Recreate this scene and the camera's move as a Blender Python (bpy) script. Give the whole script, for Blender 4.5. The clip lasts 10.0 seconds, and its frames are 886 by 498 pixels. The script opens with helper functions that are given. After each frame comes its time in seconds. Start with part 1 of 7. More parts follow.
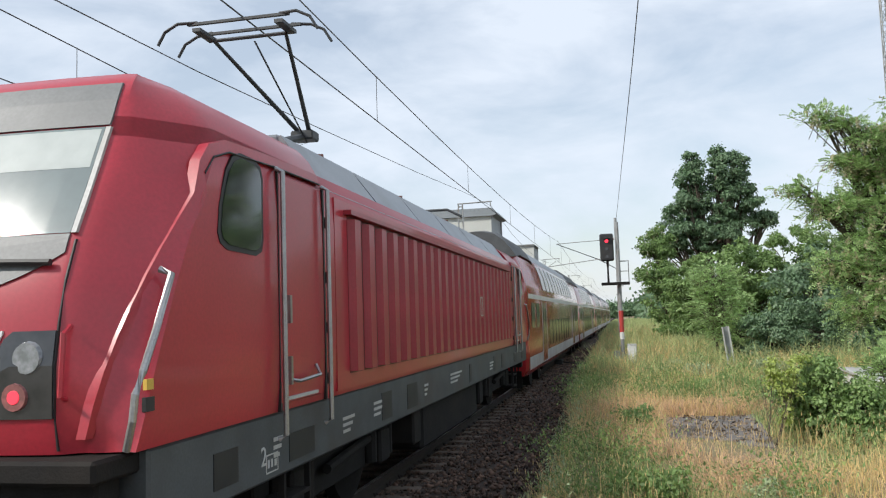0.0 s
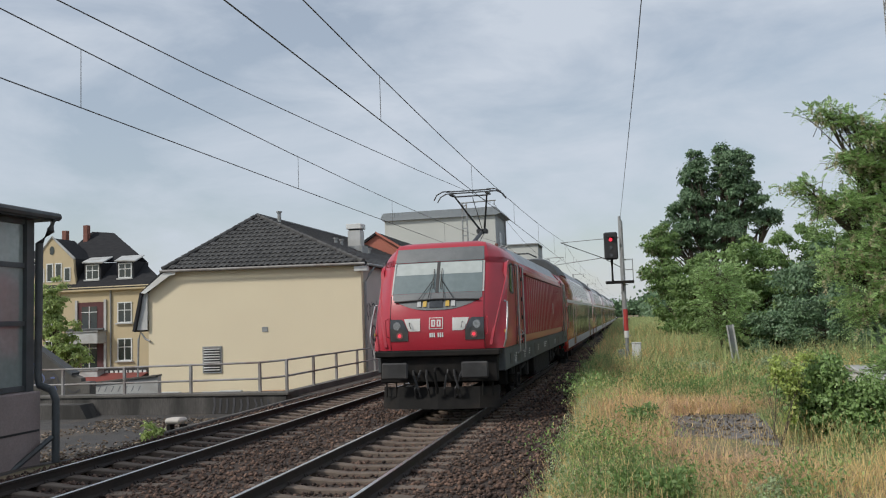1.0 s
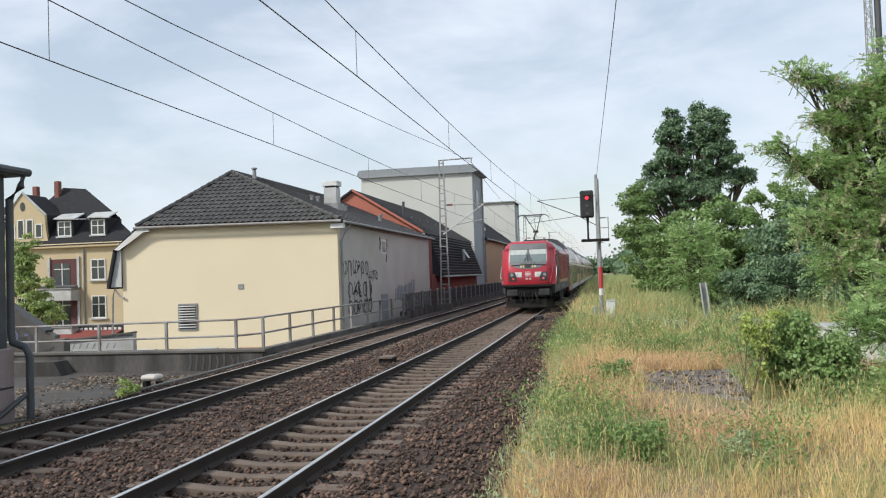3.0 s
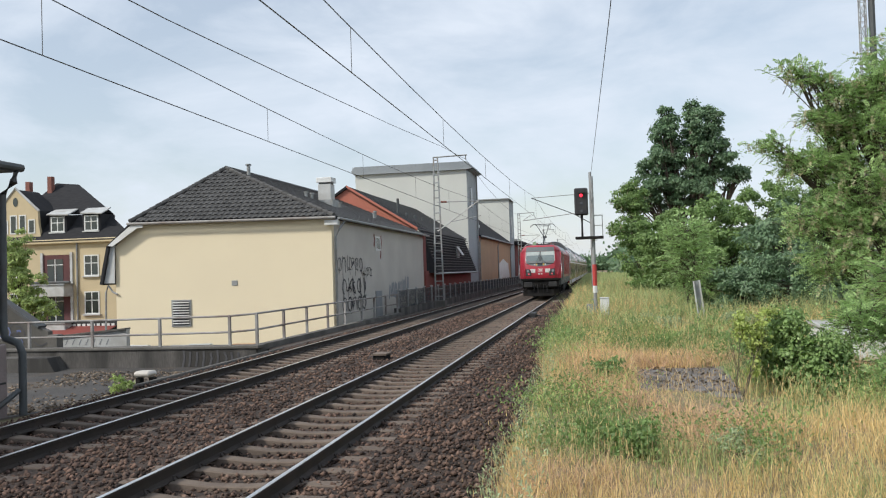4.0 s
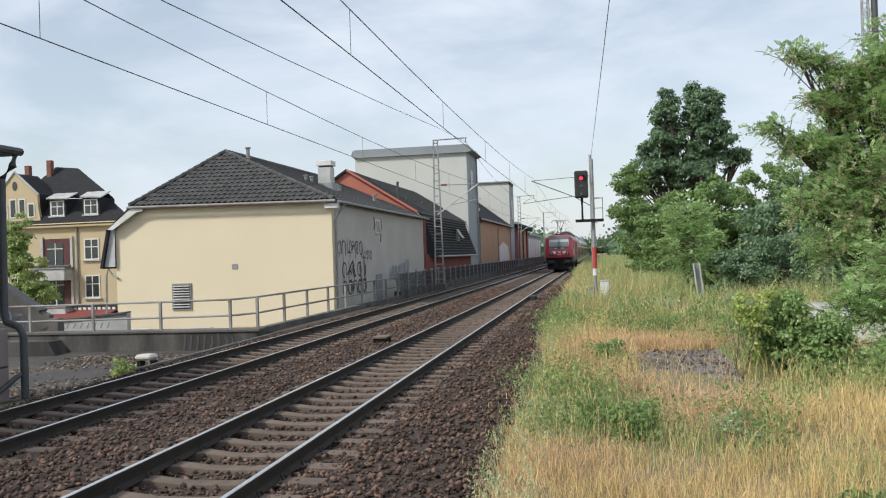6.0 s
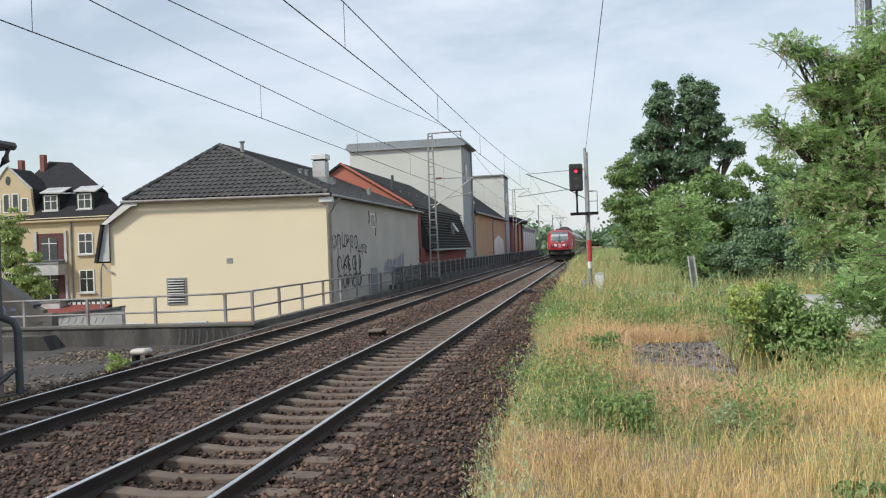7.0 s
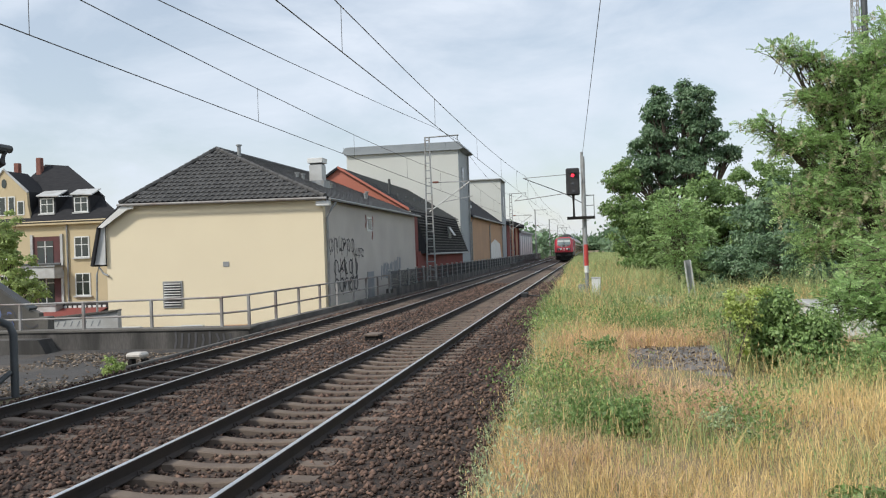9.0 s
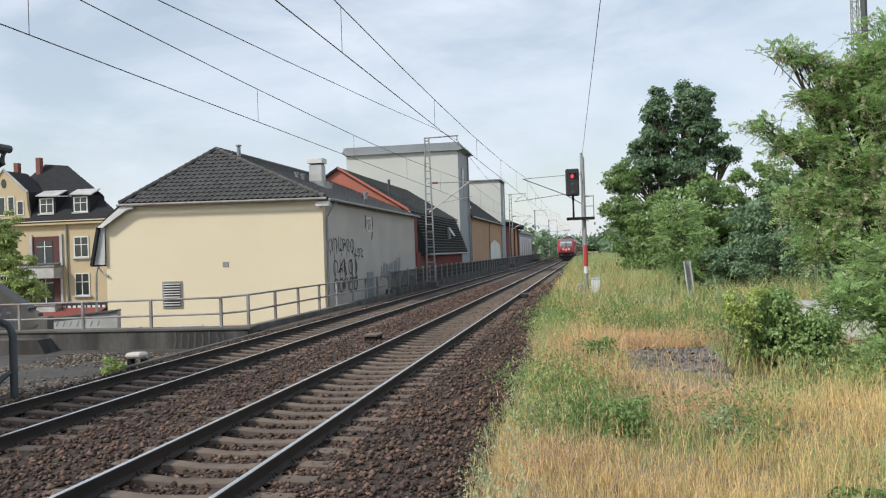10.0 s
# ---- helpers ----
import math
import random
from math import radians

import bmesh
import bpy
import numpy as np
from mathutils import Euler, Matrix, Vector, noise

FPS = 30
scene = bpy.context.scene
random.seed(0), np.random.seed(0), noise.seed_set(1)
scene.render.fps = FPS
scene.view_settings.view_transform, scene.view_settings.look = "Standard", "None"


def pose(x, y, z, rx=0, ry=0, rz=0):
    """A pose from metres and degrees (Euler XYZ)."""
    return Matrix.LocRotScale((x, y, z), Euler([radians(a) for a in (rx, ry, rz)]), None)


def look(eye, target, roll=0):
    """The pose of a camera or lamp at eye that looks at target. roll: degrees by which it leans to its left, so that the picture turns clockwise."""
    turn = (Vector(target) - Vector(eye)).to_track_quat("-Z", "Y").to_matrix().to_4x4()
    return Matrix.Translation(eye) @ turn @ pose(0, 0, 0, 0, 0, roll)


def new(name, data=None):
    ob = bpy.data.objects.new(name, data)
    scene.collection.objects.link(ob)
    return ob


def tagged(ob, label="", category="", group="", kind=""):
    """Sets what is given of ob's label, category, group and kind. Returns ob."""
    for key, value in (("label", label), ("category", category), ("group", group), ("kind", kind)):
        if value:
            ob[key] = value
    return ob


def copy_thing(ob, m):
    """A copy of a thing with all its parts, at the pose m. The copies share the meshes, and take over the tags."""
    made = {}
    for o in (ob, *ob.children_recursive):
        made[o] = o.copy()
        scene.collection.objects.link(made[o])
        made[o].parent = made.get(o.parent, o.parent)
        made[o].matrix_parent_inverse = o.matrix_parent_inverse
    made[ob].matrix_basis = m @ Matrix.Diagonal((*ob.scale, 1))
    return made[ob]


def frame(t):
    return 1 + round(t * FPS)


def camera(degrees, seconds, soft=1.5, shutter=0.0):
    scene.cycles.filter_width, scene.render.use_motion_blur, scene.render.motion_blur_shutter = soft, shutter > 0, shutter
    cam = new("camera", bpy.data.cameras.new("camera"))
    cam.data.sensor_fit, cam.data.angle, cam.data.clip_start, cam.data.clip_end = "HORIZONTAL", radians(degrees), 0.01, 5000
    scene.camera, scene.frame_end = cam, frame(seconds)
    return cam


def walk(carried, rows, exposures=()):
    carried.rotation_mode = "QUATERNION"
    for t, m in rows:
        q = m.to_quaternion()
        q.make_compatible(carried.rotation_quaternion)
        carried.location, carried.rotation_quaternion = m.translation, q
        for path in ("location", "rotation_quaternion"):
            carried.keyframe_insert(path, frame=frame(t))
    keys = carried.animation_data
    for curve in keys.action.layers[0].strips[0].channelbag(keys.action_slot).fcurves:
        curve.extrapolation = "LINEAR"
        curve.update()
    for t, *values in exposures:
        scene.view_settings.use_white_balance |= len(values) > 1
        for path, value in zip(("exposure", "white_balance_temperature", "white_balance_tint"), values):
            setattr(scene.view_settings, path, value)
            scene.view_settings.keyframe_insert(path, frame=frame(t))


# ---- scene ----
# z = 0 is the top of the rails, y runs along the track, the camera stands at x = 0, y = 0
EYE = (0.0, 0.0, 2.09)
cam = camera(56.15, 10.0, soft=1.15)
TURNS = [
    (0.0, 94.839, 1.882, 12.330), (0.5, 94.830, 1.976, 12.465), (1.0, 94.786, 2.049, 12.619), (1.5, 94.501, 2.026, 12.450),
    (2.0, 93.443, 2.053, 11.850), (2.5, 92.198, 2.082, 11.372), (4.0, 91.589, 1.795, 10.592), (4.5, 91.430, 1.908, 10.680),
    (5.0, 91.214, 1.909, 10.779), (5.5, 90.833, 1.881, 10.718), (7.0, 89.961, 2.090, 10.251), (7.5, 89.956, 2.063, 10.111),
    (8.0, 90.039, 2.006, 10.045), (8.5, 90.120, 1.940, 10.021), (9.0, 90.223, 1.985, 10.028), (9.5, 90.296, 1.941, 10.022),
    (10.0, 90.257, 1.900, 9.998)]
walk(cam, [(t, pose(*EYE, rx, ry, rz)) for t, rx, ry, rz in TURNS],
     exposures=[(0.0, 0.28), (0.5, -0.03), (1.0, -0.19), (1.5, 0.08), (2.0, 0.18), (2.5, 0.28), (4.0, 0.21), (10.0, 0.21)])

# ---- sky and sun ----
SUN_AZ, SUN_EL = radians(231), radians(41)      # compass way of the sun, clockwise from +y


def build_world():
    w = bpy.data.worlds.new("sky")
    scene.world = w
    w.use_nodes = True
    nt = w.node_tree
    nt.nodes.clear()
    N, L = nt.nodes.new, nt.links.new
    out, bg = N("ShaderNodeOutputWorld"), N("ShaderNodeBackground")
    sky = N("ShaderNodeTexSky")
    sky.sky_type = "NISHITA"
    sky.sun_disc = False
    sky.sun_elevation, sky.sun_rotation = SUN_EL, SUN_AZ
    sky.air_density, sky.dust_density = 1.25, 0.7
    tc, mp = N("ShaderNodeTexCoord"), N("ShaderNodeMapping")
    mp.inputs["Scale"].default_value = (1.6, 1.1, 4.2)
    mp.inputs["Rotation"].default_value = (0.25, 0.1, 0.5)
    n1 = N("ShaderNodeTexNoise")
    n1.inputs["Scale"].default_value, n1.inputs["Detail"].default_value = 2.5, 9
    n1.inputs["Roughness"].default_value, n1.inputs["Distortion"].default_value = 0.56, 0.35
    ramp = N("ShaderNodeValToRGB")
    ramp.color_ramp.elements[0].position, ramp.color_ramp.elements[1].position = 0.36, 0.62
    ramp.color_ramp.elements[0].color = (0.46, 0.46, 0.46, 1)
    ramp.color_ramp.elements[1].color = (0.95, 0.95, 0.95, 1)
    mix = N("ShaderNodeMix")
    mix.data_type = "RGBA"
    mix.inputs[7].default_value = (6.45, 7.1, 8.05, 1)
    L(tc.outputs["Generated"], mp.inputs["Vector"])
    L(mp.outputs["Vector"], n1.inputs["Vector"])
    L(n1.outputs["Fac"], ramp.inputs["Fac"])
    L(ramp.outputs["Color"], mix.inputs[0])
    L(sky.outputs["Color"], mix.inputs[6])
    L(mix.outputs[2], bg.inputs["Color"])
    bg.inputs["Strength"].default_value = 0.105
    L(bg.outputs["Background"], out.inputs["Surface"])


build_world()
sun_data = bpy.data.lights.new("sun", "SUN")
sun_data.energy, sun_data.angle, sun_data.color = 3.1, radians(7.0), (1.0, 0.95, 0.87)
sun = new("sun", sun_data)
sun.matrix_basis = look((0, 0, 60), (-math.sin(SUN_AZ) * math.cos(SUN_EL), -math.cos(SUN_AZ) * math.cos(SUN_EL), 60 - math.sin(SUN_EL)))


# ---- materials ----
def mat(name, a, b=None, rough=0.7, scale=6.0, fine=60.0, bump=0.0, metal=0.0, coat=0.0, stain=None, stain_amt=0.5, spread=0.0, island=False, stretch=(1, 1, 1), lo=0.35, hi=0.65, emit=0.0, thin=0.0, spec=0.5):
    """a and b: two base colours mixed by noise; stain: a third one in patches; spread: brightness by object or island."""
    m = bpy.data.materials.new(name)
    m.use_nodes = True
    nt = m.node_tree
    N, L = nt.nodes.new, nt.links.new
    p = nt.nodes["Principled BSDF"]
    p.inputs["Roughness"].default_value, p.inputs["Metallic"].default_value = rough, metal
    p.inputs["Specular IOR Level"].default_value = spec
    if coat:
        p.inputs["Coat Weight"].default_value, p.inputs["Coat Roughness"].default_value = coat, 0.08
    b = b or tuple(c * 0.8 for c in a)
    tc, mp = N("ShaderNodeTexCoord"), N("ShaderNodeMapping")
    mp.inputs["Scale"].default_value = stretch
    L(tc.outputs["Object"], mp.inputs["Vector"])

    def tex(sc, detail=6):
        n = N("ShaderNodeTexNoise")
        n.inputs["Scale"].default_value, n.inputs["Detail"].default_value = sc, detail
        L(mp.outputs["Vector"], n.inputs["Vector"])
        return n

    def blend(fac, c0, c1):
        x = N("ShaderNodeMix")
        x.data_type = "RGBA"
        L(fac, x.inputs[0])
        for slot, c in ((6, c0), (7, c1)):
            if isinstance(c, tuple):
                x.inputs[slot].default_value = (*c, 1)
            else:
                L(c, x.inputs[slot])
        return x.outputs[2]

    def ramped(n, lo, hi, top=1.0):
        r = N("ShaderNodeMapRange")
        r.inputs["From Min"].default_value, r.inputs["From Max"].default_value = lo, hi
        r.inputs["To Max"].default_value = top
        L(n.outputs["Fac"], r.inputs["Value"])
        return r.outputs["Result"]

    big, small = tex(scale), tex(fine, 4)
    col = blend(ramped(big, lo, hi), a, b)
    col = blend(ramped(small, 0.3, 0.75, 0.5), col, tuple(c * 0.7 for c in b))
    if stain:
        col = blend(ramped(tex(scale * 0.37, 8), 0.5, 0.68, stain_amt), col, stain)
    if spread:
        hs = N("ShaderNodeHueSaturation")
        src = N("ShaderNodeNewGeometry").outputs["Random Per Island"] if island else N("ShaderNodeObjectInfo").outputs["Random"]
        r = N("ShaderNodeMapRange")
        r.inputs["To Min"].default_value, r.inputs["To Max"].default_value = 1 - spread, 1 + spread
        L(src, r.inputs["Value"])
        L(r.outputs["Result"], hs.inputs["Value"])
        L(col, hs.inputs["Color"])
        col = hs.outputs["Color"]
    L(col, p.inputs["Base Color"])
    if bump:
        bp = N("ShaderNodeBump")
        bp.inputs["Strength"].default_value, bp.inputs["Distance"].default_value = bump, 0.02
        L(small.outputs["Fac"], bp.inputs["Height"])
        L(bp.outputs["Normal"], p.inputs["Normal"])
    if thin:
        tr, ms = N("ShaderNodeBsdfTranslucent"), N("ShaderNodeMixShader")
        ms.inputs[0].default_value = thin
        L(col, tr.inputs["Color"])
        L(p.outputs["BSDF"], ms.inputs[1])
        L(tr.outputs["BSDF"], ms.inputs[2])
        L(ms.outputs["Shader"], nt.nodes["Material Output"].inputs["Surface"])
    if emit:
        p.inputs["Emission Color"].default_value, p.inputs["Emission Strength"].default_value = (*a, 1), emit
    return m


M_RED = mat("red_paint", (0.47, 0.027, 0.047), (0.40, 0.025, 0.042), 0.38, 1.2, 40, coat=0.35, stain=(0.26, 0.03, 0.03), stain_amt=0.35)
M_RIB = mat("rib_red", (0.40, 0.024, 0.042), (0.31, 0.02, 0.035), 0.42, 2, 50, coat=0.2, stain=(0.22, 0.02, 0.025))
# body red darkened: the shade in the gaps between the ribs is in this colour
M_RIBSHADE = mat("louvre_red", (0.17, 0.012, 0.016), (0.12, 0.01, 0.014), 0.5, 2, 50, stain=(0.12, 0.02, 0.02))
M_COACH = mat("coach_red", (0.42, 0.025, 0.03), (0.34, 0.024, 0.028), 0.2, 1.0, 40, coat=0.6, stain=(0.2, 0.04, 0.03), stain_amt=0.3)
M_GREY = mat("frame_grey", (0.085, 0.095, 0.10), (0.06, 0.067, 0.07), 0.6, 3, 50, stain=(0.07, 0.055, 0.045))
M_ROOFGREY = mat("roof_grey", (0.25, 0.275, 0.30), (0.19, 0.21, 0.23), 0.35, 2, 40, stain=(0.1, 0.09, 0.08))
M_PALE = mat("pale_grey", (0.55, 0.56, 0.55), (0.45, 0.46, 0.45), 0.5, 2, 40, stain=(0.25, 0.22, 0.19))
M_WHITE = mat("white_paint", (0.76, 0.77, 0.75), (0.68, 0.69, 0.67), 0.5, 3, 50, stain=(0.45, 0.43, 0.38), stain_amt=0.4)
M_BLACK = mat("black_rubber", (0.02, 0.02, 0.022), (0.03, 0.03, 0.03), 0.55, 4, 60)
M_UNDER = mat("dirty_steel", (0.016, 0.015, 0.0145), (0.010, 0.0095, 0.009), 0.8, 5, 60, bump=0.2, stain=(0.032, 0.026, 0.021), spec=0.25)
M_PANTO = mat("pantograph_steel", (0.075, 0.08, 0.085), (0.045, 0.048, 0.05), 0.5, 5, 60, metal=0.3)
M_STEEL = mat("bare_steel", (0.42, 0.42, 0.42), (0.32, 0.32, 0.32), 0.35, 5, 60, metal=0.8)
M_GALV = mat("galvanised_steel", (0.36, 0.38, 0.38), (0.28, 0.29, 0.29), 0.55, 6, 60, metal=0.4, stain=(0.22, 0.15, 0.1), stain_amt=0.4)
M_SUNBLIND = mat("sun_blind", (0.52, 0.56, 0.53), (0.46, 0.50, 0.48), 0.12, 0.9, 6, coat=1.0)
M_BLIND = mat("windscreen", (0.20, 0.245, 0.245), (0.16, 0.20, 0.20), 0.12, 0.9, 6, coat=1.0)
M_GLASS = mat("dark_glass", (0.018, 0.026, 0.024), (0.03, 0.04, 0.036), 0.06, 1.5, 8, coat=0.6)
M_LAMP = mat("lamp_glass", (0.022, 0.025, 0.028), (0.05, 0.052, 0.055), 0.15, 6, 30, coat=0.6)
M_CLEARLAMP = mat("clear_lamp", (0.32, 0.34, 0.36), (0.18, 0.2, 0.21), 0.2, 22, 40, coat=1.0)
M_BANDGREY = mat("band_grey", (0.17, 0.18, 0.185), (0.13, 0.14, 0.145), 0.5, 3, 40)
M_BUFFER = mat("buffer_face", (0.04, 0.04, 0.041), (0.025, 0.025, 0.025), 0.7, 4, 40, stain=(0.10, 0.09, 0.08))
M_COACHGLASS = mat("coach_glass", (0.015, 0.02, 0.02), (0.025, 0.03, 0.03), 0.16, 1.5, 8, spec=0.2)
M_FENCE = mat("fence_paint", (0.36, 0.355, 0.345), (0.25, 0.235, 0.22), 0.7, 2, 40, stain=(0.12, 0.06, 0.035), stain_amt=0.7)
M_TAIL = mat("tail_light", (0.85, 0.05, 0.08), (0.85, 0.05, 0.08), 0.3, emit=0.75)
M_TAILGLASS = mat("tail_lens", (0.34, 0.12, 0.12), (0.22, 0.09, 0.09), 0.15, 20, 40, coat=1.0)
M_SIGNALRED = mat("signal_red", (1.0, 0.03, 0.06), (1.0, 0.03, 0.06), 0.3, emit=1.6)
M_YELLOWLAMP = mat("amber_lamp", (0.75, 0.5, 0.1), (0.6, 0.4, 0.08), 0.3)
M_RAILHEAD = mat("rail_head", (0.85, 0.85, 0.85), (0.75, 0.75, 0.75), 0.3, 3, 50, metal=0.9)
M_RAIL = mat("rail_web", (0.022, 0.018, 0.016), (0.038, 0.027, 0.021), 0.8, 3, 60, bump=0.2)
M_SLEEPER = mat("sleeper_concrete", (0.185, 0.145, 0.112), (0.13, 0.10, 0.08), 0.9, 4, 70, bump=0.3, stain=(0.10, 0.075, 0.06), spread=0.18)
M_STONE = mat("ballast_stone", (0.15, 0.092, 0.067), (0.075, 0.048, 0.037), 0.92, 1.1, 30, bump=0.2, stain=(0.15, 0.10, 0.07), spread=0.85, island=True)
# darker than the loose stones: shade in the gaps between them is coloured in
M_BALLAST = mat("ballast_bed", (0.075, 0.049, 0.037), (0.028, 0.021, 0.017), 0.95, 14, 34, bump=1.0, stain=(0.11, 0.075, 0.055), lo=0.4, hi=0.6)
M_SOIL = mat("soil", (0.27, 0.205, 0.125), (0.19, 0.155, 0.085), 0.95, 1.3, 30, bump=0.6, stain=(0.18, 0.19, 0.075), stain_amt=0.8)
M_CREAM = mat("cream_render", (0.80, 0.70, 0.50), (0.77, 0.67, 0.48), 0.9, 0.5, 50, bump=0.08, stain=(0.67, 0.58, 0.42), stain_amt=0.35)
M_SIDEWALL = mat("grey_render", (0.58, 0.55, 0.50), (0.51, 0.48, 0.44), 0.9, 0.6, 40, bump=0.1, stain=(0.38, 0.35, 0.32), stain_amt=0.6)
M_TILE = mat("dark_roof_tile", (0.105, 0.103, 0.10), (0.07, 0.069, 0.069), 0.6, 3, 40, bump=0.2, spec=0.3, spread=0.22, stain=(0.08, 0.078, 0.07))
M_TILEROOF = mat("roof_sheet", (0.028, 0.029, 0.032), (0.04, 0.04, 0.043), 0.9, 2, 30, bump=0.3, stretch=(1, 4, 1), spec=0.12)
M_ORANGE = mat("orange_render", (0.48, 0.17, 0.12), (0.43, 0.155, 0.105), 0.9, 0.7, 40, stain=(0.4, 0.15, 0.1))
M_LOGGIA = mat("loggia_paint", (0.13, 0.05, 0.05), (0.09, 0.04, 0.04), 0.9, 1, 30)
M_DARKRED = mat("dark_red_wall", (0.24, 0.055, 0.045), (0.19, 0.05, 0.04), 0.9, 1, 30, stain=(0.12, 0.05, 0.04))
M_TOWER = mat("tower_render", (0.60, 0.615, 0.575), (0.56, 0.575, 0.54), 0.9, 0.25, 30, stain=(0.50, 0.51, 0.475), stain_amt=0.5)
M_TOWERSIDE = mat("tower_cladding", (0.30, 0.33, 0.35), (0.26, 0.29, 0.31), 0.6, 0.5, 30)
M_OCHRE = mat("ochre_wall", (0.50, 0.31, 0.18), (0.44, 0.28, 0.17), 0.9, 0.5, 30, stain=(0.34, 0.22, 0.15))
M_HOUSE = mat("yellow_render", (0.58, 0.475, 0.30), (0.52, 0.43, 0.275), 0.9, 0.5, 30, stain=(0.42, 0.35, 0.24))
M_BRICK = mat("chimney_brick", (0.26, 0.11, 0.085), (0.19, 0.08, 0.06), 0.9, 3, 30)
M_STAINED = mat("streaked_concrete", (0.125, 0.117, 0.108), (0.045, 0.043, 0.04), 0.93, 0.9, 24, bump=0.5, stain=(0.035, 0.033, 0.03), stain_amt=0.9, stretch=(1, 1, 0.22), lo=0.42, hi=0.58)
M_CONC = mat("old_concrete", (0.17, 0.16, 0.145), (0.10, 0.095, 0.085), 0.92, 1.2, 30, bump=0.4, stain=(0.05, 0.047, 0.04), stain_amt=0.8, stretch=(1, 1, 0.4))
M_PAVE = mat("worn_paving", (0.25, 0.23, 0.215), (0.15, 0.14, 0.13), 0.92, 4, 40, bump=0.8, stain=(0.08, 0.075, 0.065), stain_amt=0.8)
M_BARK = mat("bark", (0.12, 0.095, 0.07), (0.08, 0.065, 0.05), 0.95, 8, 50, bump=0.6, stretch=(1, 1, 0.3))
M_LOCUST = mat("locust_leaf", (0.42, 0.58, 0.24), (0.32, 0.48, 0.18), 0.5, 0.8, 5, spread=0.35, island=True, thin=0.42)
M_BLOSSOM = mat("locust_blossom", (0.55, 0.52, 0.34), (0.45, 0.42, 0.25), 0.7, 2, 8, spread=0.2, island=True, thin=0.3)
M_DARKLEAF = mat("dark_leaf", (0.19, 0.29, 0.16), (0.14, 0.235, 0.12), 0.5, 0.5, 5, spread=0.3, island=True, thin=0.3)
M_ELDER = mat("elder_leaf", (0.29, 0.42, 0.15), (0.21, 0.33, 0.11), 0.5, 0.5, 5, spread=0.35, island=True, thin=0.35)
M_MIDLEAF = mat("mid_leaf", (0.23, 0.345, 0.115), (0.17, 0.275, 0.085), 0.55, 0.5, 5, spread=0.3, island=True, thin=0.35)
M_YOUNGLEAF = mat("young_leaf", (0.42, 0.52, 0.19), (0.33, 0.43, 0.14), 0.5, 1, 5, spread=0.3, island=True, thin=0.4)
M_DRY = mat("dry_grass", (0.80, 0.62, 0.30), (0.68, 0.51, 0.24), 0.8, 0.9, 8, spread=0.35, island=True, stain=(0.72, 0.46, 0.27), stain_amt=0.7, thin=0.3)
M_GREENGRASS = mat("green_grass", (0.44, 0.50, 0.23), (0.34, 0.42, 0.17), 0.7, 0.9, 8, spread=0.35, island=True, stain=(0.56, 0.53, 0.24), thin=0.3)
M_SAGE = mat("sage_weed", (0.44, 0.52, 0.31), (0.36, 0.44, 0.24), 0.7, 1, 8, spread=0.3, island=True, thin=0.3)
M_TANGRASS = mat("tan_grass", (0.74, 0.50, 0.31), (0.62, 0.42, 0.26), 0.8, 0.9, 8, spread=0.3, island=True, thin=0.3)
M_ASPHALT = mat("old_asphalt", (0.075, 0.07, 0.067), (0.05, 0.047, 0.045), 0.95, 1.3, 40, bump=0.4, stain=(0.11, 0.085, 0.063), stain_amt=0.9)
M_LITTER = mat("leaf_litter", (0.17, 0.125, 0.085), (0.25, 0.2, 0.15), 0.9, 2, 10, spread=0.5, island=True)
M_INK = mat("spray_paint_dark", (0.05, 0.05, 0.055), (0.08, 0.08, 0.085), 0.7, 3, 30)
M_BLUEINK = mat("spray_paint_blue", (0.10, 0.13, 0.30), (0.12, 0.15, 0.28), 0.7, 3, 30)
M_PAINTGREY = mat("spray_paint_grey", (0.22, 0.24, 0.26), (0.28, 0.29, 0.30), 0.7, 2, 30)
M_WIRE = mat("wire", (0.06, 0.06, 0.06), (0.08, 0.08, 0.08), 0.6)
M_SIGRED = mat("mast_red", (0.5, 0.05, 0.045), (0.44, 0.05, 0.04), 0.6)


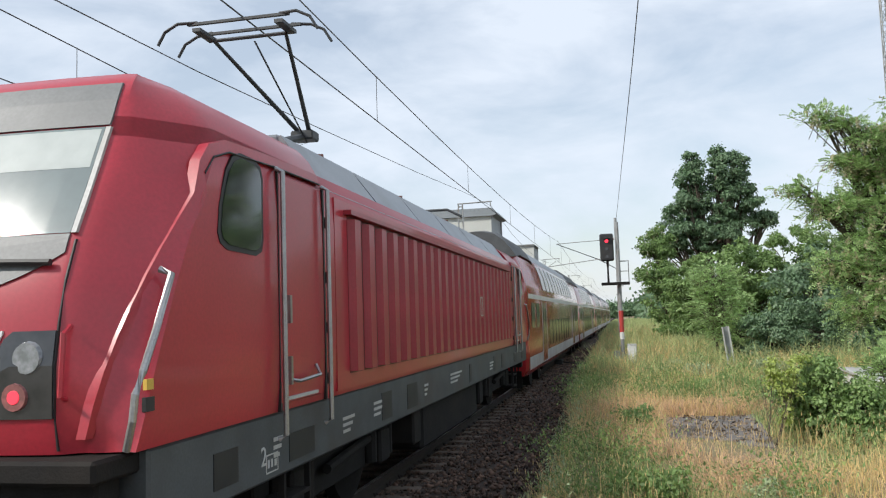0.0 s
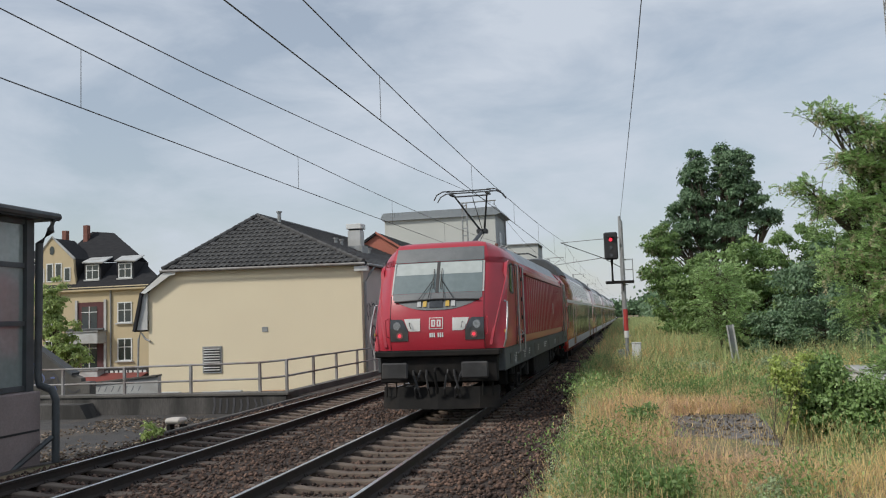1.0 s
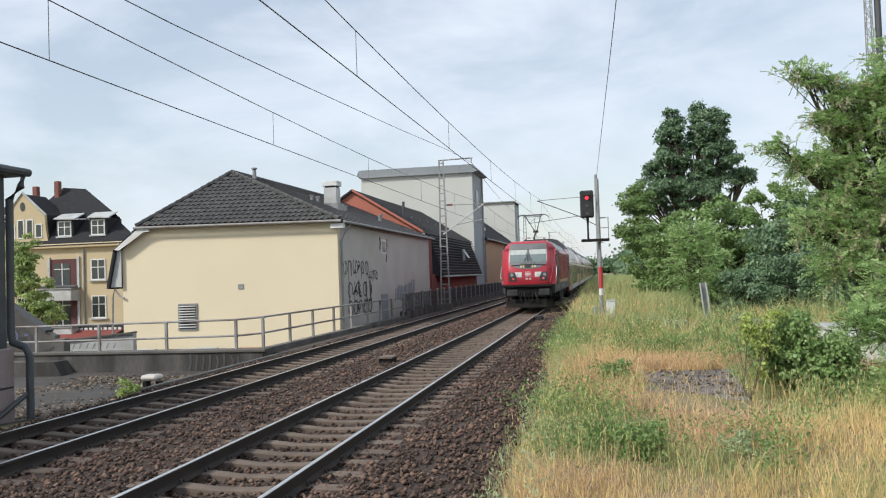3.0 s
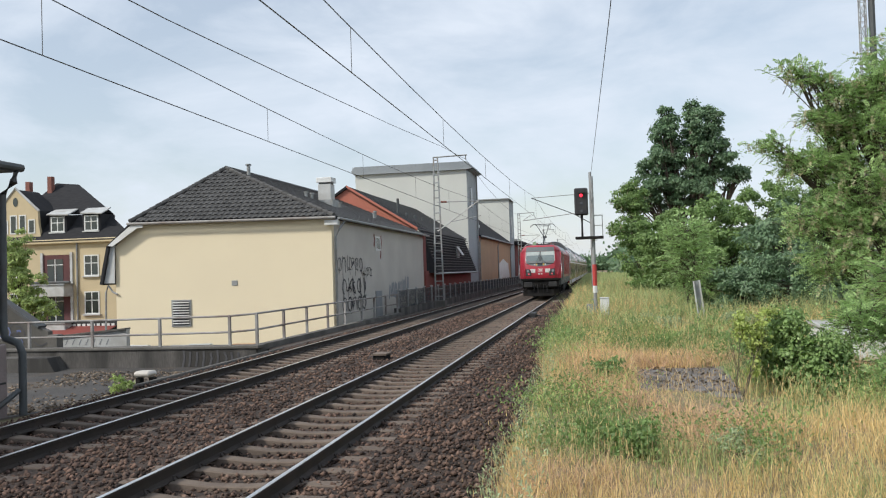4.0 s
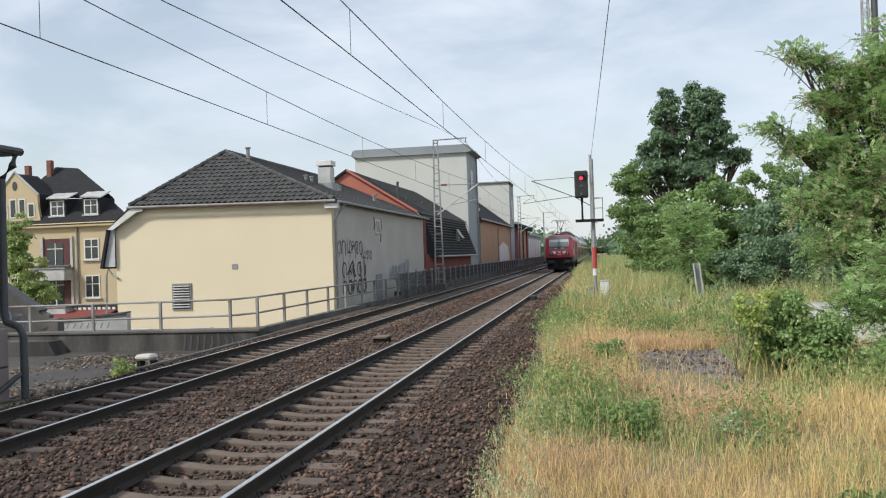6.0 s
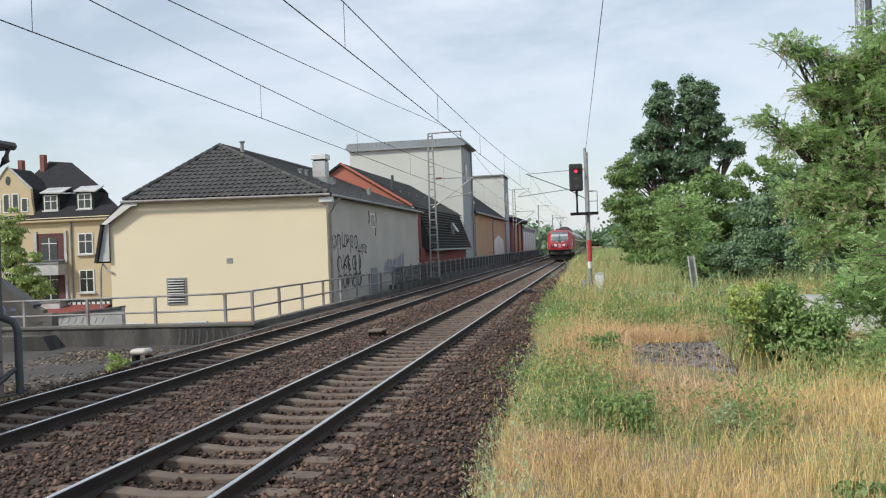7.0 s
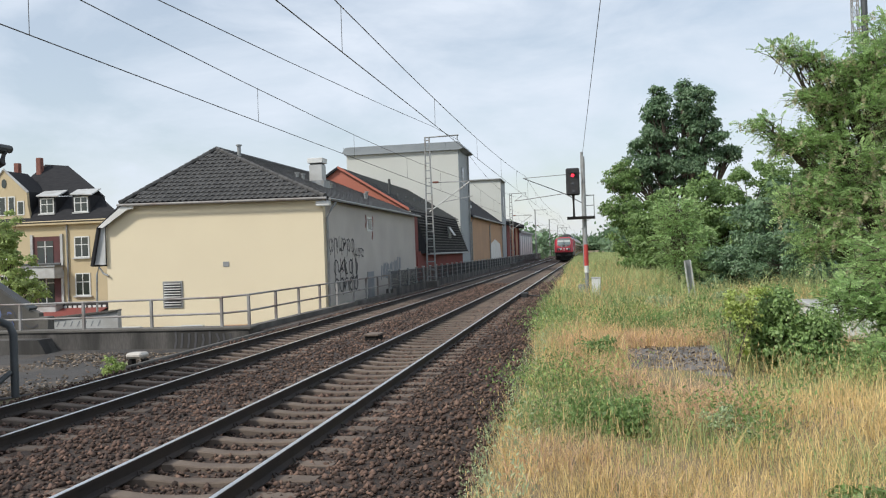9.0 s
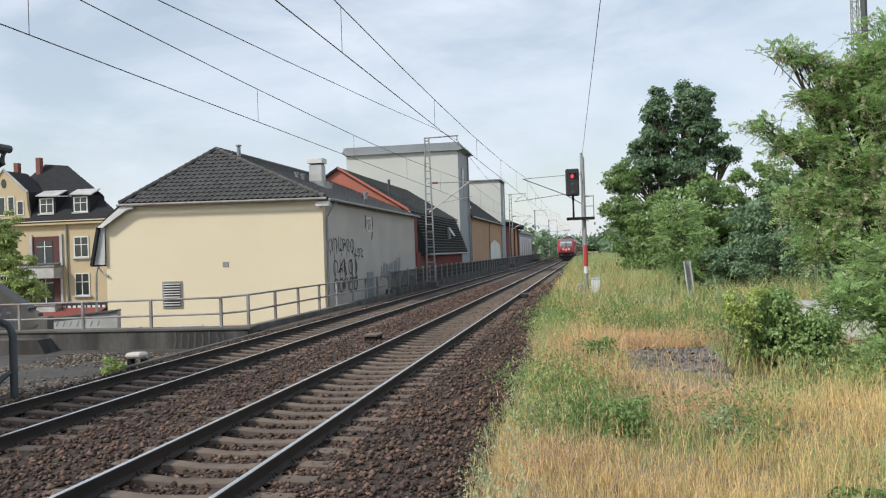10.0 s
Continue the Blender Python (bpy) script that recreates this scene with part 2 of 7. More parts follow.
# ---- geometry helpers ----
class Geo:
    """Collects boxes, tubes and patches as plain verts and faces."""

    def __init__(self):
        self.v, self.f = [], []

    def add(self, v, f):
        n = len(self.v)
        self.v += [tuple(p) for p in v]
        self.f += [tuple(i + n for i in q) for q in f]
        return self

    def box(self, x0, x1, y0, y1, z0, z1):
        v = [(x, y, z) for z in (z0, z1) for y in (y0, y1) for x in (x0, x1)]
        return self.add(v, [(0, 2, 3, 1), (4, 5, 7, 6), (0, 1, 5, 4), (1, 3, 7, 5), (3, 2, 6, 7), (2, 0, 4, 6)])

    def hull8(self, v):
        return self.add(v, [(0, 2, 3, 1), (4, 5, 7, 6), (0, 1, 5, 4), (1, 3, 7, 5), (3, 2, 6, 7), (2, 0, 4, 6)])

    def tube(self, pts, r, n=8):
        """A tube along pts; r: a radius or one for each point."""
        pts = [Vector(p) for p in pts]
        rs = r if isinstance(r, (list, tuple)) else [r] * len(pts)
        v, f = [], []
        for i, p in enumerate(pts):
            d = (pts[min(i + 1, len(pts) - 1)] - pts[max(i - 1, 0)]).normalized()
            a = d.cross(Vector((0, 0, 1)) if abs(d.z) < 0.9 else Vector((1, 0, 0))).normalized()
            b = d.cross(a)
            for k in range(n):
                t = 2 * math.pi * k / n
                v.append(p + (a * math.cos(t) + b * math.sin(t)) * rs[i])
        for i in range(len(pts) - 1):
            for k in range(n):
                f.append((i * n + k, i * n + (k + 1) % n, (i + 1) * n + (k + 1) % n, (i + 1) * n + k))
        f.append(tuple(reversed(range(n))))
        f.append(tuple((len(pts) - 1) * n + k for k in range(n)))
        return self.add(v, f)

    def slab(self, quad, t):
        """A plate: four corners given in a ring, thickened against its normal by t."""
        q = [Vector(p) for p in quad]
        nrm = (q[1] - q[0]).cross(q[-1] - q[0]).normalized() * t
        k = len(q)
        v = q + [p - nrm for p in q]
        f = [tuple(range(k)), tuple(reversed(range(k, 2 * k)))]
        f += [(i, i + k, (i + 1) % k + k, (i + 1) % k) for i in range(k)]
        return self.add(v, f)

    def loft(self, rings, closed=True, caps=True):
        n = len(rings[0])
        v = [p for r in rings for p in r]
        f = []
        for i in range(len(rings) - 1):
            for k in range(n if closed else n - 1):
                f.append((i * n + k, i * n + (k + 1) % n, (i + 1) * n + (k + 1) % n, (i + 1) * n + k))
        if caps:
            f.append(tuple(reversed(range(n))))
            f.append(tuple((len(rings) - 1) * n + k for k in range(n)))
        return self.add(v, f)

    def mesh(self, name, material, smooth=False, bevel=0.0):
        me = bpy.data.meshes.new(name)
        me.from_pydata([tuple(p) for p in self.v], [], self.f)
        bm = bmesh.new()
        bm.from_mesh(me)
        bmesh.ops.recalc_face_normals(bm, faces=bm.faces)
        if bevel:
            edges = [e for e in bm.edges if len(e.link_faces) == 2 and e.calc_face_angle() > 0.6]
            bmesh.ops.bevel(bm, geom=edges, offset=bevel, segments=1, affect="EDGES")
        if smooth:
            for fc in bm.faces:
                fc.smooth = True
            for e in bm.edges:
                if len(e.link_faces) == 2 and e.calc_face_angle() > (0.75 if smooth is True else smooth):
                    e.smooth = False
        bm.to_mesh(me)
        bm.free()
        me.materials.append(material)
        return me


def part(name, g, material, parent, label="", smooth=False, bevel=0.0, m=None):
    ob = new(name, g.mesh(name, material, smooth, bevel))
    ob.parent = parent
    if m is not None:
        ob.matrix_basis = m
    return tagged(ob, label)


def again(ob, m, parent=None):
    """The same mesh once more as an object of its own."""
    o = new(ob.name.split(".")[0], ob.data)
    o.parent = parent or ob.parent
    o.matrix_basis = m
    return o


def thing(name, label, category, m=None, group="", kind=""):
    ob = new(name)
    ob.empty_display_size = 0.3
    if m is not None:
        ob.matrix_basis = m
    return tagged(ob, label, category, group, kind)


def solo(name, g, material, label="", category="", group="", kind="", smooth=False, bevel=0.0, m=None):
    ob = new(name, g.mesh(name, material, smooth, bevel))
    if m is not None:
        ob.matrix_basis = m
    return tagged(ob, label, category, group, kind)


def raw(name, v, f, material, label="", category="", kind="stuff", parent=None):
    """A big joined mesh straight from number arrays: triangles or quads."""
    me = bpy.data.meshes.new(name)
    v, f = np.asarray(v, dtype=np.float32), np.asarray(f, dtype=np.int32)
    k = f.shape[1]
    me.vertices.add(len(v))
    me.vertices.foreach_set("co", v.ravel())
    me.loops.add(f.size)
    me.loops.foreach_set("vertex_index", f.ravel())
    me.polygons.add(len(f))
    me.polygons.foreach_set("loop_start", np.arange(0, f.size, k, dtype=np.int32))
    me.update(calc_edges=True)
    me.validate()
    me.materials.append(material)
    ob = new(name, me)
    ob.parent = parent
    return tagged(ob, label, category, "", kind)


rng = np.random.default_rng(7)
TRACK_R, TRACK_L = -4.11, -8.02


# ---- ground ----
def edge_x(y):
    """Where the ballast ends and the grown-over side begins."""
    return -1.15 + 0.22 * np.clip((9.5 - y) / 3.5, 0, 1) - 0.012 * np.clip(y, 0, 150) - 0.18 * np.sin(y * 0.35) * np.clip(y / 20, 0, 1)


def ground_z(x, y):
    x, y = np.asarray(x, float), np.asarray(y, float)
    e = edge_x(y)
    up = np.clip((x - e + 0.15) / 0.7, 0, 1)
    z = -0.33 + 0.67 * up * up * (3 - 2 * up)
    z = z + 0.04 * np.sin(x * 1.7 + y * 0.6) * up + 0.03 * np.sin(y * 1.9 - x) * up
    left = np.clip((-9.9 - x) / 0.8, 0, 1)
    hollow = np.clip((-10.6 - x) / 1.6, 0, 1) * np.clip((y - 13) / 4, 0, 1) * np.clip((26.0 - y) / 0.6, 0, 1)
    z = z - 0.05 * left - 0.5 * hollow
    z = z - 0.95 * np.clip((-11.35 - x) / 0.4, 0, 1) * np.clip((y - 25.9) / 0.3, 0, 1)
    down = np.clip((-24.5 - x) / 6, 0, 1) * np.clip((y - 22) / 6, 0, 1)
    return z - 3.6 * down * down * (3 - 2 * down)


def build_ground():
    xs = np.concatenate([[-1500, -600, -200, -100, -60, -45], np.arange(-40, -10.4, 1.0), np.arange(-10.4, -3, 0.4), np.arange(-3, 4, 0.12), np.arange(4, 14, 0.7), [16, 22, 32, 50, 90, 200, 600, 1500]])
    ys = np.concatenate([[-1500, -400, -100, -40, -15, -6], np.arange(-2, 30, 0.3), np.arange(30, 80, 1.0), np.arange(80, 260, 6), [300, 400, 600, 1000, 1600]])
    X, Y = np.meshgrid(xs, ys)
    Z = ground_z(X, Y)
    v = np.stack([X.ravel(), Y.ravel(), Z.ravel()], 1)
    nx, ny = len(xs), len(ys)
    i, j = np.meshgrid(np.arange(nx - 1), np.arange(ny - 1))
    a = (j * nx + i).ravel()
    f = np.stack([a, a + 1, a + nx + 1, a + nx], 1)
    raw("ground", v, f, M_SOIL, "dry sandy soil under the grass beside the tracks", "ground", "structure")


def build_ballast():
    """The stone bed, 3 cm above the soil, under both tracks."""
    ys = np.concatenate([np.arange(-8, 40, 0.5), np.arange(40, 420, 6.0)])
    rows = []
    for y in ys:
        e = float(edge_x(y))
        prof = [(-11.05 if y > 26 else -10.5, -0.33 if y > 26 else -0.4), (-9.75, -0.24), (-9.3, -0.205), (-8.95, -0.205), (-8.75, -0.27), (-7.3, -0.27), (-7.1, -0.205), (-6.7, -0.2), (-6.07, -0.19), (-5.45, -0.2), (-5.05, -0.205), (-4.85, -0.27), (-3.35, -0.27), (-3.2, -0.205), (-2.8, -0.2), (-2.2, -0.2), (e + 0.25, -0.16)]
        rows.append([(x, y, z + 0.02) for x, z in prof])
    g = Geo().loft(rows, closed=False, caps=False)
    return solo("ballast_bed", g, M_BALLAST, "brown crushed stone ballast under the two tracks, shaded gaps painted dark", "ballast", kind="structure")


def scatter_stones():
    """Loose stones on the bed near the camera: five-sided chips."""
    n = 55000
    y = 4.5 + 52 * rng.random(n) ** 2.0
    x = -10.3 + (10.3 - 0.9) * rng.random(n)
    keep = x < edge_x(y) + 0.15
    x, y = x[keep], y[keep]
    n = len(x)
    r = (0.017 + 0.031 * rng.random(n) ** 1.5) * (1 + 0.5 * np.clip((y - 15) / 30, 0, 1))
    off = np.minimum(abs(x - TRACK_R), abs(x - TRACK_L))
    z = np.where(off < 0.8, -0.25, -0.188 + 0.02 * np.clip(off - 1.2, 0, 1)) + 0.02 * rng.random(n)
    z = np.where(x < -9.75, -0.33, z) + np.where(x > -2.2, 0.045 * np.clip(x + 2.2, 0, 1.2), 0)
    base = np.array([(1, 0, 0), (-0.5, 0.8, 0), (-0.6, -0.8, 0.1), (0.2, 0.1, 0.9), (-0.1, -0.1, -0.6), (0.5, 0.7, 0.5), (0.3, -0.8, 0.4)])
    ang = rng.random(n) * 6.283
    c, s = np.cos(ang), np.sin(ang)
    b = base[None] + 0.35 * (rng.random((n, 7, 3)) - 0.5)
    b *= r[:, None, None] * (0.7 + 0.6 * rng.random((n, 1, 3)))
    vx = b[:, :, 0] * c[:, None] - b[:, :, 1] * s[:, None] + x[:, None]
    vy = b[:, :, 0] * s[:, None] + b[:, :, 1] * c[:, None] + y[:, None]
    v = np.stack([vx, vy, b[:, :, 2] + z[:, None]], 2).reshape(-1, 3)
    tri = np.array([(3, 0, 5), (3, 5, 1), (3, 1, 2), (3, 2, 6), (3, 6, 0), (4, 5, 0), (4, 1, 5), (4, 2, 1), (4, 6, 2), (4, 0, 6)])
    f = (tri[None] + 7 * np.arange(n)[:, None, None]).reshape(-1, 3)
    raw("ballast_stones", v, f, M_STONE, "loose brown ballast stones between the rails", "stones")


def rail_profile(x):
    w = [(-0.075, -0.17), (0.075, -0.17), (0.07, -0.155), (0.012, -0.13), (0.010, -0.045), (0.036, -0.035), (0.036, -0.004), (-0.036, -0.004), (-0.036, -0.035), (-0.010, -0.045), (-0.012, -0.13), (-0.07, -0.155)]
    return [(x + a, b) for a, b in w]


def build_track(cx, label):
    tr = thing("railway_track", label, "railway track", group="railway tracks", kind="structure")
    for s in (-0.7525, 0.7525):
        prof = rail_profile(cx + s)
        g = Geo().loft([[(x, y, z) for x, z in prof] for y in (-10, 420)])
        rail = part("rail", g, M_RAIL, tr)
        part("rail_head", Geo().box(cx + s - 0.026, cx + s + 0.026, -10, 420, -0.004, 0.0), M_RAILHEAD, rail, "polished running surface of the rail")
    g = Geo()
    rings = []
    for x, w, top in ((-1.3, 0.13, -0.165), (-0.95, 0.13, -0.16), (-0.6, 0.125, -0.165), (-0.25, 0.105, -0.2), (0.25, 0.105, -0.2), (0.6, 0.125, -0.165), (0.95, 0.13, -0.16), (1.3, 0.13, -0.165)):
        rings.append([(x, -w, -0.36), (x, -w * 0.86, top - 0.012), (x, -w * 0.7, top), (x, w * 0.7, top), (x, w * 0.86, top - 0.012), (x, w, -0.36)])
    g.loft(rings)
    me = g.mesh("sleeper", M_SLEEPER)
    clip = Geo()
    for s in (-0.7525, 0.7525):
        for d in (-0.11, 0.11):
            clip.tube([(s + d, -0.05, -0.15), (s + d * 0.75, -0.03, -0.115), (s + d * 0.75, 0.03, -0.115), (s + d, 0.05, -0.15)], 0.013, 5)
    cme = clip.mesh("rail_clip", M_RAIL)
    y, k = -9.3, 0
    far = Geo()
    while y < 260:
        if k < 150:
            o = new("sleeper", me)
            o.parent, o.location = tr, (cx, y, 0)
            if k < 76:
                c = new("rail_clip", cme)
                c.parent = o
        else:
            far.box(cx - 1.3, cx + 1.3, y - 0.11, y + 0.11, -0.3, -0.175)
        y += 0.6
        k += 1
    tagged(part("far_sleepers", far, M_SLEEPER, tr), kind="stuff")


build_ground()
build_ballast()
build_track(TRACK_R, "railway track with concrete sleepers and polished rails on brown ballast")
build_track(TRACK_L, "railway track with concrete sleepers and polished rails on brown ballast")
scatter_stones()


# ---- the locomotive; its own space: nose at y = 0, y away from the camera, z = 0 at the rail ----
LOCO_LEN = 18.9
# height, front face y, half width of the face, half width of the side, y where the corner meets the side
LOCO_LEVELS = [(1.42, 0.0, 1.06, 1.46, 0.14), (1.60, -0.04, 1.06, 1.475, 0.20), (1.9, -0.04, 1.06, 1.48, 0.32), (2.30, 0.02, 1.06, 1.48, 0.51), (2.62, 0.14, 1.06, 1.48, 0.68),
               (3.0, 0.33, 1.06, 1.48, 0.90), (3.3, 0.48, 1.05, 1.465, 1.10), (3.44, 0.55, 1.05, 1.41, 1.12), (3.58, 0.62, 1.04, 1.32, 1.14), (3.70, 0.69, 1.03, 1.20, 1.18), (3.79, 0.80, 0.99, 1.05, 1.24), (3.84, 1.0, 0.80, 0.84, 1.4)]


def loco_ring(level, back):
    """The outline of the body at one height: from the front face round the corner to the side, as far as back."""
    z, yf, wf, w, yc = level
    return [(0, yf), (wf * 0.55, yf + 0.015), (wf - 0.05, yf + 0.045), (wf + 0.02, yf + 0.07), (wf + (w - wf) * 0.22, yf + 0.12), (wf + (w - wf) * 0.5, yf + 0.07 + (yc - yf) * 0.36), (wf + (w - wf) * 0.8, yf + 0.07 + (yc - yf) * 0.64), (w, yc), (w, back)]


def loco_at(z, column):
    return float(np.interp(z, [r[0] for r in LOCO_LEVELS], [r[column] for r in LOCO_LEVELS]))


def nose_point(u, z, out=0.012):
    """A point on the front face; u from -1 to 1 across it."""
    y = loco_at(z, 1) + 0.05 * u * u
    return (u * loco_at(z, 2), y - out, z)


def nose_patch(us, zs_of_u, out=0.012):
    """A patch that follows the front: zs_of_u(u) gives its lower and upper edge."""
    g, rings = Geo(), []
    for u in us:
        z0, z1 = zs_of_u(u)
        rings.append([nose_point(u, z0 + (z1 - z0) * k / 5, out) for k in range(6)] + [nose_point(u, z0 + (z1 - z0) * k / 5, -0.03) for k in range(5, -1, -1)])
    return g.loft(rings)


def lin(a, b, n):
    return [a + (b - a) * i / (n - 1) for i in range(n)]


def bars(text_w, h, n):
    return [(-text_w / 2 + text_w * (i + 0.15) / n, -text_w / 2 + text_w * (i + 0.85) / n, h) for i in range(n)]


def build_loco():
    lo = thing("locomotive", "red electric locomotive with ribbed sides and grey frame", "locomotive")
    rings = []
    for level in LOCO_LEVELS[:8]:
        half = loco_ring(level, 9.45)
        right = half + [(x, LOCO_LEN - y) for x, y in reversed(half[:-1])]
        rings.append([(x, y, level[0]) for x, y in right] + [(-x, y, level[0]) for x, y in reversed(right[1:-1])])
    part("body_shell", Geo().loft(rings), M_RED, lo, "red painted body shell", smooth=0.5)
    for end in (0, 1):
        rings = []
        for level in LOCO_LEVELS[6:]:
            half = [(x, y if not end else LOCO_LEN - y) for x, y in loco_ring(level, 3.06 + 0.3 * (level[0] - 3.3))]
            rings.append([(x, y, level[0]) for x, y in half] + [(-x, y, level[0]) for x, y in reversed(half[1:])])
        part("cab_roof", Geo().loft(rings), M_RED, lo, "rounded red cab roof", smooth=0.6)
        # raised edge where the nose cowl laps over the cab side
        for s in (-1, 1):
            inner, outer = [], []
            for z in lin(1.5, 2.95, 9):
                f = (z - 1.5) / 1.45
                w, yf, yc = loco_at(z, 3), loco_at(z, 1), loco_at(z, 4)
                wf = loco_at(z, 2)
                a = 0.35 + 0.65 * f
                inner.append((wf + (w - wf) * min(1, a * 1.1) + 0.004, yf + 0.09 + (yc - yf - 0.09) * a + 0.05 * f, z))
                outer.append((wf + (w - wf) * min(1, a * 0.93) + 0.010, yf + 0.05 + (yc - yf - 0.09) * a * 0.92, z))
            for y, z in ((0.86, 3.12), (0.98, 3.25), (1.2, 3.32), (1.95, 3.35), (2.95, 3.36)):
                inner.append((1.484, y + 0.03, z - 0.03))
                outer.append((1.478, y - 0.02, z + 0.05))
            g, n = Geo(), len(inner)
            at3 = [[(s * x, y if not end else LOCO_LEN - y, z) for x, y, z in q] for q in (inner, outer)]
            low = [[(x * 0.95, y, z) for x, y, z in q] for q in at3]
            g.loft([[at3[0][k], at3[1][k], low[1][k], low[0][k]] for k in range(n)])
            part("cowl_edge", g, M_RED, lo, "raised red edge of the nose cowl", smooth=0.6)
            seam = [(x + s * 0.002, y, z) for x, y, z in at3[0][9:]]
            part("cowl_seam", Geo().tube(seam, 0.008, 5), M_BLACK, lo)
    # sole bar and end beams
    g = Geo().box(-1.44, 1.44, 0.3, LOCO_LEN - 0.3, 0.92, 1.415)
    part("frame", g, M_GREY, lo, "dark grey sole bar with small lettering", bevel=0.02)
    for end in (0, 1):
        def at(y):
            return y if not end else LOCO_LEN - y
        y0, y1 = sorted((at(-0.12), at(0.34)))
        part("end_beam", Geo().box(-1.38, 1.38, y0, y1, 1.28, 1.41), M_UNDER, lo, bevel=0.02)
        part("buffer_beam", Geo().box(-1.3, 1.3, *sorted((at(0.02), at(0.25))), 0.72, 1.28), M_UNDER, lo, bevel=0.02)
        for s in (-0.875, 0.875):
            b = part("buffer", Geo().tube([(s, at(0.02), 1.0), (s, at(-0.3), 1.0)], [0.15, 0.11], 14), M_UNDER, lo)
            part("buffer_plate", Geo().box(s - 0.29, s + 0.29, *sorted((at(-0.36), at(-0.3))), 0.82, 1.17), M_BUFFER, b, "flat rectangular buffer plate", bevel=0.03)
            part("lower_step", Geo().tube([(s * 1.35, at(0.1), 0.9), (s * 1.35, at(0.05), 0.42), (s * 1.1, at(0.05), 0.42), (s * 1.1, at(0.1), 0.9)], 0.02, 6), M_UNDER, lo)
        pl = [(-1.3, 0.18), (-0.9, -0.05), (0, -0.15), (0.9, -0.05), (1.3, 0.18)]
        ring = [[(x, at(y + dy), z) for x, y in pl] for dy, z in ((0.0, 0.16), (0.1, 0.62), (0.14, 0.62), (0.04, 0.16))]
        part("snow_plough", Geo().loft([[r[i] for r in ring] for i in range(5)]), M_UNDER, lo, "dark dusty snow plough")
        part("coupling_hook", Geo().tube([(0, at(0.0), 1.02), (0, at(-0.25), 1.02), (0, at(-0.33), 0.96), (0, at(-0.3), 0.86), (0.02, at(-0.22), 0.62), (0, at(-0.18), 0.5)], 0.035, 8), M_UNDER, lo)
        for x, dx in ((-0.55, 0.14), (-0.38, -0.1), (0.36, 0.12), (0.55, -0.14), (-0.25, 0.06), (0.22, -0.05)):
            part("hose", Geo().tube([(x, at(0.0), 0.98), (x + dx * 0.3, at(-0.13), 0.85), (x + dx, at(-0.17), 0.6), (x + dx * 1.2, at(-0.08), 0.42), (x + dx * 0.8, at(0.05), 0.5)], 0.026, 6), M_BLACK, lo)
    # front
    g = nose_patch(lin(-0.97, 0.97, 13), lambda u: (3.375, 3.69))
    part("roof_band", g, M_BANDGREY, lo, "grey destination band over the windscreen")
    for s, (a, b) in ((1, (-0.95, -0.03)), (1, (0.03, 0.95))):
        part("windscreen", nose_patch(lin(a, b, 7), lambda u: (2.66, 3.36), 0.012), M_BLIND, lo, "pale reflecting windscreen pane")
        part("sun_blind", nose_patch(lin(a * 0.98, b * 0.98, 7), lambda u: (3.08, 3.345), 0.0135), M_SUNBLIND, lo, "lowered pale sun blind")
    part("centre_post", nose_patch(lin(-0.035, 0.035, 3), lambda u: (2.66, 3.36), 0.018), M_BLACK, lo)
    for s in (-1, 1):
        part("screen_trim", nose_patch(lin(s * 0.955, s * 0.985, 3), lambda u: (2.66, 3.36), 0.016), M_PALE, lo, "pale edge strip of the windscreen")
    part("lamp_band", nose_patch(lin(-0.95, 0.95, 19), lambda u: (2.28 + 0.3 * abs(u) ** 2.6, 2.655), 0.012), M_BANDGREY, lo, "dark grey lamp band below the windscreen")
    part("lip", Geo().tube([(u * loco_at(2.52, 2), loco_at(2.52, 1) + 0.05 * u * u - 0.05, 2.52 - 0.04 * abs(u)) for u in lin(-0.9, 0.9, 15)], 0.022, 6), M_BLACK, lo)
    part("top_lamp", nose_patch(lin(-0.14, 0.14, 5), lambda u: (2.34, 2.5), 0.03), M_LAMP, lo, "clear top headlamp")
    for u in (-0.36, -0.24, 0.24, 0.36):
        part("marker_lamp", nose_patch(lin(u - 0.04, u + 0.04, 3), lambda q: (2.36, 2.49), 0.035), M_YELLOWLAMP if abs(u) < 0.3 else M_PALE, lo)
    for s in (-1, 1):
        for k in (0, 1):
            a, b = nose_point(s * (0.17 + 0.2 * k), 2.52, 0.06), nose_point(s * 0.09, 3.0 - 0.05 * k, 0.06)
            part("wiper", Geo().tube([a, b], 0.008, 5), M_BLACK, lo)
        part("wiper_blade", Geo().tube([nose_point(s * 0.075, 2.75, 0.05), nose_point(s * 0.085, 3.2, 0.05)], 0.010, 5), M_BLACK, lo)

        def lamp_edges(u, s=s):
            q = abs(u)
            return (1.62 + 0.0 * q, 2.10 if q > 0.72 else 1.62 + 0.48 * (q - 0.5) / 0.22 + 0.01)
        hl = part("headlight", nose_patch(lin(s * 0.60, s * 0.985, 9), lamp_edges, 0.014), M_LAMP, lo, "dark glazed headlight unit")
        x, y, z = nose_point(s * 0.84, 1.95, 0.02)
        part("clear_lamp", Geo().tube([(x, y + 0.03, z), (x, y - 0.004, z)], [0.10, 0.085], 16), M_CLEARLAMP, hl, "clear round lamp")
        x, y, z = nose_point(s * 0.78, 1.74, 0.02)
        part("tail_lens", Geo().tube([(x, y + 0.03, z), (x, y - 0.006, z)], [0.085, 0.075], 16), M_TAILGLASS, hl, "dull pinkish tail light lens")
        part("tail_light", Geo().tube([(x, y, z), (x, y - 0.012, z)], [0.042, 0.036], 14), M_TAIL, hl, "lit red tail light")
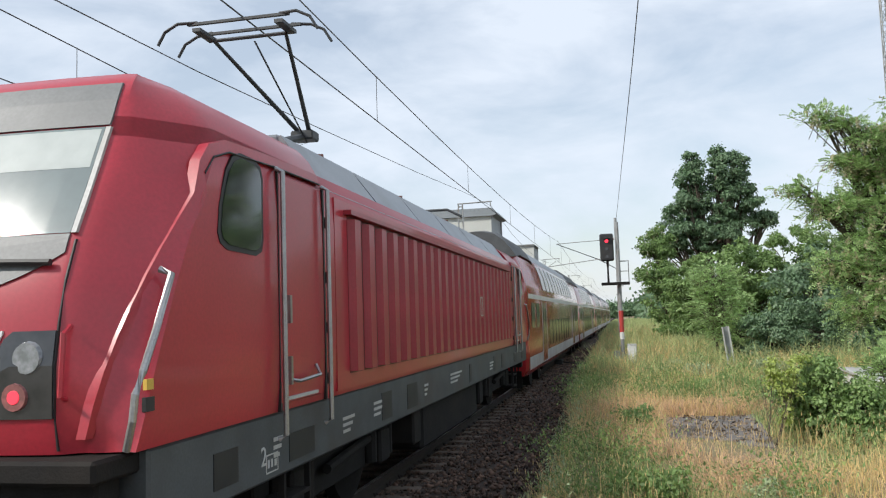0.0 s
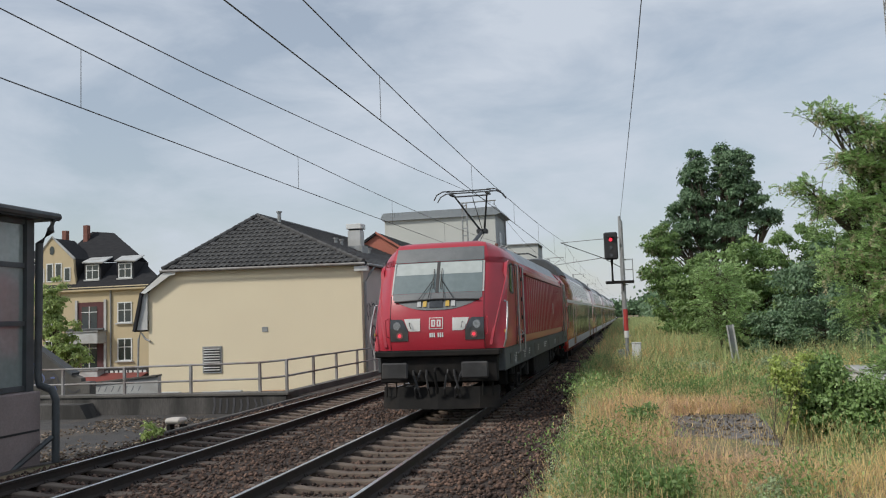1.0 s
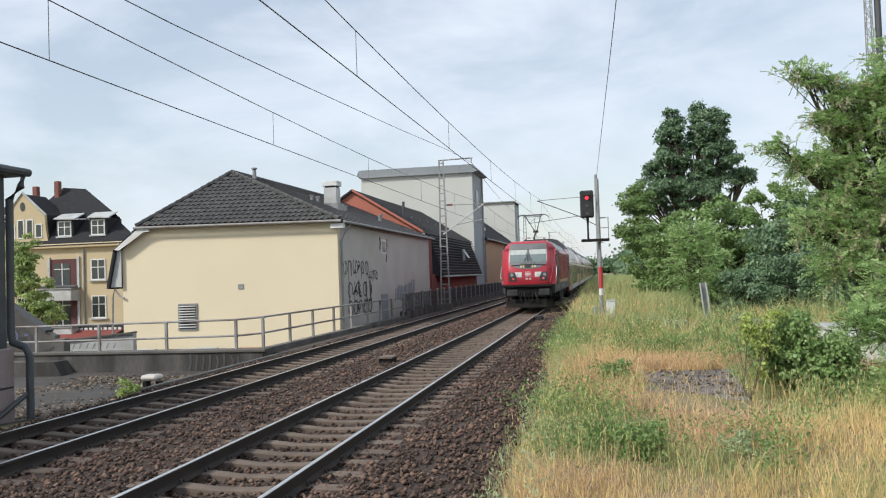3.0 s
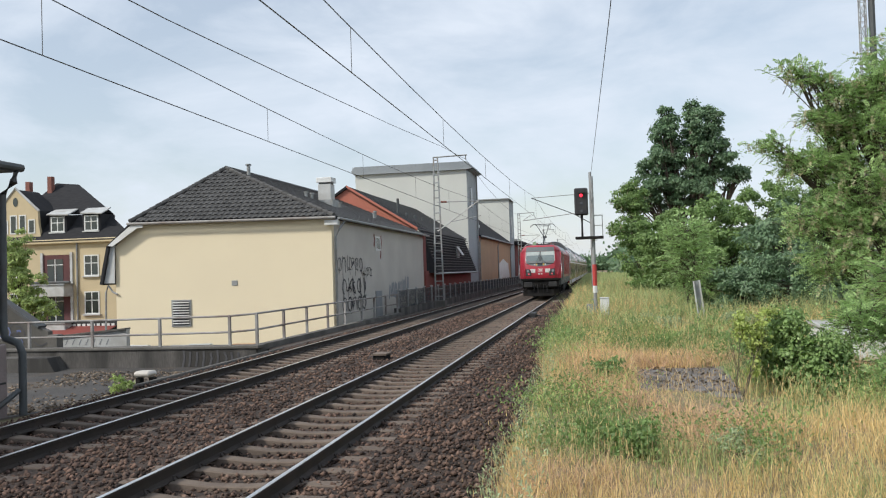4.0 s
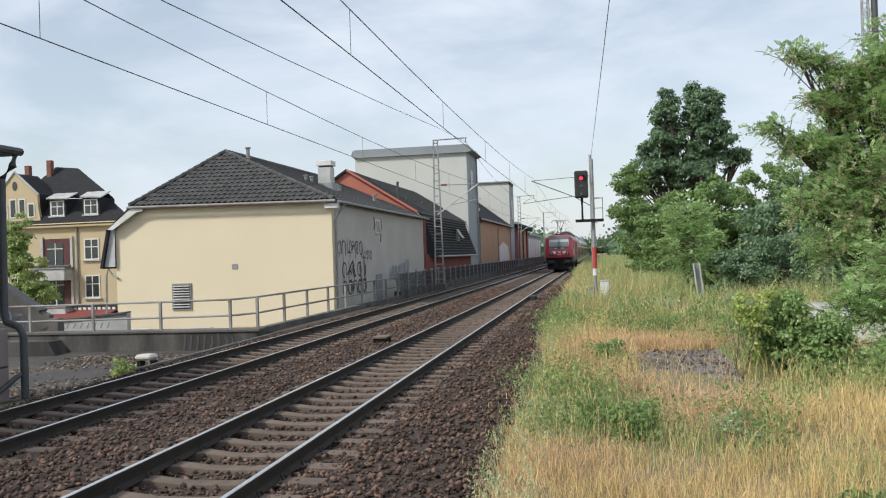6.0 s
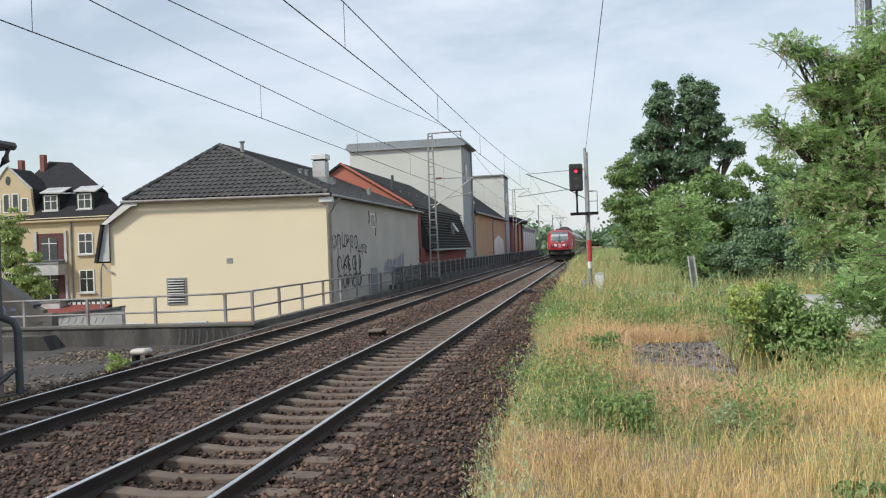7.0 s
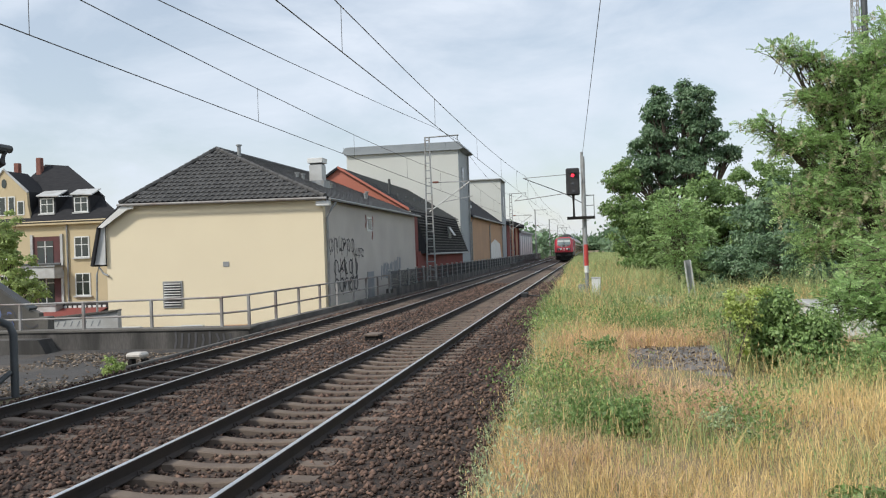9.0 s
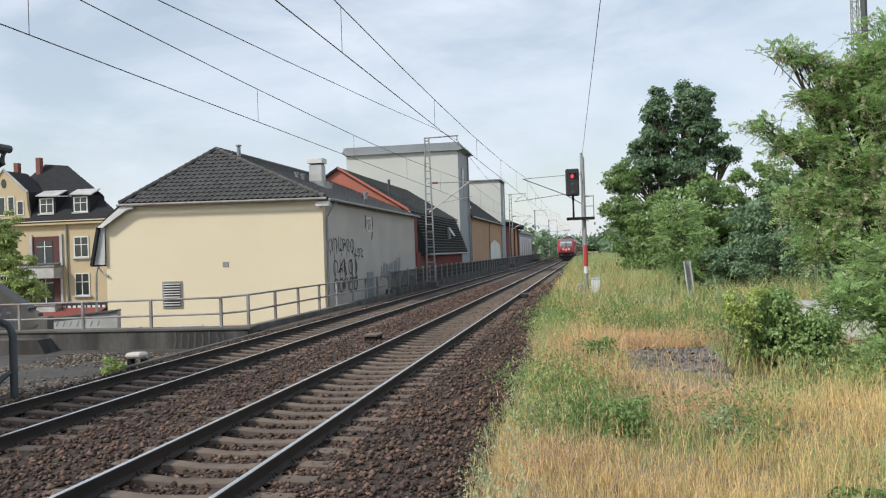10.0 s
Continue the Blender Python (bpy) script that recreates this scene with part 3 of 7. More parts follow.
        part("contrast_patch", nose_patch(lin(s * 0.34, s * 0.68, 9), lambda u: (1.83 if abs(u) < 0.585 else 1.83 + 0.27 * (abs(u) - 0.585) / 0.1, 2.105), 0.010), M_WHITE, lo, "white patch beside the headlight")
        part("lamp_step", Geo().tube([nose_point(s * 0.53, 1.9, 0.02), nose_point(s * 0.53, 1.9, 0.07), nose_point(s * 0.56, 2.02, 0.07), nose_point(s * 0.56, 2.02, 0.02)], 0.01, 5), M_BLACK, lo)
        part("panel_seam", nose_patch(lin(s * 0.985, s * 0.993, 2), lambda u: (1.44, 2.62), 0.006), M_BLACK, lo)
        part("grab_handle", Geo().tube([(s * 1.1, 0.03, 1.72), (s * 1.13, -0.05, 1.74), (s * 1.14, -0.04, 2.08), (s * 1.11, 0.06, 2.12)], 0.016, 6), M_RED, lo)
    # company sign as a plain framed shape, running number as bars
    part("sign_plate", nose_patch(lin(-0.145, 0.145, 5), lambda u: (1.87, 2.12), 0.009), M_WHITE, lo, "white framed company sign")
    part("sign_field", nose_patch(lin(-0.13, 0.13, 5), lambda u: (1.887, 2.103), 0.012), M_RED, lo)
    for a, b in ((-0.1, -0.015), (0.015, 0.1)):
        part("sign_shape", nose_patch(lin(a, b, 3), lambda u: (1.92, 2.07), 0.015), M_WHITE, lo)
        part("sign_gap", nose_patch(lin(a * 0.62 + b * 0.38, a * 0.38 + b * 0.62, 3), lambda u: (1.95, 2.04), 0.018), M_RED, lo)
    for k, (u0, u1, _) in enumerate(bars(0.30, 1, 7)):
        if k != 3:
            part("number_bar", nose_patch(lin(u0, u1, 2), lambda u: (1.69, 1.79), 0.008), M_WHITE, lo)
    # sides
    side_objs = []
    for s in (1, -1):
        X = 1.48 * s

        def plate(y0, y1, z0, z1, d=0.006):
            return Geo().box(*sorted((X - 0.02 * s, X + d * s)), y0, y1, z0, z1)
        for end in (0, 1):
            def at2(a, b):
                return (a, b) if not end else (LOCO_LEN - b, LOCO_LEN - a)
            wy0, wy1 = at2(1.2, 1.72)
            shape = [(1.10, 2.74), (1.12, 2.9), (1.16, 3.02), (1.22, 3.15), (1.30, 3.24), (1.40, 3.28), (1.60, 3.275), (1.70, 3.24), (1.735, 3.17), (1.735, 2.74), (1.71, 2.67), (1.62, 2.635), (1.22, 2.645), (1.13, 2.68)]
            for nm, grow, d, mt, lb in (("window_seal", 1.13, 0.006, M_BLACK, ""), ("cab_window", 1.0, 0.012, M_GLASS, "dark rounded cab side window")):
                ring = [(1.42 + (y - 1.42) * grow, 2.94 + (z - 2.94) * (1 + (grow - 1) * 0.9)) for y, z in shape]
                ring = [(y if not end else LOCO_LEN - y, z) for y, z in ring]
                part(nm, Geo().loft([[(X + o * s, y, z) for y, z in ring] for o in (-0.02, d)]), mt, lo, lb)
            dy0, dy1 = at2(2.06, 2.92)
            door = part("cab_door", plate(dy0, dy1, 1.48, 3.28, 0.010), M_RED, lo, "red cab door", bevel=0.006)
            part("door_handle", Geo().box(*sorted((X, X + 0.06 * s)), dy0 + 0.08, dy0 + 0.12, 2.1, 2.32), M_STEEL, door, "steel door handle")
            part("door_handle", Geo().box(*sorted((X, X + 0.06 * s)), dy0 + 0.08, dy0 + 0.12, 1.62, 1.84), M_STEEL, door, "steel door handle")
            part("door_bar", Geo().tube([(X + 0.02 * s, dy0 + 0.12, 1.66), (X + 0.08 * s, dy0 + 0.2, 1.64), (X + 0.08 * s, dy1 - 0.2, 1.66), (X + 0.02 * s, dy1 - 0.14, 1.74)], 0.015, 6), M_STEEL, door)
            for yy in (2.0, 3.0):
                yy = at2(yy, yy)[0]
                part("grab_rail", Geo().tube([(X + 0.01 * s, yy, 3.31), (X + 0.07 * s, yy, 3.28), (X + 0.07 * s, yy, 1.25), (X + 0.01 * s, yy, 1.22)], 0.022, 8), M_STEEL, lo, "long steel grab rail")
                part("door_gap", plate(yy + 0.05, yy + 0.08, 1.42, 3.3, 0.007), M_BLACK, lo)
            pts = [(s * 1.44, 0.42, 2.44), (s * 1.51, 0.43, 2.41), (s * 1.53, 0.24, 2.1), (s * 1.53, 0.10, 1.86), (s * 1.52, 0.04, 1.74), (s * 1.51, 0.03, 1.6), (s * 1.46, 0.05, 1.44)]
            part("corner_rail", Geo().tube([(x, y if not end else LOCO_LEN - y, z) for x, y, z in pts], 0.022, 8), M_STEEL, lo, "bent steel corner rail")
            for zz in (1.6, 2.05, 2.5, 3.0):
                yy = at2(3.12, 3.12)[0]
                part("hinge", Geo().box(*sorted((X, X + 0.03 * s)), yy - 0.02, yy + 0.02, zz - 0.05, zz + 0.05), M_BLACK, lo)
            part("door_sill", plate(dy0 + 0.1, dy1 - 0.12, 1.50, 1.525, 0.03), M_PALE, door, "pale worn sill edge")
            for k in range(3):
                yy = at2(2.55, 2.55)[0]
                part("step", Geo().box(*sorted((s * 1.2, s * 1.42)), yy - 0.25, yy + 0.25, 0.42 + 0.26 * k, 0.45 + 0.26 * k), M_UNDER, lo)
            for dy in (-0.27, 0.27):
                yy = at2(2.55 + dy, 2.55 + dy)[0]
                part("step_side", Geo().box(*sorted((s * 1.36, s * 1.41)), yy - 0.02, yy + 0.02, 0.38, 0.95), M_UNDER, lo)
            part("step_recess", Geo().box(*sorted((s * 1.42, s * 1.446)), *at2(2.3, 2.85), 1.0, 1.22), M_BLACK, lo)
            part("step_recess", Geo().box(*sorted((s * 1.42, s * 1.446)), *at2(1.05, 1.4), 1.02, 1.26), M_BLACK, lo)
        part("warning_label", plate(0.20, 0.29, 1.63, 1.71, 0.004), M_BLACK, lo, "small dark warning label")
        part("warning_label", plate(0.21, 0.28, 1.75, 1.81, 0.004), M_YELLOWLAMP, lo, "small yellow warning label")
        fig = bpy.data.curves.new("end_figure", "FONT")
        fig.body, fig.size, fig.extrude, fig.align_x = "2", 0.2, 0.002, "CENTER"
        fig.materials.append(M_PALE)
        fo = new("end_figure", fig)
        fo.parent, fo.matrix_basis = lo, pose(s * 1.443, 1.82, 1.05, 90, 0, 90 * s)
        for a, b, c, d in ((1.86, 2.08, 1.11, 1.12), (1.86, 2.08, 0.98, 0.99), (1.86, 1.87, 0.99, 1.11), (2.07, 2.08, 0.99, 1.11), (1.89, 1.92, 1.02, 1.08), (1.95, 1.98, 1.02, 1.08), (2.01, 2.05, 1.02, 1.07)):
            part("plate_bar", Geo().box(*sorted((s * 1.44, s * 1.444)), a, b, c, d), M_PALE, lo)
        part("louvre_panel", plate(3.36, 15.54, 1.46, 3.27, 0.004), M_RED, lo)
        part("louvre_field", plate(3.72, 15.18, 1.6, 3.2, 0.007), M_RIBSHADE, lo, "red ribbed field with the shade between the ribs painted darker")
        part("louvre_header", plate(3.62, 15.28, 3.135, 3.18, 0.085), M_RIB, lo)
        rib = None
        for k in range(25):
            y = 3.85 + k * 0.466
            g = Geo().loft([[(X, -0.13, z), (X + 0.075 * s, -0.09, z), (X + 0.075 * s, 0.09, z), (X, 0.13, z)] for z in (1.62, 3.1)])
            if rib is None:
                rib = part("rib", g, M_RIB, lo, m=pose(0, y, 0))
            else:
                again(rib, pose(0, y, 0))
        part("type_plate", plate(10.85, 11.15, 2.1, 2.5, 0.08), M_RIB, lo)
        for a, b, c, d in ((10.88, 10.9, 2.13, 2.47), (11.1, 11.12, 2.13, 2.47), (10.9, 11.1, 2.45, 2.47), (10.9, 11.1, 2.13, 2.15)):
            part("plate_edge", plate(a, b, c, d, 0.085), M_PALE, lo)
        for y0, w, z in ((3.6, 0.35, 1.16), (4.6, 0.4, 1.2), (8.6, 0.9, 1.22), (12.4, 0.5, 1.18), (2.0, 0.18, 1.2), (6.9, 0.22, 1.2)):
            for j in range(3):
                part("lettering_bar", Geo().box(*sorted((s * 1.44, s * 1.444)), y0, y0 + w * (1 - 0.2 * j), z - 0.06 * j, z + 0.03 - 0.06 * j), M_PALE, lo)
        for y0, y1 in ((4.9, 5.3), (6.0, 6.5), (10.2, 10.4), (12.9, 13.2), (14.0, 14.3)):
            part("frame_recess", Geo().box(*sorted((s * 1.42, s * 1.446)), y0, y1, 1.0, 1.3), M_BLACK, lo)
        # slanted grey roof panels
        for k in range(6):
            y0, y1 = 3.12 + k * 2.11, 3.12 + (k + 1) * 2.11 - 0.06
            q = [(s * 1.46, y0, 3.32), (s * 1.46, y1, 3.32), (s * 1.06, y1, 3.85), (s * 1.06, y0, 3.85)]
            part("roof_panel", Geo().slab(q if s > 0 else q[::-1], 0.05), M_ROOFGREY, lo, "grey slanted roof panel")
    part("roof_deck", Geo().box(-1.05, 1.05, 3.1, 15.8, 3.6, 3.86), M_ROOFGREY, lo, "grey roof deck with equipment", bevel=0.03)
    for x, y in ((-0.35, 1.5), (0.25, 1.7)):
        part("roof_horn", Geo().tube([(x, y, 3.72), (x, y, 3.84), (x, y, 3.88)], [0.1, 0.1, 0.05], 12), M_BLACK, lo)
    for x in (-0.55, 0.55):
        for y in (5.5, 9.2, 12.8):
            part("insulator", Geo().tube([(x, y, 3.85), (x, y, 3.95), (x, y, 4.05), (x, y, 4.15)], [0.06, 0.09, 0.06, 0.05], 8), M_BRICK, lo)
    part("roof_box", Geo().box(-0.6, 0.6, 7.2, 8.4, 3.85, 4.1), M_ROOFGREY, lo, bevel=0.03)
    # raised pantograph at the near end, folded one at the far end
    base = part("pantograph_base", Geo().box(-0.55, 0.55, 4.3, 6.3, 3.95, 4.03), M_PANTO, lo)
    part("lower_arm", Geo().tube([(0, 4.7, 4.1), (0, 6.45, 4.62)], [0.06, 0.05], 8), M_PANTO, base)
    part("knee", Geo().box(-0.16, 0.16, 6.3, 6.55, 4.55, 4.68), M_PANTO, base, bevel=0.02)
    for s in (-1, 1):
        part("upper_arm", Geo().tube([(s * 0.06, 6.45, 4.65), (s * 0.45, 4.75, 5.44)], [0.032, 0.022], 8), M_PANTO, base)
        for y, dy in ((4.45, -0.05), (4.8, 0.05)):
            part("head_horn", Geo().tube([(s * 0.5, y, 5.56), (s * 0.72, y + dy, 5.55), (s * 0.88, y + dy, 5.47), (s * 0.97, y + dy, 5.32)], 0.018, 6), M_PANTO, base)
        part("head_link", Geo().box(s * 0.5 - 0.05, s * 0.5 + 0.05, 4.42, 4.83, 5.45, 5.49), M_PANTO, base)
    for y in (4.45, 4.8):
        part("contact_strip", Geo().box(-0.62, 0.62, y - 0.02, y + 0.02, 5.53, 5.56), M_PANTO, base)
    part("cross_tie", Geo().tube([(-0.45, 4.75, 5.44), (0.45, 4.75, 5.44)], 0.022, 6), M_PANTO, base)
    part("control_rod", Geo().tube([(0.1, 4.9, 4.05), (0.04, 6.4, 4.52), (0.04, 4.8, 5.4)], 0.012, 5), M_PANTO, base)
    b2 = part("folded_pantograph", Geo().box(-0.55, 0.55, 12.9, 14.6, 3.95, 4.03), M_PANTO, lo)
    part("folded_arm", Geo().tube([(0, 12.6, 4.15), (0, 14.5, 4.25)], 0.05, 6), M_PANTO, b2)
    part("folded_head", Geo().tube([(-0.9, 12.8, 4.2), (-0.6, 12.8, 4.36), (0.6, 12.8, 4.36), (0.9, 12.8, 4.2)], 0.03, 6), M_PANTO, b2)
    # bogies
    for yc in (4.25, 14.65):
        bg = part("bogie", Geo().box(-1.15, -0.95, yc - 2.0, yc + 2.0, 0.45, 0.85).box(0.95, 1.15, yc - 2.0, yc + 2.0, 0.45, 0.85).box(-1.0, 1.0, yc - 0.4, yc + 0.4, 0.4, 0.8), M_UNDER, lo, "dirty bogie frame", bevel=0.02)
        for dy in (-1.3, 1.3):
            for s in (-1, 1):
                part("wheel", Geo().tube([(s * 0.68, yc + dy, 0.62), (s * 0.82, yc + dy, 0.62)], 0.62, 28), M_UNDER, bg)
                part("axle_box", Geo().box(*sorted((s * 1.1, s * 1.28)), yc + dy - 0.2, yc + dy + 0.2, 0.45, 0.85), M_UNDER, bg, bevel=0.03)
                for q in (-0.32, 0.32):
                    part("spring", Geo().tube([(s * 1.18, yc + dy + q, 0.5), (s * 1.18, yc + dy + q, 0.9)], 0.085, 10), M_UNDER, bg)
        for s in (-1, 1):
            part("damper", Geo().tube([(s * 1.25, yc - 0.6, 0.7), (s * 1.25, yc + 0.7, 0.8)], 0.05, 8), M_UNDER, bg)
    part("transformer_box", Geo().box(-1.3, 1.3, 7.3, 11.6, 0.3, 0.95), M_UNDER, lo, bevel=0.05)
    for y0 in (6.75, 11.8):
        part("battery_box", Geo().box(-1.32, 1.32, y0, y0 + 0.4, 0.45, 0.92), M_UNDER, lo, bevel=0.03)
    return lo


# ---- double-deck coach ----
COACH_LEN = 26.8
COACH_SECTION = [(1.28, 0.40), (1.38, 0.55), (1.40, 1.2), (1.40, 2.0), (1.40, 2.75), (1.37, 3.0), (1.27, 3.45), (1.1, 3.9), (0.85, 4.25), (0.5, 4.5), (0.0, 4.6)]


def coach_x(z):
    return float(np.interp(z, [p[1] for p in COACH_SECTION], [p[0] for p in COACH_SECTION]))


def skin(y0, y1, z0, z1, s, out=0.01, n=4):
    """A curved plate on the coach side."""
    zs = lin(z0, z1, n)
    ring = [(s * (coach_x(z) + out), z) for z in zs] + [(s * (coach_x(z) - 0.03), z) for z in reversed(zs)]
    return Geo().loft([[(x, y, z) for x, z in ring] for y in (y0, y1)])


def build_coach():
    co = thing("passenger_coach", "red double-deck passenger coach with white stripe and dark window rows", "railway coach", group="coaches of the train")
    sec = COACH_SECTION + [(-x, z) for x, z in reversed(COACH_SECTION[:-1])]
    rings = []
    for y, k, up in ((0.25, 0.93, 0.0), (0.5, 1.0, 0), (COACH_LEN - 0.5, 1.0, 0), (COACH_LEN - 0.25, 0.93, 0)):
        rings.append([(x * k, y, 0.4 + (z - 0.4) * (0.985 if k < 1 else 1)) for x, z in sec])
    part("body_shell", Geo().loft(rings), M_COACH, co, "red glossy coach body", smooth=True)
    part("gangway", Geo().box(-0.6, 0.6, 0.0, COACH_LEN, 1.1, 3.2), M_BLACK, co)
    roof = [(x, z + 0.012) for x, z in COACH_SECTION if z > 4.0]
    roof = [(coach_x(3.95) + 0.012, 3.95)] + roof
    ring = roof + [(-x, z) for x, z in reversed(roof[:-1])]
    ring = ring + [(x, z - 0.05) for x, z in reversed(ring)]
    part("roof", Geo().loft([[(x, y, z) for x, z in ring] for y in (0.6, COACH_LEN - 0.6)]), M_ROOFGREY, co, "grey roof")
    for y0, y1 in ((0.45, 4.2), (COACH_LEN - 4.2, COACH_LEN - 0.45)):
        hood = [[(s2 * coach_x(z) * k, y, z + up) for s2, z in ((1, 3.8), (1, 4.05), (1, 4.3), (1, 4.5), (1, 4.57), (-1, 4.57), (-1, 4.5), (-1, 4.3), (-1, 4.05), (-1, 3.8))] for y, k, up in ((y0 - 0.25, 1.0, 0.02), (y0 + 0.4, 1.03, 0.1), (y1 - 0.4, 1.03, 0.1), (y1 + 0.25, 1.0, 0.02))]
        part("roof_hood", Geo().loft(hood), M_GREY, co, "dark grey raised roof hood", smooth=0.6)
    for s in (1, -1):
        part("lower_stripe", skin(0.55, COACH_LEN - 0.55, 0.56, 0.92, s, 0.008), M_PALE, co, "pale grey lower stripe")
        part("waist_stripe", skin(0.55, COACH_LEN - 0.55, 2.62, 2.76, s, 0.008), M_WHITE, co, "white waist stripe")
        lower = None
        for k in range(8):
            y = 7.6 + k * 1.46
            g = skin(-0.55, 0.55, 1.05, 1.95, s, 0.012)
            if lower is None:
                lower = part("lower_window", g, M_COACHGLASS, co, "dark lower-deck window", m=pose(0, y, 0))
            else:
                again(lower, pose(0, y, 0))
        upper = None
        for k in range(11):
            y = 5.9 + k * 1.5
            g = skin(-0.62, 0.62, 2.98, 3.82, s, 0.012, 6)
            if upper is None:
                upper = part("upper_window", g, M_COACHGLASS, co, "dark curved upper-deck window", m=pose(0, y, 0))
            else:
                again(upper, pose(0, y, 0))
        for y in (1.7, 3.1, COACH_LEN - 3.1, COACH_LEN - 1.7):
            part("end_window", skin(y - 0.45, y + 0.45, 1.75, 2.5, s, 0.012), M_COACHGLASS, co)
        for y in (5.3, COACH_LEN - 5.3):
            door = part("sliding_door", skin(y - 0.75, y + 0.75, 0.6, 2.55, s, 0.010), M_COACH, co, "red double door")
            for d in (-0.37, 0.37):
                part("door_window", skin(y + d - 0.22, y + d + 0.22, 1.15, 2.35, s, 0.016), M_COACHGLASS, door)
            part("door_frame", skin(y - 0.83, y - 0.77, 0.6, 2.58, s, 0.014), M_PALE, co)
            part("door_frame", skin(y + 0.77, y + 0.83, 0.6, 2.58, s, 0.014), M_PALE, co)
    for yc in (3.4, COACH_LEN - 3.4):
        bg = part("bogie", Geo().box(-1.15, 1.15, yc - 1.7, yc + 1.7, 0.35, 0.75), M_UNDER, co, "dark bogie", bevel=0.04)
        for dy in (-1.25, 1.25):
            for s in (-1, 1):
                part("wheel", Geo().tube([(s * 0.68, yc + dy, 0.46), (s * 1.2, yc + dy, 0.46)], 0.46, 20), M_UNDER, bg)
    part("underframe", Geo().box(-1.2, 1.2, 6.0, COACH_LEN - 6.0, 0.22, 0.5), M_UNDER, co, bevel=0.04)
    return co


loco = build_loco()
coach = build_coach()
coaches = [coach] + [copy_thing(coach, pose(0, 0, 0)) for _ in range(4)]


def nose_y(t):
    return 4.01 + 13.55 * t + 0.115 * t * t


def motions():
    times = [i * 0.5 for i in range(21)]
    walk(loco, [(t, pose(TRACK_R, nose_y(t), 0)) for t in times])
    for k, co in enumerate(coaches):
        off = LOCO_LEN + 0.55 + k * (COACH_LEN + 0.15)
        walk(co, [(t, pose(TRACK_R, nose_y(t) + off, 0)) for t in times])


# ---- yellow building beside the track ----
WX, WY0, WY1 = -12.1, 36.9, 57.3          # wall towards the track, front, back
RIDGE_X, RIDGE_Z, RIDGE_Y = -19.12, 7.89, 40.9


def tile_geo(w, d):
    """One roof tile: a waved plate, w across and d down the slope, thin at the top; lies in x, -y down."""
    g, n = Geo(), 6
    xs = [w * k / n for k in range(n + 1)]
    wave = [0.012 + 0.085 * max(0.0, math.sin(math.pi * k / n) ** 2 - 0.25) for k in range(n + 1)]
    top = [(x, 0.04, h * 0.3 + 0.004) for x, h in zip(xs, wave)]
    low = [(x, -d, h + 0.032) for x, h in zip(xs, wave)]
    und = [(x, -d, h + 0.006) for x, h in zip(xs, wave)]
    return g.loft([top, low, und], closed=False, caps=False)


def slope_frame(a, b, up):
    """A matrix with x along the eave a-b, y up the slope, origin at a."""
    x = (Vector(b) - Vector(a)).normalized()
    y = Vector(up) - Vector(a)
    y = (y - x * y.dot(x)).normalized()
    z = x.cross(y)
    return Matrix(((x.x, y.x, z.x, a[0]), (x.y, y.y, z.y, a[1]), (x.z, y.z, z.z, a[2]), (0, 0, 0, 1)))


def stroke(pts, w, out):
    """A flat painted stroke on a wall at constant x, pts in (y, z)."""
    g, rings = Geo(), []
    for i, p in enumerate(pts):
        a, b = pts[max(i - 1, 0)], pts[min(i + 1, len(pts) - 1)]
        d = Vector((b[0] - a[0], b[1] - a[1]))
        d = Vector((-d.y, d.x)).normalized() * w / 2 if d.length > 1e-6 else Vector((0, w / 2))
        rings.append([(out, p[0] - d.x, p[1] - d.y), (out, p[0] + d.x, p[1] + d.y)])
    return g.loft(rings, closed=False, caps=False)


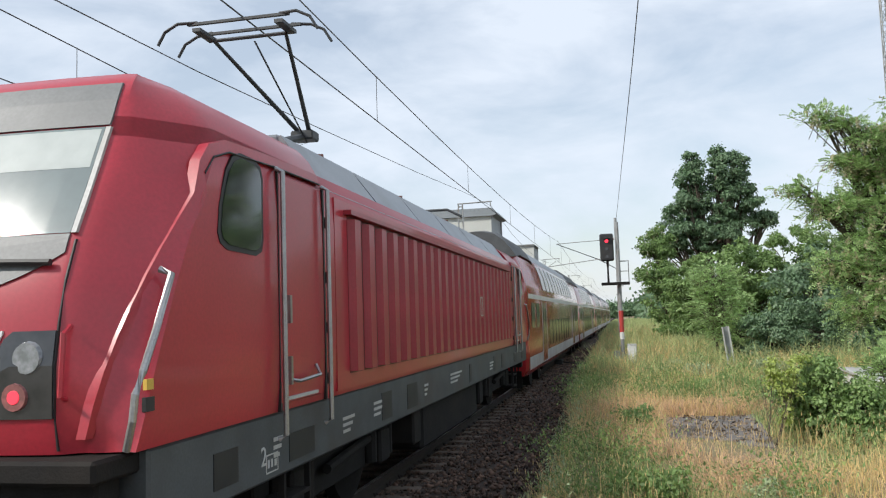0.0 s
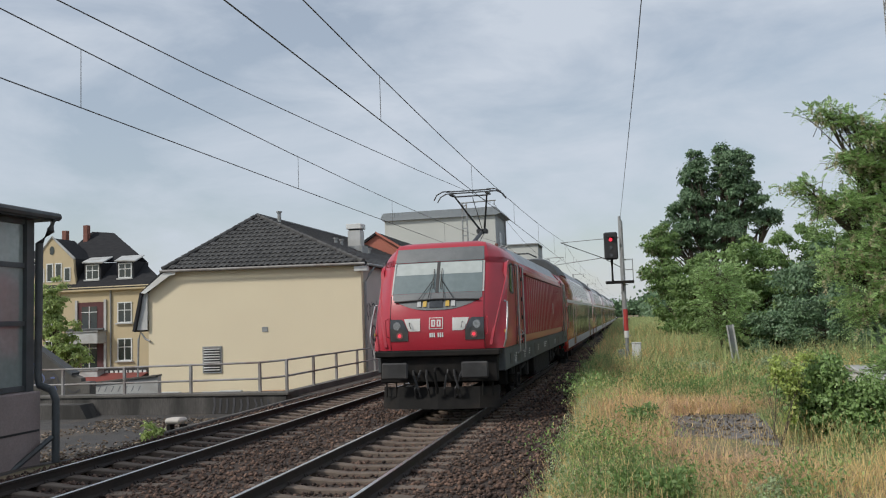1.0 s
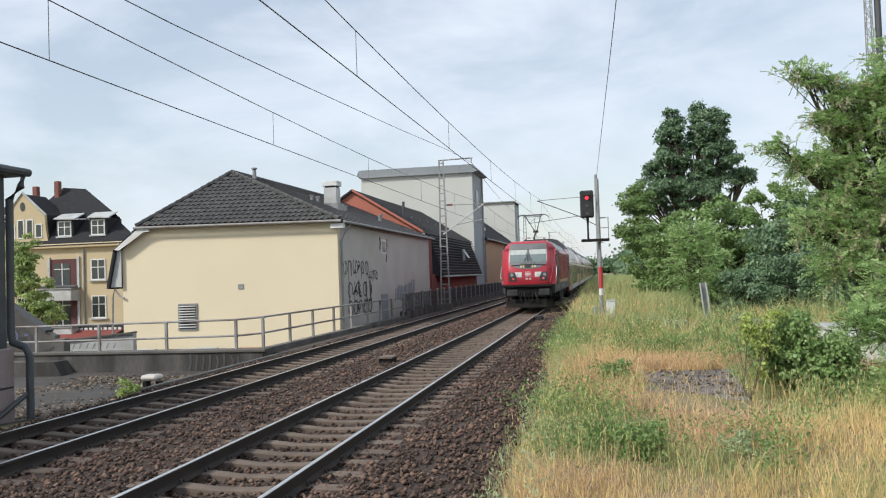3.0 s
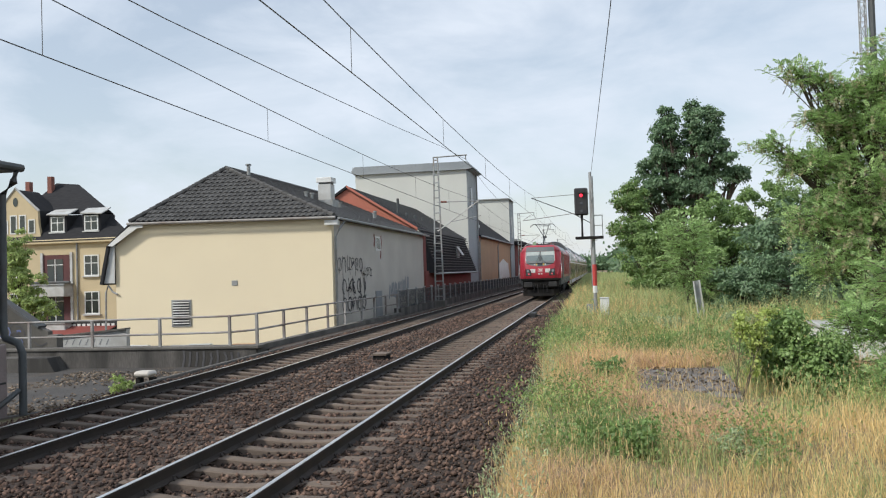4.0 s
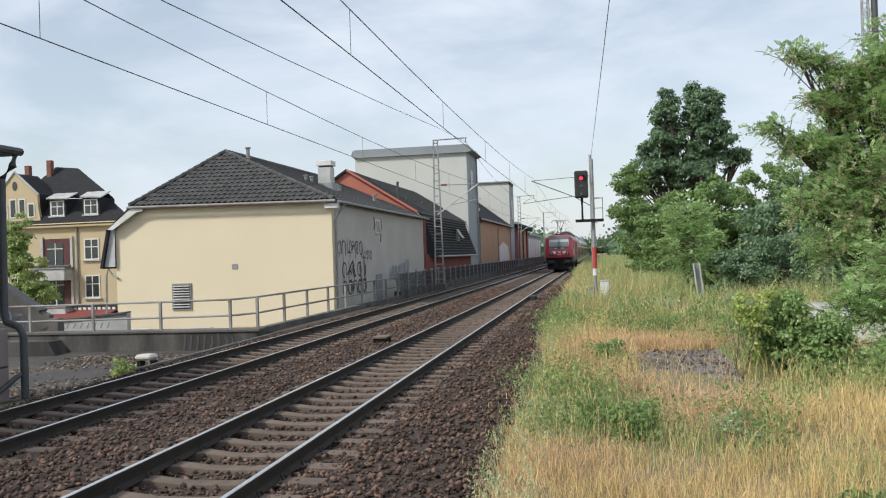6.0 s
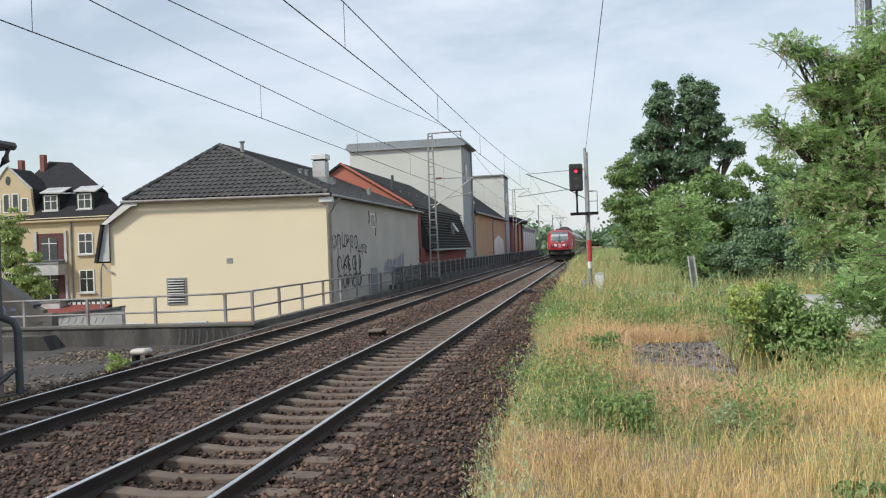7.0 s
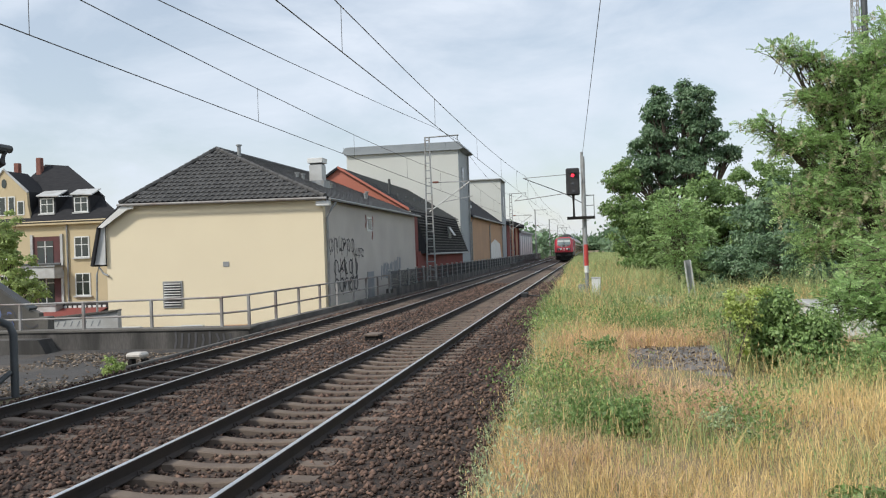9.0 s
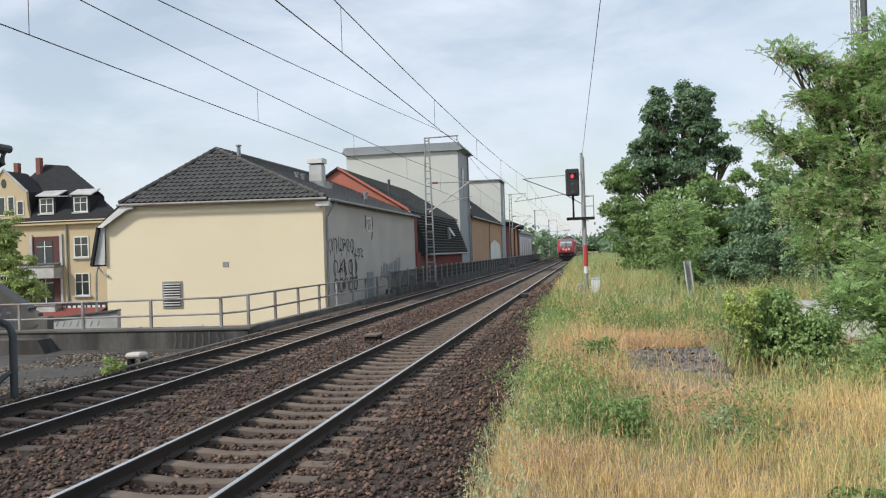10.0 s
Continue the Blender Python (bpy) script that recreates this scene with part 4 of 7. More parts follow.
def build_yellow():
    b = thing("yellow_building", "cream rendered building with dark half-hipped tiled roof behind the railing", "building")
    front = [(-23.12, -1.2), (WX, -1.2), (WX, 4.74), (-22.0, 4.86), (-23.12, 3.85)]
    g = Geo().loft([[(x, y, z) for x, z in front] for y in (WY0, WY0 + 0.35)])
    fw = part("front_wall", g, M_CREAM, b, "plain cream rendered gable wall")
    part("side_wall", Geo().box(WX - 0.35, WX, WY0 + 0.35, WY1, -1.2, 4.7), M_SIDEWALL, b, "greyish rendered wall with sprayed scribbles")
    part("rear_wall", Geo().box(-23.2, WX - 0.35, WY1 - 0.35, WY1, -1.2, 4.7), M_SIDEWALL, b)
    part("west_wall", Geo().box(-23.2, -22.85, WY0 + 0.35, WY1 - 0.35, -1.2, 3.8), M_CREAM, b)
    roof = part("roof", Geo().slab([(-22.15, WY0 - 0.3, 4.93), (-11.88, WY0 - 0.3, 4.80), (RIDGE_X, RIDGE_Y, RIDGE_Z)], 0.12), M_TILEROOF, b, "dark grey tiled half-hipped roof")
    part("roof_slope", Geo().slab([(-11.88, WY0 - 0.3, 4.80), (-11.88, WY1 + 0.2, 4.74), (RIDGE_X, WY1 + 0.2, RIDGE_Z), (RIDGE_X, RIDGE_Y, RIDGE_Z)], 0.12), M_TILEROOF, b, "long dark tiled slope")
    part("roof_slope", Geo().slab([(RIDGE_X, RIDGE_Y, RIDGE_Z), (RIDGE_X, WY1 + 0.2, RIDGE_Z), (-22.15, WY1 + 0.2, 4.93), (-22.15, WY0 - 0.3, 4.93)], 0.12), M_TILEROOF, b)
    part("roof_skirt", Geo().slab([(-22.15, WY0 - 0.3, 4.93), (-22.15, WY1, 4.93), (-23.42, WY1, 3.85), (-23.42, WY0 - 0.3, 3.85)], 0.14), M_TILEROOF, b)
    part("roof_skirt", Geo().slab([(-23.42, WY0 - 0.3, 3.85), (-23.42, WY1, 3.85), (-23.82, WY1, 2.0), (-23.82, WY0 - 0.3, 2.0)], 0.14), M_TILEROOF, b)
    part("verge_board", Geo().slab([(-23.34, WY0 - 0.31, 3.86), (-22.02, WY0 - 0.31, 4.86), (-21.45, WY0 - 0.31, 4.80), (-21.45, WY0 - 0.31, 4.68), (-21.75, WY0 - 0.31, 4.66), (-23.08, WY0 - 0.31, 3.82)], 0.03), M_WHITE, b, "white verge board")
    part("verge_cheek", Geo().slab([(-23.72, WY0 - 0.1, 2.05), (-23.36, WY0 - 0.1, 3.86), (-23.08, WY0 - 0.1, 3.86), (-23.1, WY0 - 0.1, 2.05)], 0.05), M_PALE, b, "pale boarded cheek under the skirt roof")
    part("gutter", Geo().tube([(-22.25, WY0 - 0.38, 4.88), (-11.78, WY0 - 0.38, 4.76)], 0.065, 10), M_FENCE, b, "zinc gutter")
    part("gutter", Geo().tube([(-11.66, WY0 - 0.3, 4.72), (-11.66, WY1, 4.66)], 0.07, 8), M_GALV, b)
    part("eave_box", Geo().box(-12.35, -11.7, WY0 - 0.28, WY0 + 0.0, 4.42, 4.66), M_WHITE, b, "white boxed eave end", bevel=0.02)
    part("downpipe", Geo().tube([(-11.68, WY0 + 0.9, 4.7), (-11.88, WY0 + 0.6, 4.3), (-12.0, WY0 + 0.3, 3.9), (-12.0, WY0 + 0.25, -0.6)], 0.055, 8), M_GALV, b, "grey downpipe")
    part("downpipe", Geo().tube([(-23.0, WY0 - 0.08, 1.5), (-23.25, WY0 - 0.08, 1.62), (-23.5, WY0 - 0.08, 1.95), (-23.62, WY0 - 0.08, 1.6), (-23.68, WY0 - 0.08, -1.2)], 0.05, 8), M_GALV, b, "bent grey downpipe under the skirt roof")
    # tiles on the hip
    m = slope_frame((-22.15, WY0 - 0.33, 4.95), (-11.88, WY0 - 0.33, 4.82), (RIDGE_X, RIDGE_Y, RIDGE_Z + 0.02))
    inv = m.inverted()
    L = (inv @ Vector((-11.88, WY0 - 0.33, 4.82))).x
    apex = inv @ Vector((RIDGE_X, RIDGE_Y, RIDGE_Z + 0.02))
    tw, td = 0.30, 0.36
    me = tile_geo(tw, td).mesh("roof_tile", M_TILE)
    rows = int(apex.y / td)
    for r in range(rows):
        y = (r + 1) * td
        x0, x1 = apex.x * (r + 0.6) * td / apex.y, L + (apex.x - L) * (r + 0.6) * td / apex.y
        k = math.ceil(x0 / tw)
        while (k + 1) * tw <= x1 + 0.1:
            o = new("roof_tile", me)
            o.parent = roof
            o.matrix_basis = m @ pose(k * tw, y, 0.01, 0, 0, random.uniform(-0.4, 0.4))
            k += 1
    for a, c in (((-11.88, WY0 - 0.3, 4.86), (RIDGE_X, RIDGE_Y, RIDGE_Z + 0.05)), ((-22.15, WY0 - 0.3, 4.99), (RIDGE_X, RIDGE_Y, RIDGE_Z + 0.05)), ((RIDGE_X, RIDGE_Y, RIDGE_Z + 0.05), (RIDGE_X, WY1, RIDGE_Z + 0.05))):
        a, c = Vector(a), Vector(c)
        n = int((c - a).length / 0.38)
        for k in range(n):
            p, q = a.lerp(c, k / n), a.lerp(c, (k + 1.15) / n)
            part("ridge_tile", Geo().tube([p, q], [0.125, 0.10], 7), M_TILE, roof)
    # waves of the long slope, joined
    ms = slope_frame((-11.88, WY0, 4.84), (-11.88, WY1, 4.78), (RIDGE_X, WY1, RIDGE_Z + 0.03))
    sl = Geo()
    ln = math.hypot(RIDGE_X + 11.75, RIDGE_Z - 4.8)
    for r in range(int(ln / 0.36)):
        y = r * 0.36
        x_start = 4.0 * y / ln + 0.15
        pts = [[(x_start, y, 0.045), (20.4, y, 0.045)], [(x_start, y + 0.36, 0.01), (20.4, y + 0.36, 0.01)], [(x_start, y, 0.0), (20.4, y, 0.0)]]
        sl.add([ms @ Vector(p) for q in pts for p in q], [(0, 1, 3, 2), (4, 5, 1, 0)])
    tagged(part("slope_tiling", sl, M_TILE, b), kind="stuff")
    # vent with slats
    part("vent_frame", Geo().box(-20.2, -19.2, WY0 - 0.05, WY0 + 0.0, -0.13, 1.15), M_GALV, fw, "grey metal louvred vent")
    part("vent_dark", Geo().box(-20.12, -19.28, WY0 - 0.056, WY0 - 0.05, -0.06, 1.08), M_BLACK, fw)
    slat = None
    for k in range(9):
        z = 0.0 + k * 0.125
        g = Geo().slab([(-20.12, WY0 - 0.11, z), (-19.28, WY0 - 0.11, z), (-19.28, WY0 - 0.06, z + 0.05), (-20.12, WY0 - 0.06, z + 0.05)], 0.012)
        if slat is None:
            slat = part("slat", g, M_PALE, fw)
        else:
            again(slat, pose(0, 0, k * 0.125))
    part("small_vent", Geo().box(-17.1, -16.8, WY0 - 0.03, WY0, 1.76, 2.0), M_GALV, fw, "small square grey vent", bevel=0.01)
    # roof pieces
    part("vent_pipe", Geo().tube([(-18.3, 41.9, 7.4), (-18.3, 41.9, 8.15)], 0.10, 10).tube([(-18.3, 41.9, 8.15), (-18.3, 41.9, 8.22)], 0.16, 10), M_GALV, b, "grey metal vent pipe")
    ch = part("chimney", Geo().box(-15.35, -14.6, 44.6, 45.3, 5.9, 7.25), M_PALE, b, "pale metal chimney with cap", bevel=0.02)
    part("chimney_cap", Geo().box(-15.42, -14.53, 44.53, 45.37, 7.33, 7.62), M_WHITE, ch, bevel=0.02)
    part("chimney_gap", Geo().box(-15.3, -14.65, 44.65, 45.25, 7.25, 7.33), M_BLACK, ch)
    part("chimney_skirt", Geo().box(-15.5, -14.45, 44.4, 45.5, 5.8, 6.35), M_GALV, ch)
    for y, x, z in ((43.6, -15.7, 6.45), (44.0, -15.5, 6.4), (46.2, -14.6, 6.0), (50.0, -13.6, 5.6), (52.5, -14.2, 5.9)):
        part("roof_vent", Geo().tube([(x, y, z - 0.25), (x, y, z + 0.25)], 0.09, 8).tube([(x, y, z + 0.25), (x, y, z + 0.32)], 0.14, 8), M_GALV, b)
    # side wall
    sw = bpy.data.objects["side_wall"]
    part("side_window", Geo().box(WX - 0.01, WX + 0.03, 44.5, 45.6, 3.4, 4.2), M_WHITE, sw, "small white framed window")
    part("side_pane", Geo().box(WX + 0.03, WX + 0.035, 44.65, 45.45, 3.5, 4.1), M_COACHGLASS, sw)
    part("side_door", Geo().box(WX - 0.01, WX + 0.04, 44.3, 45.6, -0.3, 1.15), M_PAINTGREY, sw, "grey metal door")
    r = random.Random(4)
    made = []

    def letters(y0, y1, z0, z1, count, wide):
        """A row of sprayed loops and hooks that cannot be read."""
        step, h = (y1 - y0) / count, z1 - z0
        for k in range(count):
            cy = y0 + step * (k + 0.5)
            for _ in range(3):
                kind = r.randrange(3)
                if kind == 0:
                    a0, turn = r.uniform(0, 6.28), r.choice((-1, 1)) * r.uniform(0.5, 0.8)
                    pts = [(cy + step * 0.42 * math.cos(a0 + q * turn), z0 + h * (0.5 + 0.42 * math.sin(a0 + q * turn))) for q in range(r.randint(5, 9))]
                elif kind == 1:
                    a = cy + r.uniform(-0.4, 0.4) * step
                    pts = [(a, z1 + r.uniform(-0.1, 0.1)), (a + r.uniform(-0.1, 0.1), z0 + h * 0.5), (a + r.uniform(-0.2, 0.2), z0 + r.uniform(-0.25, 0.1))]
                else:
                    pts = [(cy + r.uniform(-0.6, 0.6) * step, z0 + h * r.random()) for _ in range(4)]
                made.append(part("scribble", stroke(pts, wide * r.uniform(0.75, 1.25), WX + 0.006 + 0.0004 * len(made)), M_INK, sw, "dark sprayed stroke"))
    letters(37.6, 41.9, 2.2, 3.0, 6, 0.08)
    letters(38.2, 42.4, 1.1, 1.95, 5, 0.08)
    letters(38.2, 42.4, 0.25, 1.05, 5, 0.08)
    letters(41.8, 43.6, 2.0, 2.5, 3, 0.045)
    for k in range(13):
        y, z = 47.5 + k * 0.40, 1.15 + r.uniform(-0.1, 0.1)
        pts = [(y - 0.12 + r.uniform(-0.1, 0.1), z - 0.5), (y + r.uniform(-0.1, 0.1), z), (y + 0.15 + r.uniform(-0.1, 0.1), z + 0.3 + 0.035 * k)]
        part("sprayed_bar", stroke(pts, r.uniform(0.22, 0.36), WX + 0.006 + 0.0005 * k), M_PAINTGREY, sw, "blue-grey sprayed bar")
    for y, z in ((44.3, 3.95), (45.75, 3.9), (45.6, 3.3)):
        part("paint_stain", stroke([(y, z + 0.35), (y + 0.1, z), (y - 0.05, z - 0.35)], 0.22, WX + 0.004), M_DARKRED, sw, "dull red paint stain")


# ---- the buildings further along ----
def prism(sec, y0, y1):
    return Geo().loft([[(x, y, z) for x, z in sec] for y in (y0, y1)])


def build_row():
    b = thing("red_gabled_building", "orange gabled building with dark mansard roof and dark red base", "building")
    part("gable_wall", prism([(-22.2, 2.0), (-12.45, 2.0), (-12.6, 5.2), (-17.6, 8.3), (-22.2, 5.35)], 57.5, 57.9), M_ORANGE, b, "orange rendered gable")
    part("base_wall", Geo().box(-22, -12.1, 57.9, 79.3, -0.6, 2.2), M_DARKRED, b, "dark red base wall")
    part("end_wall", Geo().box(-12.55, -12.15, 57.45, 58.6, -0.6, 4.9), M_DARKRED, b)
    part("roof", Geo().slab([(-12.5, 57.3, 5.28), (-12.5, 79.6, 5.05), (-17.6, 79.6, 8.3), (-17.6, 57.3, 8.5)], 0.15), M_TILEROOF, b, "dark tiled roof")
    part("roof", Geo().slab([(-17.6, 57.3, 8.5), (-17.6, 79.6, 8.3), (-22.4, 79.6, 5.1), (-22.4, 57.3, 5.45)], 0.15), M_TILEROOF, b)
    part("mansard", Geo().slab([(-11.6, 60.0, 2.05), (-11.6, 79.8, 2.05), (-12.5, 78.6, 5.05), (-12.5, 58.6, 5.25)], 0.15), M_TILEROOF, b, "steep dark mansard slope")
    part("mansard_end", Geo().slab([(-12.5, 58.6, 5.25), (-12.5, 58.6, 2.05), (-11.6, 60.0, 2.05)], 0.1), M_TILEROOF, b)
    sl = Geo()
    for k in range(14):
        f = k / 14
        x, z = -11.58 - 0.75 * f, 2.05 + 3.1 * f
        sl.box(x - 0.06, x + 0.02, 60.0 - 1.4 * f, 79.8 - 1.2 * f, z, z + 0.05)
    for k in range(22):
        f = k / 22
        x, z = -12.5 - 5.05 * f, 5.26 + 3.2 * f
        sl.box(x - 0.1, x + 0.03, 57.32, 79.6, z - 0.1, z + 0.01)
    tagged(part("slope_tiling", sl, M_TILE, b), kind="stuff")
    part("verge", Geo().slab([(-12.45, 57.26, 5.1), (-12.45, 57.26, 5.3), (-17.6, 57.28, 8.54), (-17.6, 57.28, 8.36)], 0.05), M_ORANGE, b)
    sk = part("skylight", Geo().box(-12.02, -11.9, 70.6, 71.8, 3.3, 4.3), M_GALV, b)
    part("sash", Geo().slab([(-12.0, 70.7, 4.25), (-12.0, 71.7, 4.25), (-11.5, 71.7, 3.5), (-11.5, 70.7, 3.5)], 0.05), M_PALE, sk, "tilted open skylight sash")
    part("flue", Geo().tube([(-14.6, 60.5, 6.4), (-14.6, 60.5, 7.7)], 0.10, 8), M_GREY, b)
    for y in (62.5, 65.5, 68.5, 72.0):
        part("roof_vent", Geo().tube([(-14.4, y, 6.3), (-14.4, y, 6.72)], 0.12, 8), M_GREY, b)
    part("gutter", Geo().tube([(-11.55, 60, 2.0), (-11.55, 79.8, 2.0)], 0.08, 6), M_GALV, b)

    t = thing("grey_tower", "tall pale grey rendered silo tower with flat roof rim", "tower", group="silo towers")
    part("tower_wall", Geo().box(-24.0, -12.55, 81.4, 87.4, -0.6, 12.35), M_TOWER, t, "pale grey render")
    # thin sheet, darker and bluer than the front wall, on the track side only
    part("tower_cladding", Geo().box(-12.55, -12.5, 81.42, 87.4, -0.6, 12.3), M_TOWERSIDE, t, "darker blue-grey face towards the track")
    part("roof_rim", prism([(-24.1, 12.2), (-12.4, 12.2), (-11.85, 12.35), (-12.45, 13.0), (-24.0, 13.0), (-24.35, 12.55)], 81.1, 87.8), M_TOWERSIDE, t, "zinc roof rim")
    for k in range(28):
        x = -24.2 + k * 0.435
        part("rim_seam", Geo().slab([(x, 81.08, 12.5), (x + 0.04, 81.08, 12.5), (x + 0.04, 81.08, 13.0), (x, 81.08, 13.0)], 0.03), M_TOWERSIDE, t)
    part("tower_window", Geo().box(-12.5, -12.46, 83.2, 84.6, 8.6, 10.6), M_COACHGLASS, t, "dark narrow window")
    part("downpipe", Geo().tube([(-12.35, 86.9, 12.3), (-12.35, 86.9, 0)], 0.09, 6), M_GALV, t)

    w = thing("ochre_warehouse", "ochre rendered warehouse with dark tiled roof and white painted patch", "building")
    part("track_wall", Geo().box(-12.9, -12.5, 87.6, 121, -0.6, 6.0), M_OCHRE, w)
    part("gable", prism([(-23.5, -0.6), (-12.9, -0.6), (-12.9, 6.0), (-18.2, 10.3), (-23.5, 6.0)], 120.4, 120.9), M_OCHRE, w)
    part("roof", Geo().slab([(-12.1, 87.5, 5.85), (-12.1, 121.2, 5.85), (-18.2, 121.2, 10.5), (-18.2, 87.5, 10.5)], 0.2), M_TILEROOF, w, "dark tiled roof")
    part("roof", Geo().slab([(-18.2, 87.5, 10.5), (-18.2, 121.2, 10.5), (-24.2, 121.2, 5.85), (-24.2, 87.5, 5.85)], 0.2), M_TILEROOF, w)
    part("painted_patch", Geo().slab([(-12.48, 105.5, 0.0), (-12.48, 119.5, 0.0), (-12.48, 117, 3.0), (-12.48, 111, 3.6), (-12.48, 106.5, 3.0)], 0.01), M_WHITE, w, "white painted patch")
    for y in (88.4, 104.8, 120.0):
        part("downpipe", Geo().tube([(-12.1, y, 5.8), (-12.4, y, 5.2), (-12.4, y, 0)], 0.08, 6), M_GALV, w)
    part("skylight", Geo().box(-14.6, -13.6, 96, 97.4, 7.2, 7.5), M_PALE, w)
    part("gutter", Geo().tube([(-12.05, 87.5, 5.8), (-12.05, 121.2, 5.8)], 0.1, 6), M_GALV, w)
    t2 = thing("grey_tower", "pale grey rendered tower with flat roof rim", "tower", group="silo towers")
    part("tower_wall", Geo().box(-18, -12.55, 121.3, 127, -0.6, 12.45), M_TOWER, t2)
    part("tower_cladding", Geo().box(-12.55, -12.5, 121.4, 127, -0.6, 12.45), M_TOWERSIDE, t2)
    part("roof_rim", prism([(-22.1, 12.45), (-12.4, 12.45), (-12.1, 12.2), (-12.45, 12.6), (-22, 12.6), (-22.4, 12.2)], 121, 127.4), M_GALV, t2)
    part("tower_window", Geo().box(-12.5, -12.46, 123.2, 124.4, 7, 10), M_COACHGLASS, t2)
    d = thing("brick_shed", "dark red brick shed with overhanging roof and rooftop ducts", "building")
    part("shed_wall", Geo().box(-20, -12.5, 127.4, 150, -0.6, 5.9), M_OCHRE, d)
    part("shed_front", Geo().box(-20, -12.45, 127.38, 132, -0.6, 5.88), M_DARKRED, d)
    part("roof", Geo().box(-20.4, -11.5, 127.2, 150.6, 5.9, 6.5), M_TILEROOF, d)
    for k in range(5):
        part("duct", Geo().box(-15.5 + (k % 2), -14.2 + (k % 2), 129 + 3.4 * k, 131 + 3.4 * k, 6.5, 7.3 + 0.25 * (k % 3)), M_GALV, d, bevel=0.05)
    for y in (133, 140, 147):
        part("pilaster", Geo().box(-12.5, -12.3, y, y + 0.7, -0.6, 5.9), M_DARKRED, d)
    p = thing("pale_workshop", "pale blue-grey workshop hall with flat roof", "building")
    part("hall_wall", Geo().box(-20, -12.5, 151, 185, -0.6, 5.2), M_TOWERSIDE, p)
    for k in range(6):
        part("hall_panel", Geo().box(-12.5, -12.42, 152 + k * 5.3, 155.4 + k * 5.3, -0.2, 4.6), M_WHITE, p)
    part("flat_roof", Geo().box(-20.3, -12.2, 150.8, 185.3, 5.2, 5.6), M_GALV, p)


# ---- yellow house across the street ----
def build_house():
    h = thing("apartment_house", "yellow rendered apartment house with dark mansard roof, dormers and balconies", "house")
    Y = 68.0
    part("facade", Geo().box(-66, -42.6, Y, Y + 0.4, -4.0, 6.0), M_HOUSE, h, "yellow rendered facade")
    part("flank", Geo().hull8([(-43.0, Y + 0.4, -4.0), (-42.6, Y + 0.4, -4.0), (-50.4, Y + 12, -4.0), (-50.0, Y + 12, -4.0), (-43.0, Y + 0.4, 6.0), (-42.6, Y + 0.4, 6.0), (-50.4, Y + 12, 6.0), (-50.0, Y + 12, 6.0)]), M_HOUSE, h)
    part("cornice", Geo().box(-66, -42.3, Y - 0.4, Y + 0.1, 5.75, 6.15), M_HOUSE, h, "yellow eaves cornice", bevel=0.05)
    part("eave_band", Geo().slab([(-66, Y - 0.45, 6.0), (-41.5, Y - 0.45, 6.0), (-41.6, Y + 0.2, 6.8), (-66, Y + 0.2, 6.95)], 0.1), M_TILEROOF, h)
    part("mansard", Geo().slab([(-66, Y + 0.2, 6.9), (-41.6, Y + 0.2, 6.75), (-44.5, Y + 2.2, 8.45), (-66, Y + 2.2, 8.9)], 0.15), M_TILEROOF, h, "dark slate mansard")
    part("mansard", Geo().slab([(-41.6, Y + 0.2, 6.75), (-49.4, Y + 12, 6.75), (-50.0, Y + 10, 8.45), (-44.5, Y + 2.2, 8.45)], 0.15), M_TILEROOF, h)
    part("upper_roof", Geo().slab([(-52.6, Y + 2.2, 8.9), (-44.1, Y + 2.15, 8.5), (-49.85, Y + 5.5, 11.8), (-52.3, Y + 5.5, 12.05), (-53.4, Y + 3.4, 10.0)], 0.15), M_TILEROOF, h, "dark slate upper roof")
    part("upper_roof", Geo().slab([(-44.1, Y + 2.15, 8.5), (-49.8, Y + 10, 8.5), (-51.2, Y + 7, 11.8), (-49.85, Y + 5.5, 11.8)], 0.15), M_TILEROOF, h)
    part("low_roof", Geo().slab([(-66, Y + 2.2, 8.9), (-52.6, Y + 2.2, 8.9), (-53.6, Y + 4.2, 10.3), (-66, Y + 4.2, 10.3)], 0.15), M_TILEROOF, h)
    for x, z in ((-54.7, 12.2), (-52.3, 12.6)):
        part("chimney", Geo().box(x - 0.25, x + 0.25, Y + 4.4, Y + 4.9, 9.0, z), M_BRICK, h, "red brick chimney", bevel=0.03)
    outline = ((-54.6, 6.5), (-50.05, 6.5), (-50.25, 7.6), (-50.35, 9.0), (-52.3, 10.75), (-52.6, 11.0), (-52.9, 10.75), (-54.4, 8.9), (-54.45, 7.6))
    g = part("gable", Geo().loft([[(x, y, z) for x, z in outline] for y in (Y - 0.05, Y + 0.25)]), M_HOUSE, h, "curved yellow gable")
    part("gable_roof", Geo().loft([[(x, y, z - 0.06) for x, z in outline] for y in (Y + 0.25, Y + 3.2)]), M_TILEROOF, h, "dark roof behind the gable")
    part("gable_oval", Geo().loft([[(-52.6 + 0.25 * math.cos(k * 0.45), y, 9.75 + 0.42 * math.sin(k * 0.45)) for k in range(14)] for y in (Y - 0.09, Y - 0.04)]), M_GLASS, g)
    for k in range(4):
        x = -53.75 + k * 0.93
        part("gable_window", Geo().box(x - 0.36, x + 0.36, Y - 0.1, Y - 0.05, 6.8, 8.1 + (0.45 if k in (1, 2) else 0)), M_WHITE, g, "white narrow window frame")
        part("gable_pane", Geo().box(x - 0.25, x + 0.25, Y - 0.11, Y - 0.1, 6.9, 8.0 + (0.45 if k in (1, 2) else 0)), M_GLASS, g)
